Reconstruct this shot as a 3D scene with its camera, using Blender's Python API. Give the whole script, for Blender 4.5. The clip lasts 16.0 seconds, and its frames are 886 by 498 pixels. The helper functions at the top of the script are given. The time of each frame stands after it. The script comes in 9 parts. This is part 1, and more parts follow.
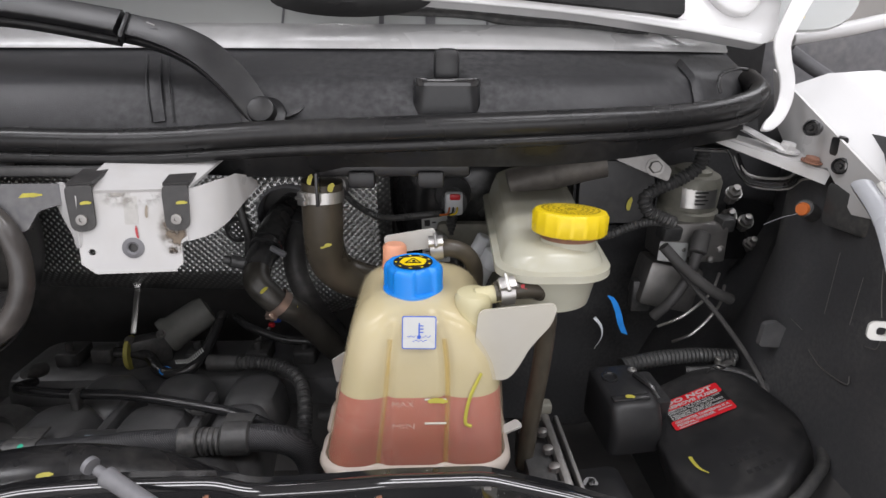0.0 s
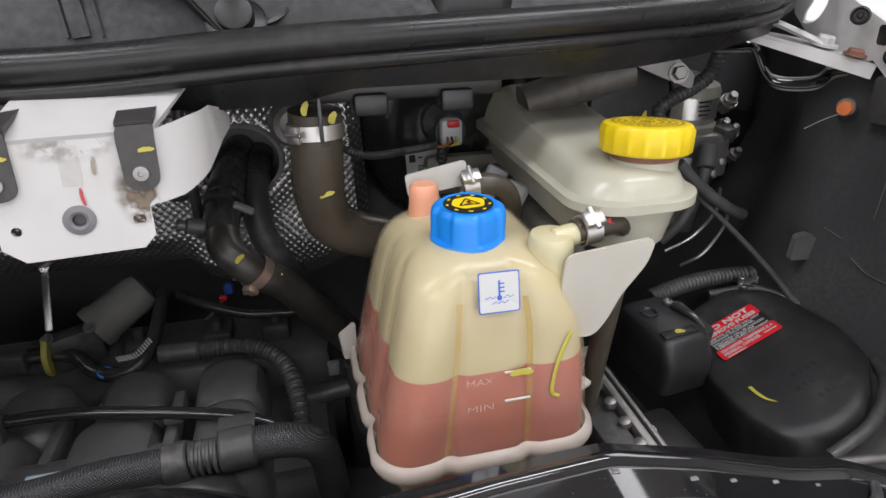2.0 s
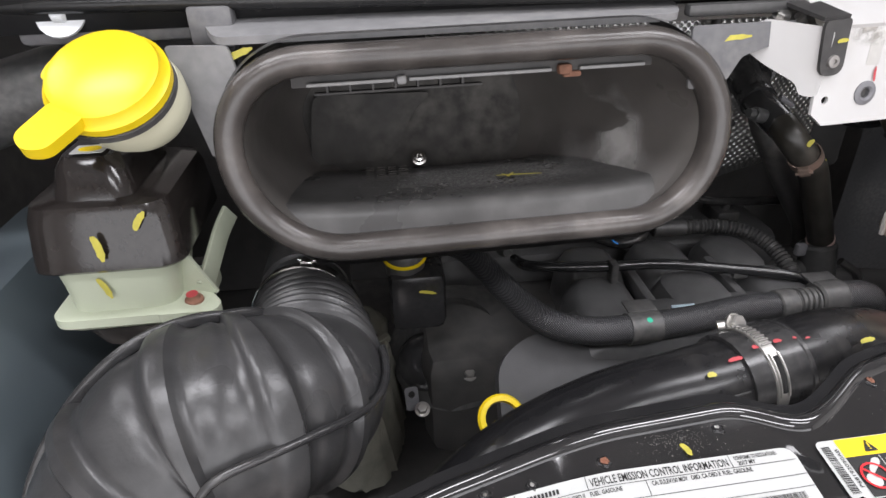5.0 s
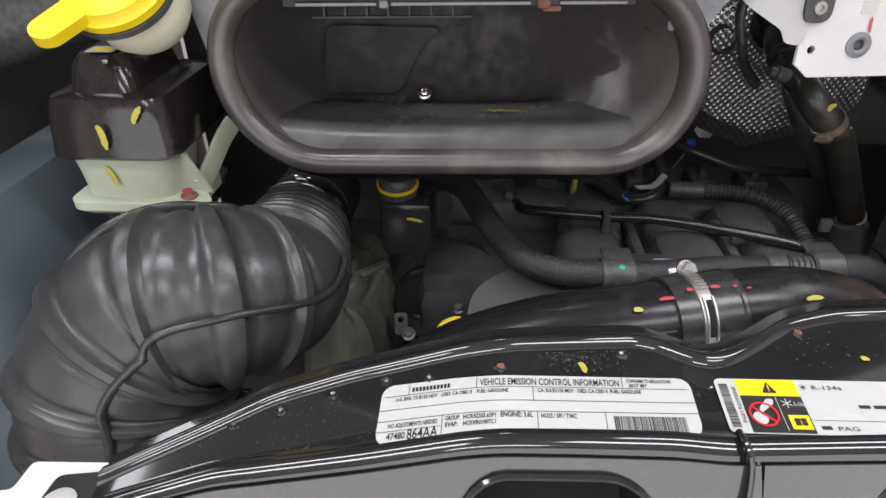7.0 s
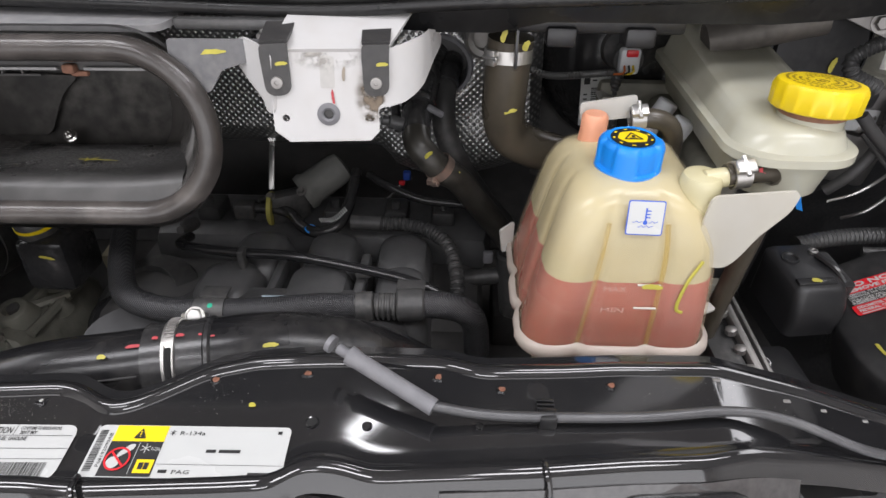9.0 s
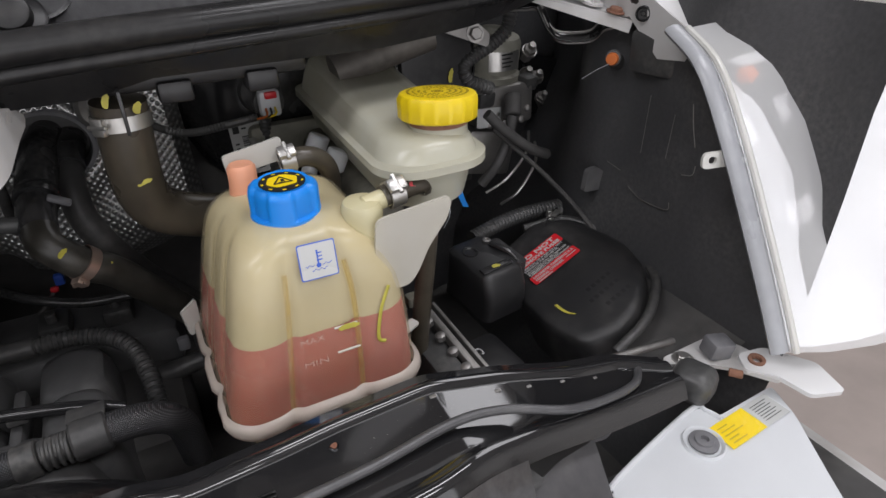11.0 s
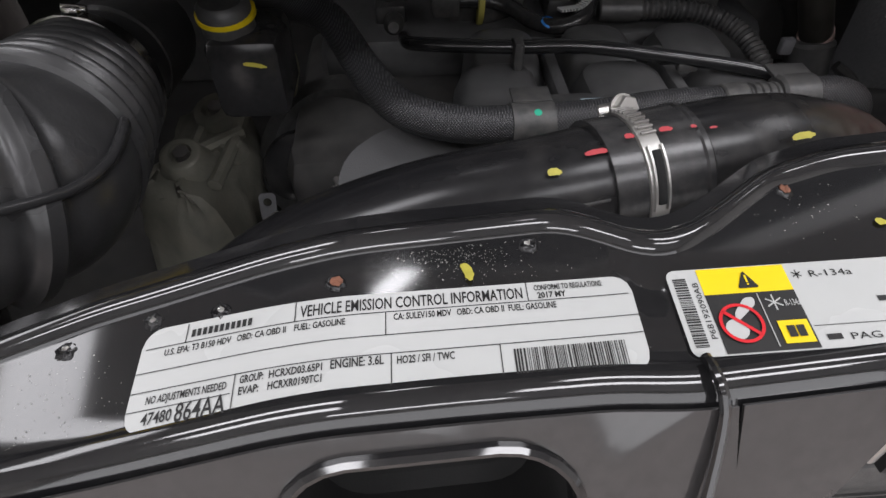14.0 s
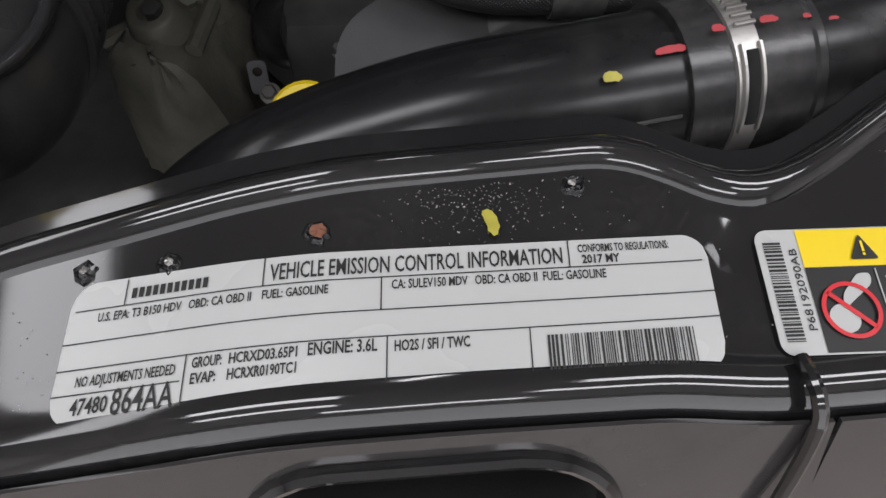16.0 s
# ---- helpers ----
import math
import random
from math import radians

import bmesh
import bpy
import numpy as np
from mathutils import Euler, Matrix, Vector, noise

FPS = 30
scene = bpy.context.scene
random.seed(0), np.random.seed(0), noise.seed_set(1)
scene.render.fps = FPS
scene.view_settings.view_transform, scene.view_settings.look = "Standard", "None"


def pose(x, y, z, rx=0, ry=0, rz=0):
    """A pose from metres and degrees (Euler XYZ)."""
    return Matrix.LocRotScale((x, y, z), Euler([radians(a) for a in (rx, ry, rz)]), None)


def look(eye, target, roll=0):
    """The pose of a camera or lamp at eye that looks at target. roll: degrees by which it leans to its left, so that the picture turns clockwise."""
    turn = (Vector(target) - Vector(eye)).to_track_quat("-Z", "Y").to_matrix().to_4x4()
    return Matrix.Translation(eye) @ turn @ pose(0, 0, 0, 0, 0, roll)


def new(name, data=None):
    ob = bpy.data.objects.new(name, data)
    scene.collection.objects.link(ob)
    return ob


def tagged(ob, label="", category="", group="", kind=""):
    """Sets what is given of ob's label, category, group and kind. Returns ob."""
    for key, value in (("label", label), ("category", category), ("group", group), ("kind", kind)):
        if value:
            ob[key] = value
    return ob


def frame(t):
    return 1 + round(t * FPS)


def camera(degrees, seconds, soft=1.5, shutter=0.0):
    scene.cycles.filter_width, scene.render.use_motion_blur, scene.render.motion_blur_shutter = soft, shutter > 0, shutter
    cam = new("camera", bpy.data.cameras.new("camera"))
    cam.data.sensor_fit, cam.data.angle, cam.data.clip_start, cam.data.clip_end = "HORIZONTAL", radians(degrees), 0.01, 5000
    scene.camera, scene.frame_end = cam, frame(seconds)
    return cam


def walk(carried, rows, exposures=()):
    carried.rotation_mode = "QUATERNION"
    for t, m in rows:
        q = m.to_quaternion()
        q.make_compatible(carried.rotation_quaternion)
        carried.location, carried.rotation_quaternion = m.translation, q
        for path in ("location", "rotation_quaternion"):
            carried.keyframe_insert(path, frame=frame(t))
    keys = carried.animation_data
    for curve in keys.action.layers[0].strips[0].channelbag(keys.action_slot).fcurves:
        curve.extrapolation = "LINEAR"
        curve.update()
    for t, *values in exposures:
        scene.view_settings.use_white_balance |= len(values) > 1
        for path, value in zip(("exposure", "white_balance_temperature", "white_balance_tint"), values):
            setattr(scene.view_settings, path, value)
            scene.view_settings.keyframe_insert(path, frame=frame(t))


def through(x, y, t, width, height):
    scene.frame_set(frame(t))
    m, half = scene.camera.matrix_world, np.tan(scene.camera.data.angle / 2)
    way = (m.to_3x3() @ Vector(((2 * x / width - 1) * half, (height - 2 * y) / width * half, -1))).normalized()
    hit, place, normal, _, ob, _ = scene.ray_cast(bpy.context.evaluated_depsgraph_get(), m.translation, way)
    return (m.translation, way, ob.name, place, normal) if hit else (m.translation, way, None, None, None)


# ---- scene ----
cam = camera(72.0, 16.0)
PATH = [
    (0, (-0.022, 0.006, 1.477), (0.048, 1.909, 0.868), 0.4),
    (0.5, (-0.008, 0.06, 1.456), (0.143, 1.959, 0.844), 0.1),
    (1, (0.008, 0.111, 1.426), (0.281, 1.99, 0.797), -0.2),
    (1.5, (-0.061, 0.127, 1.435), (0.321, 1.953, 0.714), -0.8),
    (2, (-0.148, 0.139, 1.439), (0.28, 1.924, 0.644), -1.2),
    (2.5, (-0.284, 0.142, 1.448), (0.137, 1.885, 0.562), -1.6),
    (3, (-0.392, 0.145, 1.455), (0.011, 1.86, 0.509), -2.1),
    (3.5, (-0.486, 0.139, 1.468), (-0.096, 1.84, 0.491), -2.5),
    (4, (-0.573, 0.131, 1.47), (-0.22, 1.839, 0.491), -2.1),
    (4.5, (-0.664, 0.118, 1.472), (-0.416, 1.842, 0.489), -1.9),
    (4.7, (-0.684, 0.111, 1.463), (-0.473, 1.838, 0.478), -1.9),
    (6.8, (-0.613, 0.045, 1.428), (-0.705, 1.732, 0.358), -0.9),
    (7, (-0.581, 0.051, 1.428), (-0.699, 1.733, 0.353), -0.7),
    (7.5, (-0.495, 0.044, 1.43), (-0.665, 1.718, 0.348), -0.2),
    (8, (-0.39, 0.046, 1.448), (-0.554, 1.717, 0.362), 0.6),
    (8.5, (-0.289, 0.06, 1.465), (-0.43, 1.733, 0.377), 0.8),
    (9, (-0.175, 0.056, 1.49), (-0.228, 1.738, 0.409), 0.5),
    (9.5, (-0.105, 0.061, 1.502), (0.194, 1.761, 0.492), -0.4),
    (9.7, (-0.099, 0.064, 1.501), (0.348, 1.743, 0.51), -0.5),
    (11.8, (-0.207, 0.098, 1.471), (0.61, 1.624, 0.47), -1.6),
    (12, (-0.257, 0.1, 1.473), (0.547, 1.626, 0.461), -1.9),
    (12.5, (-0.375, 0.106, 1.464), (0.396, 1.646, 0.447), -1.9),
    (13, (-0.471, 0.119, 1.43), (0.163, 1.712, 0.399), -1.8),
    (13.5, (-0.54, 0.141, 1.358), (-0.24, 1.735, 0.189), -0.5),
    (14, (-0.53, 0.181, 1.333), (-0.455, 1.587, -0.087), -0.6),
    (14.5, (-0.53, 0.216, 1.316), (-0.516, 1.452, -0.256), -0.6),
    (15, (-0.527, 0.233, 1.316), (-0.516, 1.356, -0.34), -0.4),
    (15.5, (-0.527, 0.244, 1.308), (-0.51, 1.309, -0.384), -0.1),
    (16, (-0.528, 0.246, 1.306), (-0.508, 1.279, -0.406), -0.1),
]
walk(cam, [(t, look(eye, target, roll)) for t, eye, target, roll in PATH], [(0, 0.0), (1.5, 0.08), (3, 0.12), (4.0, 0.45), (4.7, 0.52), (6.8, 0.32), (7.5, 0.28), (8.5, 0.22), (9.5, 0.28), (11.8, -0.5), (12.1, -0.42), (12.5, -0.05), (13.0, 0.1), (13.5, 0.2), (14.0, -0.08), (14.5, -0.3), (15.0, -0.38), (16.0, -0.38)])

# ---- light: a white-walled workshop with ceiling strip lamps ----
world = bpy.data.worlds.new("workshop_air")
scene.world = world
world.use_nodes = True
world.node_tree.nodes["Background"].inputs[0].default_value = (0.75, 0.8, 0.85, 1)
world.node_tree.nodes["Background"].inputs[1].default_value = 0.05
scene.view_settings.exposure = 0.0


# ---- materials ----
def mat(name, col, rough=0.5, metal=0.0, dust=0.0, dustcol=(0.32, 0.30, 0.27), var=0.25, scale=60.0, bump=0.15, coat=0.0, spec=0.5, fine=900.0, big=9.0):
    """A surface with grain, blotches and dust."""
    m = bpy.data.materials.new(name)
    m.use_nodes = True
    nt = m.node_tree
    n, l = nt.nodes, nt.links
    b = n["Principled BSDF"]
    tc = n.new("ShaderNodeTexCoord")
    n1 = n.new("ShaderNodeTexNoise")
    n1.inputs["Scale"].default_value, n1.inputs["Detail"].default_value = scale, 5.0
    n2 = n.new("ShaderNodeTexNoise")
    n2.inputs["Scale"].default_value, n2.inputs["Detail"].default_value = big, 4.0
    n3 = n.new("ShaderNodeTexNoise")
    n3.inputs["Scale"].default_value, n3.inputs["Detail"].default_value = fine, 2.0
    for k in (n1, n2, n3):
        l.new(tc.outputs["Object"], k.inputs["Vector"])
    mix = n.new("ShaderNodeMix")
    mix.data_type = "RGBA"
    mix.inputs[6].default_value = (*[c * (1 - var) for c in col], 1)
    mix.inputs[7].default_value = (*[min(1, c * (1 + var)) for c in col], 1)
    l.new(n1.outputs["Fac"], mix.inputs[0])
    out = mix.outputs[2]
    if dust > 0:
        mr = n.new("ShaderNodeMapRange")
        mr.inputs[1].default_value, mr.inputs[2].default_value = 0.42, 0.75
        mr.inputs[3].default_value, mr.inputs[4].default_value = 0.0, dust
        mul = n.new("ShaderNodeMath")
        mul.operation = "MULTIPLY"
        l.new(n2.outputs["Fac"], mr.inputs[0])
        sp = n.new("ShaderNodeMapRange")
        sp.inputs[1].default_value, sp.inputs[2].default_value = 0.35, 0.7
        l.new(n1.outputs["Fac"], sp.inputs[0])
        l.new(mr.outputs[0], mul.inputs[0])
        l.new(sp.outputs[0], mul.inputs[1])
        m2 = n.new("ShaderNodeMix")
        m2.data_type = "RGBA"
        m2.inputs[7].default_value = (*dustcol, 1)
        l.new(mul.outputs[0], m2.inputs[0])
        l.new(out, m2.inputs[6])
        out = m2.outputs[2]
    l.new(out, b.inputs["Base Color"])
    rr = n.new("ShaderNodeMapRange")
    rr.inputs[1].default_value, rr.inputs[2].default_value = 0.3, 0.7
    rr.inputs[3].default_value, rr.inputs[4].default_value = max(0.02, rough * 0.75), min(1, rough * 1.3)
    l.new(n2.outputs["Fac"], rr.inputs[0])
    l.new(rr.outputs[0], b.inputs["Roughness"])
    b.inputs["Metallic"].default_value = metal
    b.inputs["Coat Weight"].default_value = coat
    b.inputs["Coat Roughness"].default_value = 0.06
    b.inputs["Specular IOR Level"].default_value = spec
    if bump > 0:
        bp = n.new("ShaderNodeBump")
        bp.inputs["Strength"].default_value, bp.inputs["Distance"].default_value = bump, 0.0006
        l.new(n3.outputs["Fac"], bp.inputs["Height"])
        l.new(bp.outputs[0], b.inputs["Normal"])
    return m


GLOSS = mat("gloss_black_paint", (0.011, 0.011, 0.012), 0.08, dust=0.05, var=0.1, scale=420, bump=0.0, coat=0.7, big=14, dustcol=(0.3, 0.28, 0.25))
PLASTIC = mat("black_plastic", (0.056, 0.056, 0.056), 0.36, dust=0.22, scale=140, bump=0.25)
PLASTIC_S = mat("satin_black_plastic", (0.026, 0.026, 0.027), 0.22, dust=0.12, scale=160, bump=0.12)
RUBBER = mat("black_rubber", (0.048, 0.047, 0.047), 0.40, dust=0.25, scale=90, bump=0.2)
RUBBER_D = mat("dusty_rubber", (0.050, 0.045, 0.042), 0.17, dust=0.5, scale=26, bump=0.3, dustcol=(0.24, 0.215, 0.20), big=14)
HOSE = mat("olive_black_hose", (0.062, 0.053, 0.040), 0.30, dust=0.3, scale=60, bump=0.15, dustcol=(0.16, 0.13, 0.09))
COWL = mat("grey_cowl_plastic", (0.030, 0.030, 0.032), 0.44, spec=0.30, dust=0.22, scale=120, bump=0.3, dustcol=(0.2, 0.2, 0.2), big=5)
SEAL = mat("seal_rubber", (0.014, 0.014, 0.0145), 0.28, spec=0.35, dust=0.06, var=0.12, scale=120, bump=0.06)
GREY_PL = mat("grey_plastic", (0.16, 0.16, 0.17), 0.5, dust=0.3, scale=80)
LGREY_PL = mat("pale_grey_plastic", (0.62, 0.64, 0.66), 0.4, var=0.05, scale=30, bump=0.05)
WHITE = mat("white_paint", (0.72, 0.72, 0.72), 0.18, var=0.03, scale=20, bump=0.0, coat=0.4, dust=0.08)
WHITE_DIRTY = mat("dirty_white_paint", (0.54, 0.535, 0.53), 0.35, var=0.06, scale=40, bump=0.08, dust=0.55, dustcol=(0.28, 0.24, 0.19), big=11)
STEEL = mat("zinc_steel", (0.55, 0.54, 0.52), 0.32, 0.9, var=0.2, scale=90, dust=0.25)
STEEL_D = mat("dull_steel", (0.30, 0.29, 0.28), 0.45, 0.8, var=0.3, scale=70, dust=0.4)
ALU = mat("cast_aluminium", (0.225, 0.22, 0.185), 0.55, 0.3, var=0.6, scale=38, dust=0.6, bump=0.6, fine=300, dustcol=(0.2, 0.18, 0.14))
RUST = mat("rusty_steel", (0.24, 0.12, 0.08), 0.8, 0.1, var=0.4, scale=200)
ENGINE = mat("engine_plastic", (0.090, 0.090, 0.091), 0.36, dust=0.28, scale=90, bump=0.35, dustcol=(0.15, 0.145, 0.14))
DARK = mat("deep_bay_black", (0.068, 0.066, 0.065), 0.6, dust=0.15, scale=40)
LINER = mat("felt_liner", (0.060, 0.060, 0.063), 0.5, dust=0.15, scale=200, bump=0.5, fine=500)
BLUE = mat("blue_cap_plastic", (0.010, 0.23, 0.74), 0.34, var=0.06, scale=50, bump=0.05)
YELLOW = mat("yellow_plastic", (0.76, 0.56, 0.010), 0.34, var=0.05, scale=50, bump=0.04)
YPAINT_L = mat("bright_yellow_paint_marker", (0.66, 0.58, 0.07), 0.5, var=0.2, scale=200, bump=0.0)
LEDGE = mat("dull_grey_ledge", (0.30, 0.30, 0.30), 0.45, var=0.25, scale=160, dust=0.3)
LATCH = mat("black_latch_steel", (0.010, 0.010, 0.011), 0.35, dust=0.1, scale=90)
YPAINT = mat("yellow_paint_marker", (0.46, 0.41, 0.06), 0.5, var=0.25, scale=200, bump=0.0)
RPAINT = mat("red_paint_marker", (0.44, 0.05, 0.06), 0.5, var=0.25, scale=200, bump=0.0)
GPAINT = mat("green_paint_dot", (0.02, 0.42, 0.26), 0.5, bump=0.0)
BPAINT = mat("black_print", (0.012, 0.012, 0.012), 0.5, var=0.05, bump=0.0)
LABEL = mat("white_label", (0.52, 0.53, 0.52), 0.25, var=0.03, scale=60, bump=0.0)
LABEL_R = mat("red_label", (0.66, 0.02, 0.03), 0.3, var=0.05, bump=0.0)
LABEL_Y = mat("yellow_label", (0.90, 0.66, 0.01), 0.3, var=0.04, bump=0.0)
LABEL_B = mat("blue_print", (0.03, 0.10, 0.52), 0.4, var=0.04, bump=0.0)
ORANGE = mat("orange_plastic", (0.55, 0.14, 0.03), 0.45, var=0.2)
PINK_PL = mat("salmon_plastic", (0.78, 0.36, 0.22), 0.4, var=0.1)
BLUE_T = mat("blue_strap", (0.02, 0.25, 0.75), 0.4)
CREAM = mat("ivory_plastic", (0.62, 0.61, 0.46), 0.42, var=0.08, scale=25, dust=0.12, dustcol=(0.4, 0.33, 0.2))
PALEGREEN = mat("pale_green_bracket", (0.48, 0.52, 0.40), 0.42, var=0.06, scale=30, dust=0.1)
# black of the bonnet pad, also painted where openings hold only shade
PAD_SHADE = mat("hood_pad_and_shade_black", (0.012, 0.012, 0.012), 0.9, bump=0.4)
CONCRETE = mat("workshop_floor", (0.44, 0.38, 0.35), 0.5, var=0.2, scale=6, dust=0.2, bump=0.2)
WALLM = mat("workshop_wall", (0.78, 0.77, 0.75), 0.7, var=0.06, scale=4)
CEIL = mat("workshop_ceiling", (0.50, 0.50, 0.50), 0.8, var=0.05, scale=3)


def translucent(name, col, through, rough=0.22, tint=(0.95, 0.93, 0.85), mottle=0.12, scale=14.0):
    """Milky plastic: part of the light goes straight through, tinted."""
    m = bpy.data.materials.new(name)
    m.use_nodes = True
    n, l = m.node_tree.nodes, m.node_tree.links
    b = n["Principled BSDF"]
    tc = n.new("ShaderNodeTexCoord")
    no = n.new("ShaderNodeTexNoise")
    no.inputs["Scale"].default_value, no.inputs["Detail"].default_value = scale, 4.0
    l.new(tc.outputs["Object"], no.inputs["Vector"])
    mx = n.new("ShaderNodeMix")
    mx.data_type = "RGBA"
    mx.inputs[6].default_value = (*[min(1, c * (1 + mottle)) for c in col], 1)
    mx.inputs[7].default_value = (col[0] * (1 - mottle * 0.5), col[1] * (1 - mottle), col[2] * (1 - 2.4 * mottle), 1)
    l.new(no.outputs["Fac"], mx.inputs[0])
    l.new(mx.outputs[2], b.inputs["Base Color"])
    b.inputs["Roughness"].default_value = rough
    b.inputs["Specular IOR Level"].default_value = 0.5
    tr = n.new("ShaderNodeBsdfTransparent")
    tr.inputs[0].default_value = (*tint, 1)
    ms = n.new("ShaderNodeMixShader")
    ms.inputs[0].default_value = through
    l.new(b.outputs[0], ms.inputs[1])
    l.new(tr.outputs[0], ms.inputs[2])
    l.new(ms.outputs[0], n["Material Output"].inputs[0])
    return m


TANK = translucent("milky_tank_plastic", (0.80, 0.75, 0.62), 0.80, tint=(1.0, 0.985, 0.93), mottle=0.22, scale=18)
RESV = translucent("milky_white_plastic", (0.53, 0.53, 0.46), 0.22, tint=(1, 1, 0.92), mottle=0.08, scale=30)
FIN = translucent("clear_milky_fin", (0.72, 0.72, 0.70), 0.30, tint=(1, 1, 1), mottle=0.04)
STAIN = translucent("yellowed_inner_wall", (0.66, 0.605, 0.43), 0.30, tint=(1.0, 0.96, 0.88))
COOLANT = mat("pink_coolant", (0.40, 0.045, 0.050), 0.3, var=0.22, scale=9, bump=0.0)


def grime(name, col, amount, scale, at, size):
    """Patchy film of dirt or painted light: noise decides where it lies."""
    m = bpy.data.materials.new(name)
    m.use_nodes = True
    n, l = m.node_tree.nodes, m.node_tree.links
    b = n["Principled BSDF"]
    b.inputs["Base Color"].default_value = (*col, 1)
    b.inputs["Roughness"].default_value = 0.8
    tc = n.new("ShaderNodeTexCoord")
    no = n.new("ShaderNodeTexNoise")
    no.inputs["Scale"].default_value, no.inputs["Detail"].default_value = scale, 6.0
    l.new(tc.outputs["Object"], no.inputs["Vector"])
    mr = n.new("ShaderNodeMapRange")
    mr.inputs[1].default_value, mr.inputs[2].default_value = 0.72 - amount * 0.5, 0.80 - amount * 0.2
    l.new(no.outputs["Fac"], mr.inputs[0])
    mp = n.new("ShaderNodeMapping")
    mp.inputs["Location"].default_value = tuple(-a / s for a, s in zip(at, size))
    mp.inputs["Scale"].default_value = tuple(1 / s for s in size)
    gr = n.new("ShaderNodeTexGradient")
    gr.gradient_type = "QUADRATIC_SPHERE"
    l.new(tc.outputs["Object"], mp.inputs["Vector"])
    l.new(mp.outputs[0], gr.inputs["Vector"])
    fade = n.new("ShaderNodeMapRange")
    fade.inputs[1].default_value, fade.inputs[2].default_value = 0.0, 0.35
    l.new(gr.outputs["Fac"], fade.inputs[0])
    both = n.new("ShaderNodeMath")
    both.operation = "MULTIPLY"
    l.new(mr.outputs[0], both.inputs[0])
    l.new(fade.outputs[0], both.inputs[1])
    tr = n.new("ShaderNodeBsdfTransparent")
    ms = n.new("ShaderNodeMixShader")
    l.new(both.outputs[0], ms.inputs[0])
    l.new(tr.outputs[0], ms.inputs[1])
    l.new(b.outputs[0], ms.inputs[2])
    l.new(ms.outputs[0], n["Material Output"].inputs[0])
    return m


DIRT = grime("brown_grime", (0.20, 0.16, 0.12), 0.75, 130.0, (0.038, -0.005, 0.048), (0.018, 0.05, 0.028))
DIRT_S = grime("pale_smudge", (0.43, 0.41, 0.38), 0.60, 90.0, (0.002, -0.005, 0.082), (0.034, 0.05, 0.014))
WELD_RIM = mat("bubbled_black_paint", (0.012, 0.012, 0.013), 0.12, var=0.2, scale=300, bump=0.6, fine=1200)
WELD = mat("dull_rust_spot", (0.24, 0.105, 0.065), 0.7, 0.1, var=0.3, scale=300)
SHEEN_W = grime("wall_dust_sheen", (0.30, 0.29, 0.28), 0.55, 15.0, (0.146, 0.046, 0.055), (0.13, 0.14, 0.11))
# gloss paint with a little dust, base lightened to imitate the floor's reflection
GLOSS_SHEEN = mat("dusty_sheen_black_paint", (0.042, 0.040, 0.040), 0.12, dust=0.09, var=0.15, scale=140, bump=0.0, coat=0.6, big=5, dustcol=(0.30, 0.29, 0.28))
DUST = grime("grey_dust", (0.20, 0.195, 0.19), 0.78, 260.0, (0.035, 0.035, 0.018), (0.17, 0.085, 0.06))


def pattern_mat(name, col, rough, metal, kind, scale, depth, strength=1.0, dark=0.35, blend="MULTIPLY"):
    """Embossed foil or woven sleeve: crossed waves give the relief and paint shade into its hollows."""
    m = bpy.data.materials.new(name)
    m.use_nodes = True
    n, l = m.node_tree.nodes, m.node_tree.links
    b = n["Principled BSDF"]
    tc = n.new("ShaderNodeTexCoord")
    facs = []
    for ang in (45, -45):
        mp = n.new("ShaderNodeMapping")
        mp.inputs["Rotation"].default_value = (0, radians(ang), 0) if kind == "object" else (0, 0, radians(ang))
        w = n.new("ShaderNodeTexWave")
        w.inputs["Scale"].default_value = scale
        w.inputs["Distortion"].default_value = 0.35
        w.inputs["Detail"].default_value = 0.0
        l.new(tc.outputs["Object" if kind == "object" else "UV"], mp.inputs["Vector"])
        l.new(mp.outputs[0], w.inputs["Vector"])
        facs.append(w.outputs["Fac"])
    mul = n.new("ShaderNodeMath")
    mul.operation = blend
    l.new(facs[0], mul.inputs[0])
    l.new(facs[1], mul.inputs[1])
    no = n.new("ShaderNodeTexNoise")
    no.inputs["Scale"].default_value = 12.0
    l.new(tc.outputs["Object"], no.inputs["Vector"])
    mx = n.new("ShaderNodeMix")
    mx.data_type = "RGBA"
    mx.inputs[6].default_value = (*[c * dark for c in col], 1)
    mx.inputs[7].default_value = (*col, 1)
    l.new(mul.outputs[0], mx.inputs[0])
    l.new(mx.outputs[2], b.inputs["Base Color"])
    rg = n.new("ShaderNodeMapRange")
    rg.inputs[3].default_value, rg.inputs[4].default_value = rough * 0.6, rough * 1.5
    l.new(no.outputs["Fac"], rg.inputs[0])
    l.new(rg.outputs[0], b.inputs["Roughness"])
    b.inputs["Metallic"].default_value = metal
    bp = n.new("ShaderNodeBump")
    bp.inputs["Strength"].default_value, bp.inputs["Distance"].default_value = strength, depth
    l.new(mul.outputs[0], bp.inputs["Height"])
    l.new(bp.outputs[0], b.inputs["Normal"])
    return m


FOIL = pattern_mat("embossed_foil", (0.95, 0.945, 0.935), 0.34, 0.95, "object", 46.0, 0.0016, dark=0.5)
BRAID = pattern_mat("braided_sleeve", (0.11, 0.11, 0.116), 0.30, 0.0, "object", 190.0, 0.0006, dark=0.2)


# ---- building tools ----
def smooth(me, angle=40):
    for p in me.polygons:
        p.use_smooth = True
    me.set_sharp_from_angle(angle=radians(angle))


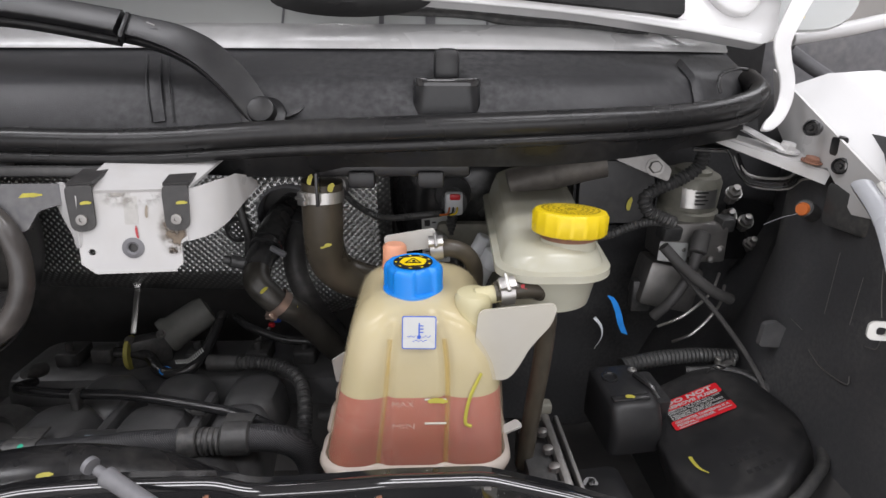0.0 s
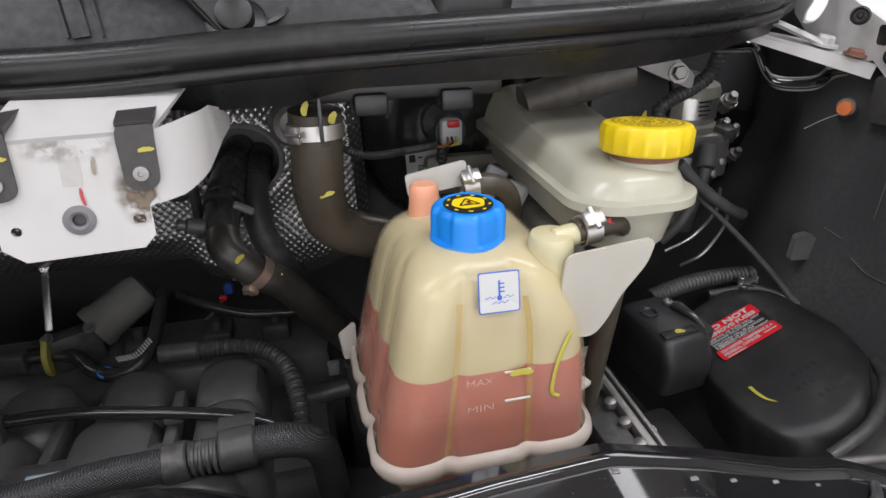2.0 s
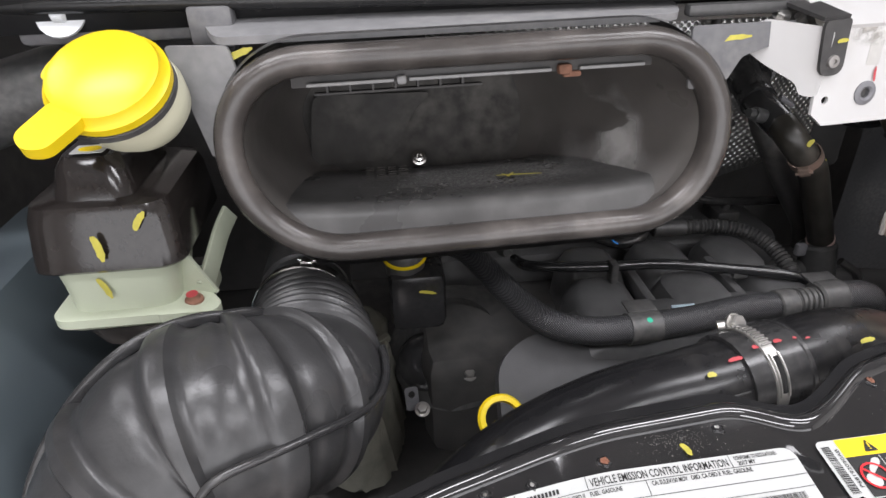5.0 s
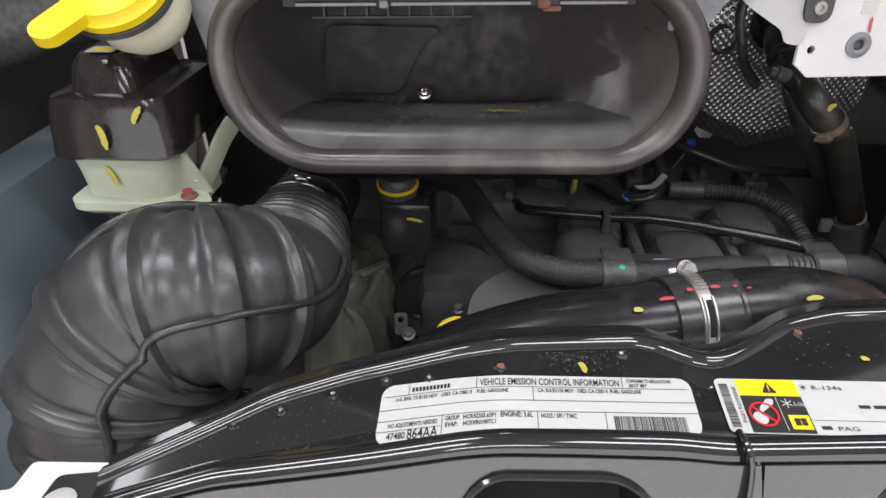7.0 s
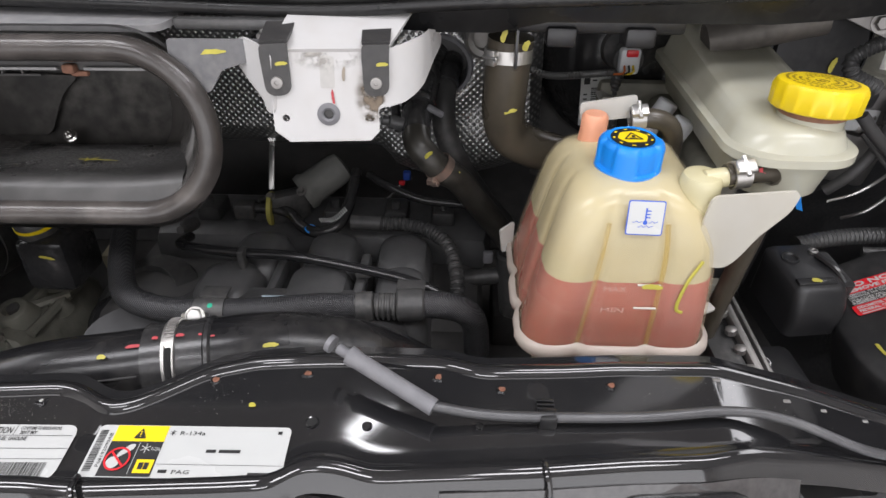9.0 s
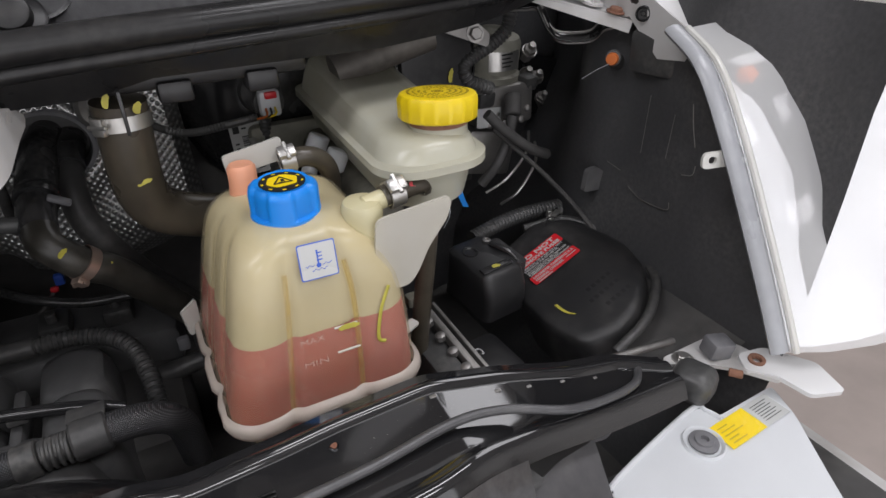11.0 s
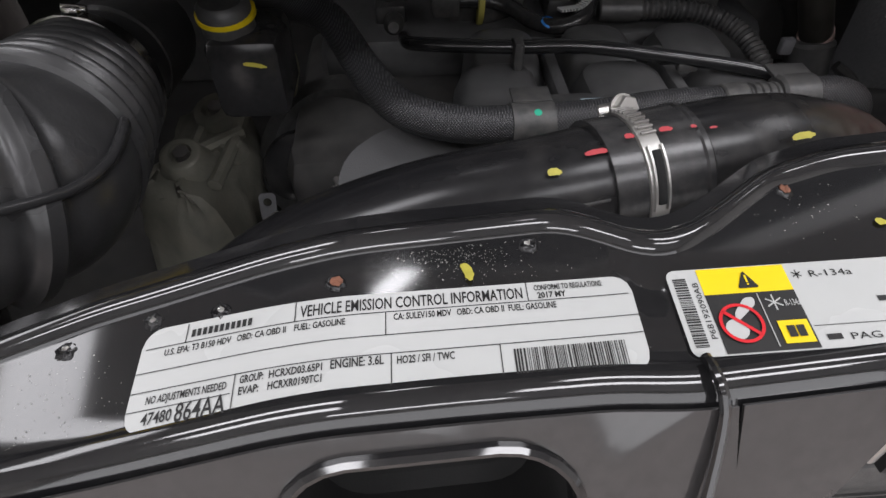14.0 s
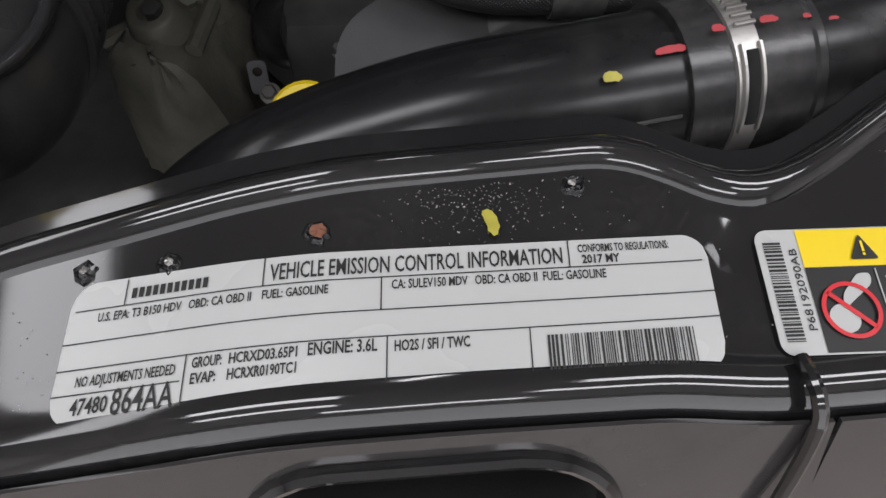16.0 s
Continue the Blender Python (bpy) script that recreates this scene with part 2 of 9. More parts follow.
def mesh_of(name, bm, material, angle=40):
    bmesh.ops.remove_doubles(bm, verts=bm.verts, dist=1e-6)
    bmesh.ops.recalc_face_normals(bm, faces=bm.faces)
    me = bpy.data.meshes.new(name)
    bm.to_mesh(me)
    bm.free()
    me.materials.append(material)
    smooth(me, angle)
    return me


def thing(name, at, label, category, group=""):
    """An Empty at the base of a thing that has parts."""
    e = new(name)
    e.empty_display_size = 0.02
    e.location = at
    tagged(e, label, category, group)
    bpy.context.view_layer.update()
    return e


def origin(ob):
    p = Vector((0, 0, 0))
    while ob is not None:
        p += ob.location
        ob = ob.parent
    return p


def part(name, bm, material, parent, label="", angle=40):
    """One mesh under a thing or part; bm is in world metres."""
    o = origin(parent)
    bmesh.ops.translate(bm, verts=bm.verts, vec=-o)
    ob = new(name, mesh_of(name, bm, material, angle))
    ob.parent = parent
    if label:
        ob["label"] = label
    return ob


def solo(name, bm, material, label, category, kind="", group="", angle=40):
    """A thing of one mesh, with its origin at its middle."""
    c = sum((v.co for v in bm.verts), Vector()) / max(1, len(bm.verts))
    bmesh.ops.translate(bm, verts=bm.verts, vec=-c)
    ob = new(name, mesh_of(name, bm, material, angle))
    ob.location = c
    return tagged(ob, label, category, group, kind)


def join(*bms):
    out = bmesh.new()
    for b in bms:
        me = bpy.data.meshes.new("tmp")
        b.to_mesh(me)
        b.free()
        out.from_mesh(me)
        bpy.data.meshes.remove(me)
    return out


def moved(bm, m):
    bmesh.ops.transform(bm, matrix=m, verts=bm.verts)
    return bm


def box(c, s, bevel=0.0, m=None, seg=2):
    """A box of size s round the centre c, edges rounded; m: a turn about c."""
    bm = bmesh.new()
    bmesh.ops.create_cube(bm, size=1.0)
    bmesh.ops.scale(bm, verts=bm.verts, vec=s)
    if bevel > 0:
        bmesh.ops.bevel(bm, geom=list(bm.edges), offset=bevel, segments=seg, profile=0.5, affect="EDGES")
    if m is not None:
        moved(bm, m)
    bmesh.ops.translate(bm, verts=bm.verts, vec=c)
    return bm


def turn(axis):
    """Turns z onto the axis."""
    return Vector((0, 0, 1)).rotation_difference(Vector(axis).normalized()).to_matrix().to_4x4()


def lathe(base, axis, profile, seg=28, squash=(1, 1)):
    """Profile of (radius, height) turned about an axis from base."""
    bm = bmesh.new()
    rings = []
    for r, h in profile:
        if r < 1e-5:
            rings.append([bm.verts.new((0, 0, h))])
        else:
            rings.append([bm.verts.new((r * squash[0] * math.cos(2 * math.pi * k / seg), r * squash[1] * math.sin(2 * math.pi * k / seg), h)) for k in range(seg)])
    for a, b in zip(rings, rings[1:]):
        for k in range(seg):
            q = [a[k % len(a)], a[(k + 1) % len(a)], b[(k + 1) % len(b)], b[k % len(b)]]
            q = list(dict.fromkeys(q))
            if len(q) > 2:
                bm.faces.new(q)
    moved(bm, Matrix.Translation(base) @ turn(axis))
    return bm


def rod(a, b, r, seg=20, bevel=0.15):
    """A round bar with softened ends from a to b."""
    a, b = Vector(a), Vector(b)
    h = (b - a).length
    e = min(r, h / 2) * bevel
    return lathe(a, b - a, [(0, 0), (r - e, 0), (r, e), (r, h - e), (r - e, h), (0, h)], seg)


def curve_points(pts, n):
    """n points evenly along a smooth line through pts."""
    p = [Vector(q) for q in pts]
    if len(p) == 2:
        dense = [p[0].lerp(p[1], k / 40) for k in range(41)]
    else:
        q = [p[0] * 2 - p[1], *p, p[-1] * 2 - p[-2]]
        dense = []
        for i in range(1, len(q) - 2):
            for k in range(30):
                t = k / 30
                a, b, c, d = q[i - 1], q[i], q[i + 1], q[i + 2]
                dense.append(0.5 * (2 * b + (c - a) * t + (2 * a - 5 * b + 4 * c - d) * t * t + (3 * b - a - 3 * c + d) * t ** 3))
        dense.append(p[-1])
    d = [0.0]
    for a, b in zip(dense, dense[1:]):
        d.append(d[-1] + (b - a).length)
    out, j = [], 0
    for k in range(n):
        s = d[-1] * k / (n - 1)
        while j < len(d) - 2 and d[j + 1] < s:
            j += 1
        f = (s - d[j]) / max(1e-9, d[j + 1] - d[j])
        out.append(dense[j].lerp(dense[j + 1], min(1, max(0, f))))
    return out, d[-1]


def tube(pts, radius, n=40, seg=14, cap=True, squash=1.0, up=None):
    """A hose along a smooth line; radius is a number or a function of the way along, 0 to 1, and of the metres gone."""
    path, length = curve_points(pts, n)
    bm = bmesh.new()
    t0 = (path[1] - path[0]).normalized()
    side = t0.cross(Vector(up) if up else Vector((0, 0, 1)) if abs(t0.z) < 0.9 else Vector((0, 1, 0))).normalized()
    rings = []
    for k, p in enumerate(path):
        t = (path[min(k + 1, n - 1)] - path[max(k - 1, 0)]).normalized()
        side = (side - t * side.dot(t)).normalized()
        other = t.cross(side)
        f = k / (n - 1)
        r = radius(f, f * length) if callable(radius) else radius
        rings.append([bm.verts.new(p + side * (r * math.cos(2 * math.pi * j / seg)) + other * (r * squash * math.sin(2 * math.pi * j / seg))) for j in range(seg)])
    for a, b in zip(rings, rings[1:]):
        for j in range(seg):
            bm.faces.new((a[j], a[(j + 1) % seg], b[(j + 1) % seg], b[j]))
    if cap:
        bm.faces.new(rings[0][::-1])
        bm.faces.new(rings[-1])
    return bm


def strap_along(pts, wide, thick, up, n=40, edge=0.3):
    """A flat bar with rounded edges swept along a smooth line; wide may be a function of the way along."""
    path, _ = curve_points(pts, n)
    up = Vector(up).normalized()
    rings = []
    for k, p in enumerate(path):
        t = (path[min(k + 1, n - 1)] - path[max(k - 1, 0)]).normalized()
        side = t.cross(up).normalized()
        nrm = side.cross(t)
        w = wide(k / (n - 1)) if callable(wide) else wide
        rings.append([p + side * x + nrm * y for x, y in rounded(0, 0, w / 2, thick / 2, thick * edge, 3)])
    return loft(rings)


def ribbed(r, pitch, depth):
    """Radius of a corrugated sleeve."""
    return lambda f, s: r + depth * math.cos(2 * math.pi * s / pitch)


def loft(rings, cap=True, closed=True):
    """Rings of points with equal counts, skinned."""
    bm = bmesh.new()
    vs = [[bm.verts.new(p) for p in r] for r in rings]
    for a, b in zip(vs, vs[1:]):
        m = len(a)
        for k in range(m if closed else m - 1):
            bm.faces.new((a[k], a[(k + 1) % m], b[(k + 1) % m], b[k]))
    if cap and closed:
        bm.faces.new(vs[0][::-1])
        bm.faces.new(vs[-1])
    return bm


def rounded(cx, cy, hx, hy, r, seg=6):
    """Outline of a rounded rectangle, counter-clockwise."""
    out = []
    r = min(r, hx * 0.999, hy * 0.999)
    for sx, sy, a0 in ((1, 1, 0), (-1, 1, 90), (-1, -1, 180), (1, -1, 270)):
        for k in range(seg + 1):
            a = radians(a0 + 90 * k / seg)
            out.append((cx + sx * (hx - r) + r * math.cos(a), cy + sy * (hy - r) + r * math.sin(a)))
    return out


def circle(cx, cy, r, seg=20):
    return [(cx + r * math.cos(2 * math.pi * k / seg), cy + r * math.sin(2 * math.pi * k / seg)) for k in range(seg)]


def soften(poly, r, seg=4):
    """Rounds the corners of a polygon."""
    out = []
    n = len(poly)
    for k in range(n):
        a, b, c = Vector(poly[k - 1]), Vector(poly[k]), Vector(poly[(k + 1) % n])
        u, v = (a - b), (c - b)
        d = min(r, u.length * 0.45, v.length * 0.45)
        p, q = b + u.normalized() * d, b + v.normalized() * d
        for j in range(seg + 1):
            t = j / seg
            out.append(tuple(p * (1 - t) ** 2 + b * 2 * t * (1 - t) + q * t * t))
    return out


def sheet(outline, holes, thick, m, bevel=0.0):
    """A flat plate with real holes: outline in its own plane, thickness along its normal."""
    bm = bmesh.new()
    edges = []
    for loop in (outline, *holes):
        vs = [bm.verts.new((x, y, 0)) for x, y in loop]
        edges += [bm.edges.new((vs[k], vs[(k + 1) % len(vs)])) for k in range(len(vs))]
    bmesh.ops.triangle_fill(bm, use_beauty=True, use_dissolve=False, edges=edges)
    if thick:
        ext = bmesh.ops.extrude_face_region(bm, geom=list(bm.faces))
        bmesh.ops.translate(bm, verts=[g for g in ext["geom"] if isinstance(g, bmesh.types.BMVert)], vec=(0, 0, thick))
    moved(bm, m)
    return bm


def frame_at(o, x, y):
    """A plane's pose: origin, its x direction and roughly its y direction."""
    x = Vector(x).normalized()
    z = x.cross(Vector(y)).normalized()
    y = z.cross(x)
    m = Matrix((x, y, z)).transposed().to_4x4()
    return Matrix.Translation(o) @ m


def text(body, size, m, width=None, align="LEFT", bold=0.0):
    """Raised print as a mesh, in the plane m."""
    cu = bpy.data.curves.new("print", "FONT")
    cu.body, cu.size, cu.align_x, cu.extrude, cu.offset = body, size, align, 0.00004, bold
    cu.resolution_u = 2
    ob = bpy.data.objects.new("print", cu)
    scene.collection.objects.link(ob)
    bpy.context.view_layer.update()
    dg = bpy.context.evaluated_depsgraph_get()
    me = bpy.data.meshes.new_from_object(ob.evaluated_get(dg))
    bm = bmesh.new()
    bm.from_mesh(me)
    bpy.data.objects.remove(ob)
    bpy.data.curves.remove(cu)
    bpy.data.meshes.remove(me)
    if width and bm.verts:
        w = max(v.co.x for v in bm.verts) - min(v.co.x for v in bm.verts)
        bmesh.ops.scale(bm, verts=bm.verts, vec=(width / w, 1, 1))
    return moved(bm, m)


def bars(rects, m, h=0.0):
    """Flat print: rectangles x0, y0, x1, y1 in the plane m."""
    bm = bmesh.new()
    for x0, y0, x1, y1 in rects:
        bm.faces.new([bm.verts.new((x, y, h)) for x, y in ((x0, y0), (x1, y0), (x1, y1), (x0, y1))])
    return moved(bm, m)


def lerp_table(table, x):
    """Value at x of a line through (x, value) pairs."""
    return float(np.interp(x, [p[0] for p in table], [p[1] for p in table]))


def hexhead(at, axis, r, h, washer=0.0):
    bms = [lathe(at, axis, [(0, 0), (r, 0), (r, h * 0.8), (r * 0.85, h), (0, h)], 6)]
    if washer:
        bms.append(lathe(at, axis, [(0, 0), (washer, 0), (washer, h * 0.25), (0, h * 0.25)], 20))
    return join(*bms)


def bolt(at, axis, r, h, washer, material, name="bolt", label="hexagon bolt with a washer", parent=None):
    bm = hexhead(Vector(at), axis, r, h, washer)
    if parent is not None:
        return part(name, bm, material, parent, angle=30)
    return solo(name, bm, material, label, "bolt", angle=30)


def blob(a, b, w, m):
    """A short brushed paint stroke in the plane m, from a to b."""
    a, b = Vector(a), Vector(b)
    d = (b - a).normalized()
    nrm = Vector((-d.y, d.x))
    L = []
    R = []
    for k in range(9):
        t = k / 8
        p = a.lerp(b, t) + nrm * (w * 0.16 * math.sin(t * 3.6 + 0.4))
        ww = w * (min(1.0, 0.45 + 3.2 * t, 0.35 + 2.6 * (1 - t)) + 0.08 * math.sin(t * 19))
        L.append(p + nrm * ww / 2)
        R.append(p - nrm * ww / 2)
    bm = bmesh.new()
    vl = [bm.verts.new((*p, 0)) for p in L]
    vr = [bm.verts.new((*p, 0)) for p in R]
    for k in range(8):
        bm.faces.new((vl[k], vr[k], vr[k + 1], vl[k + 1]))
    return moved(bm, m)


def mark(at, along, normal, length, width, parent, material=YPAINT, name="paint_mark"):
    """A paint stroke laid 1 mm proud on a surface."""
    nrm = Vector(normal).normalized()
    m = frame_at(Vector(at) + nrm * 0.0012, along, nrm.cross(Vector(along)))
    return part(name, blob((-length / 2, 0), (length / 2, 0), width, m), material, parent)


def grit(spots, parent, material, seed, size=(0.00015, 0.0005)):
    """Loose specks strewn over given places of a surface, as one part."""
    rng = random.Random(seed)
    bm = bmesh.new()
    for p in spots(rng):
        r = rng.uniform(*size)
        q = [bm.verts.new(p + Vector((rng.uniform(-r, r), rng.uniform(-r, r), h))) for h in (0, 0, 0, rng.uniform(0.3, 1.0) * r)]
        for k in ((0, 1, 2), (0, 1, 3), (1, 2, 3), (2, 0, 3)):
            bm.faces.new([q[j] for j in k])
    ob = part("grit", bm, material, parent, "pale loose grit")
    ob["kind"] = "stuff"
    return ob


SPECK = mat("pale_grit", (0.36, 0.35, 0.33), 0.6, bump=0.0)


# ---- the workshop round the van ----
def workshop():
    w, d, h, yb = 4.2, 4.6, 3.3, 0.4
    solo("floor", box((0, yb, -0.05), (2 * w, 2 * d, 0.1)), CONCRETE, "grey concrete workshop floor", "floor", "structure")
    solo("ceiling", box((0, yb, h + 0.05), (2 * w, 2 * d, 0.1)), CEIL, "white workshop ceiling", "ceiling", "structure")
    m = frame_at((0, yb - d, 0), (1, 0, 0), (0, 0, 1))
    solo("wall_south", sheet([(-w, 0), (w, 0), (w, h), (-w, h)], [[(-3.7, 0.05), (3.7, 0.05), (3.7, 2.7), (-3.7, 2.7)]], 0.1, m), WALLM, "pale painted workshop wall with an open roller door", "wall", "structure")
    la = bpy.data.lights.new("door_daylight", "AREA")
    la.shape, la.size, la.size_y, la.energy, la.color = "RECTANGLE", 7.3, 2.6, DOOR_WATTS, (0.975, 0.965, 1.0)
    lo = new("door_daylight", la)
    lo.matrix_world = look((0, yb - d - 0.02, 1.4), (0, 0, 1.4))
    for nm, c, s in (("wall_north", (0, yb + d + 0.05, h / 2), (2 * w, 0.1, h)),
                     ("wall_east", (w + 0.05, yb, h / 2), (0.1, 2 * d, h)), ("wall_west", (-w - 0.05, yb, h / 2), (0.1, 2 * d, h))):
        solo(nm, box(c, s), WALLM, "pale painted workshop wall", "wall", "structure")
    spots = [(-1.5, -1.3, 0), (0.9, -1.3, 0), (-1.5, 0.1, 0), (0.9, 0.1, 0), (-0.3, -2.9, 0), (-3.1, 1.4, 90), (2.12, 1.65, 91), (-0.42, 1.45, 45)]
    for x, y, a in spots:
        e = thing("ceiling_light", (x, y, h), "long white strip lamp under the ceiling", "ceiling lamp", "ceiling strip lamps")
        long, wide = {0: (1.5, 0.44), 45: (0.55, 0.12), 90: (1.9, 0.6), 91: (2.0, 0.9)}[a]
        part("housing", box((x, y, h - 0.03), (long, wide, 0.05), 0.008, Matrix.Rotation(radians(a), 4, "Z")), WHITE, e)
        la = bpy.data.lights.new("strip_light", "AREA")
        la.shape, la.size, la.size_y, la.energy, la.color = "RECTANGLE", long - 0.05, wide - 0.04, LAMP_WATTS * long * wide / 0.66 * {91: 0.40, 90: 0.45}.get(a, 1.0), (0.965, 0.955, 1.0)
        lo = new("strip_light", la)
        lo.location = (x, y, h - 0.062)
        lo.rotation_euler = (0, 0, radians(a))


LAMP_WATTS, DOOR_WATTS = 23.0, 135.0
workshop()


# ---- the van's front: sheet metal that closes the bay ----
def bay_shell():
    solo("bay_floor", box((-0.25, 0.72, 0.80), (1.7, 1.0, 0.04)), DARK, "black grimy undertray of the engine bay", "undertray", "structure")
    solo("firewall", box((-0.25, 1.12, 1.12), (1.7, 0.05, 0.6), 0.01), DARK, "black painted firewall behind the engine", "firewall", "structure")
    solo("bay_side_west", box((-1.16, 0.72, 1.1), (0.05, 0.9, 0.62), 0.01), DARK, "black inner wing panel", "inner wing", "structure")
    solo("van_front", box((-0.25, 0.68, 0.39), (1.86, 1.10, 0.78), 0.03), WHITE_DIRTY, "white lower front of the van", "van body", "structure")
    r = thing("radiator", (-0.25, 0.33, 0.81), "black radiator below the front panel", "radiator")
    part("core", box((-0.25, 0.335, 0.91), (0.98, 0.035, 0.18), 0.003), DARK, r)
    part("top_tank", box((-0.25, 0.33, 1.017), (1.0, 0.05, 0.034), 0.008), PLASTIC, r)
    part("bottom_tank", box((-0.25, 0.33, 0.815), (1.0, 0.05, 0.03), 0.008), PLASTIC, r)
    for k in range(24):
        part("fin", box((-0.25, 0.3165, 0.84 + 0.0068 * k), (0.96, 0.004, 0.0022)), DARK, r)


bay_shell()

# crest height, rear edge and front crease of the front panel, along the van's width
TOP_Z = [(-0.83, 1.108), (-0.80, 1.113), (-0.72, 1.124), (-0.64, 1.136), (-0.59, 1.144), (-0.565, 1.146), (-0.45, 1.142), (-0.30, 1.144), (-0.05, 1.142), (0.03, 1.136), (0.10, 1.121), (0.17, 1.103), (0.22, 1.092), (0.27, 1.083)]
REAR_Y = [(-0.83, 0.292), (-0.755, 0.330), (-0.715, 0.352), (-0.665, 0.366), (-0.60, 0.378), (-0.55, 0.386), (-0.47, 0.395), (-0.454, 0.390), (-0.436, 0.380), (-0.42, 0.379), (-0.40, 0.389), (-0.365, 0.413), (-0.33, 0.423), (-0.27, 0.428), (-0.185, 0.429), (-0.155, 0.421), (-0.09, 0.425), (0.03, 0.437), (0.10, 0.432), (0.17, 0.424), (0.22, 0.424), (0.27, 0.405)]
FRONT_Y = [(-0.83, 0.255), (-0.80, 0.264), (-0.74, 0.280), (-0.65, 0.287), (-0.58, 0.294), (-0.52, 0.298), (-0.46, 0.301), (-0.43, 0.299), (-0.33, 0.305), (-0.295, 0.308), (-0.28, 0.322), (-0.255, 0.322), (-0.23, 0.315), (-0.12, 0.324), (0.0, 0.338), (0.05, 0.350), (0.10, 0.356), (0.17, 0.362), (0.27, 0.372)]


def soft_table(table, x, w=0.008):
    return sum(lerp_table(table, x + k * w) for k in (-1, -0.5, 0, 0.5, 1)) / 5


def panel_point(x, y):
    """A place on the front panel's upper face."""
    return Vector((x, y, soft_table(TOP_Z, x) + (y - 0.345) * 0.14))


def front_panel():
    e = thing("radiator_support", (-0.28, 0.34, 1.10), "gloss black stamped steel radiator support with weld spots", "radiator support")
    xs = [-0.815 + k * 0.005 for k in range(218)]
    rings = []
    for x in xs:
        yr, yf = soft_table(REAR_Y, x), soft_table(FRONT_Y, x)
        w = yr - yf
        groove = -0.0032 * math.exp(-((x + 0.4365) / 0.005) ** 2) - 0.0016 * math.exp(-((x + 0.113) / 0.005) ** 2)
        prof = [(yr, -0.016), (yr, -0.002), (yr - 0.001, 0.0), (yr - 0.009, 0.0005), (yr - 0.0115, 0.004), (yr - 0.0155, 0.0055), (yr - 0.0195, 0.004), (yr - 0.022, 0.0)]
        for k in range(1, 9):
            prof.append((yr - 0.022 - (w - 0.030) * k / 9, groove * math.sin(math.pi * min(1, k / 6.5 + 0.2)) if k > 1 else 0))
        prof += [(yf + 0.008, 0.001), (yf + 0.004, 0.0025), (yf, 0.002), (yf - 0.004, -0.002), (yf - 0.007, -0.008), (yf - 0.010, -0.014)]
        rings.append([panel_point(x, y) + Vector((0, 0, h)) for y, h in prof])
    top = loft(rings, cap=False, closed=False)
    ext = bmesh.ops.solidify(top, geom=list(top.faces), thickness=0.0015)
    part("top_panel", top, GLOSS, e, angle=50)
    # sloping front faces with their round-ended windows
    for nm, x0, x1, holes in (("front_face", -0.80, -0.415, [(-0.534, 0.056)]), ("front_face", -0.413, -0.335, []), ("front_face", -0.184, 0.075, [(-0.015, 0.058)])):
        o = Vector(((x0 + x1) / 2, 0, 0))
        ya, yb = soft_table(FRONT_Y, x0) - 0.009, soft_table(FRONT_Y, x1) - 0.009
        za, zb = soft_table(TOP_Z, x0) - 0.012, soft_table(TOP_Z, x1) - 0.012
        o = Vector((x0, ya, za))
        ex = Vector((x1, yb, zb)) - o
        L = ex.length
        m = frame_at(o, ex, Vector((0, 0.45, 1)))
        hl = []
        for hx, hw in holes:
            hl.append(rounded((hx - x0) / (x1 - x0) * L, -0.048, hw, 0.036, 0.028))
        def bend(p):
            """Lets the face follow the crease above it."""
            x = min(x1, max(x0, p.x))
            f = (x - x0) / (x1 - x0)
            return p + Vector((0, soft_table(FRONT_Y, x) - 0.009 - (ya + (yb - ya) * f), soft_table(TOP_Z, x) - 0.012 - (za + (zb - za) * f)))
        n = 60
        def depth(u):
            if x0 < -0.5:
                return -0.12
            if x0 < -0.3:
                return -0.003 - 0.10 * max(0.0, 1 - u / L)
            return -0.0015 - min(0.060, u * 1.8) - lerp_table([(0, 0), (0.066, 0), (0.086, 0.045), (0.4, 0.045)], u)
        edge = [(L * k / n, 0.001) for k in range(n + 1)] + [(L - L * k / n, depth(L - L * k / n)) for k in range(n + 1)]
        face = sheet(edge[::-1], hl, -0.0015, m)
        for v in face.verts:
            v.co = bend(v.co)
        part(nm, face, GLOSS_SHEEN, e)
        for hx, hw in holes:
            cx = (hx - x0) / (x1 - x0) * L
            prof = ((0.005, 0.0003), (0.0045, 0.0028), (0.0025, 0.0042), (0.0005, 0.0035), (0.0, 0.001), (0.0, -0.014))
            rg = loft([[bend(m @ Vector((x, y, h))) for x, y in rounded(cx, -0.048, hw + g, 0.036 + g, 0.028 + g)] for g, h in prof], cap=False)
            part("window_rim", rg, GLOSS, e)
            # black well added behind the window, its colour stands in for shade
            well = [[bend(m @ Vector((x, y, h))) for x, y in rounded(cx, -0.048, hw - g, 0.036 - g, 0.028 - g)] for g, h in ((0.0, -0.013), (0.001, -0.035), (0.004, -0.060), (0.012, -0.064))]
            part("window_shade", loft(well, cap=False), PAD_SHADE, e)
            part("window_shade_back", loft([well[-1], [q + (sum(well[-1], Vector()) / len(well[-1]) - q) * 0.9 for q in well[-1]]]), PAD_SHADE, e)
    # upright seams
    for x in (-0.425, -0.113):
        yf = soft_table(FRONT_Y, x)
        z = soft_table(TOP_Z, x)
        part("seam_rib", tube([(x, yf + 0.008, z - 0.0012), (x + 0.001, yf - 0.004, z - 0.0006), (x + 0.003, yf - 0.0145, z - 0.018), (x - 0.005, yf - 0.0485, z - 0.085)], 0.0022, 20, 8), GLOSS, e)
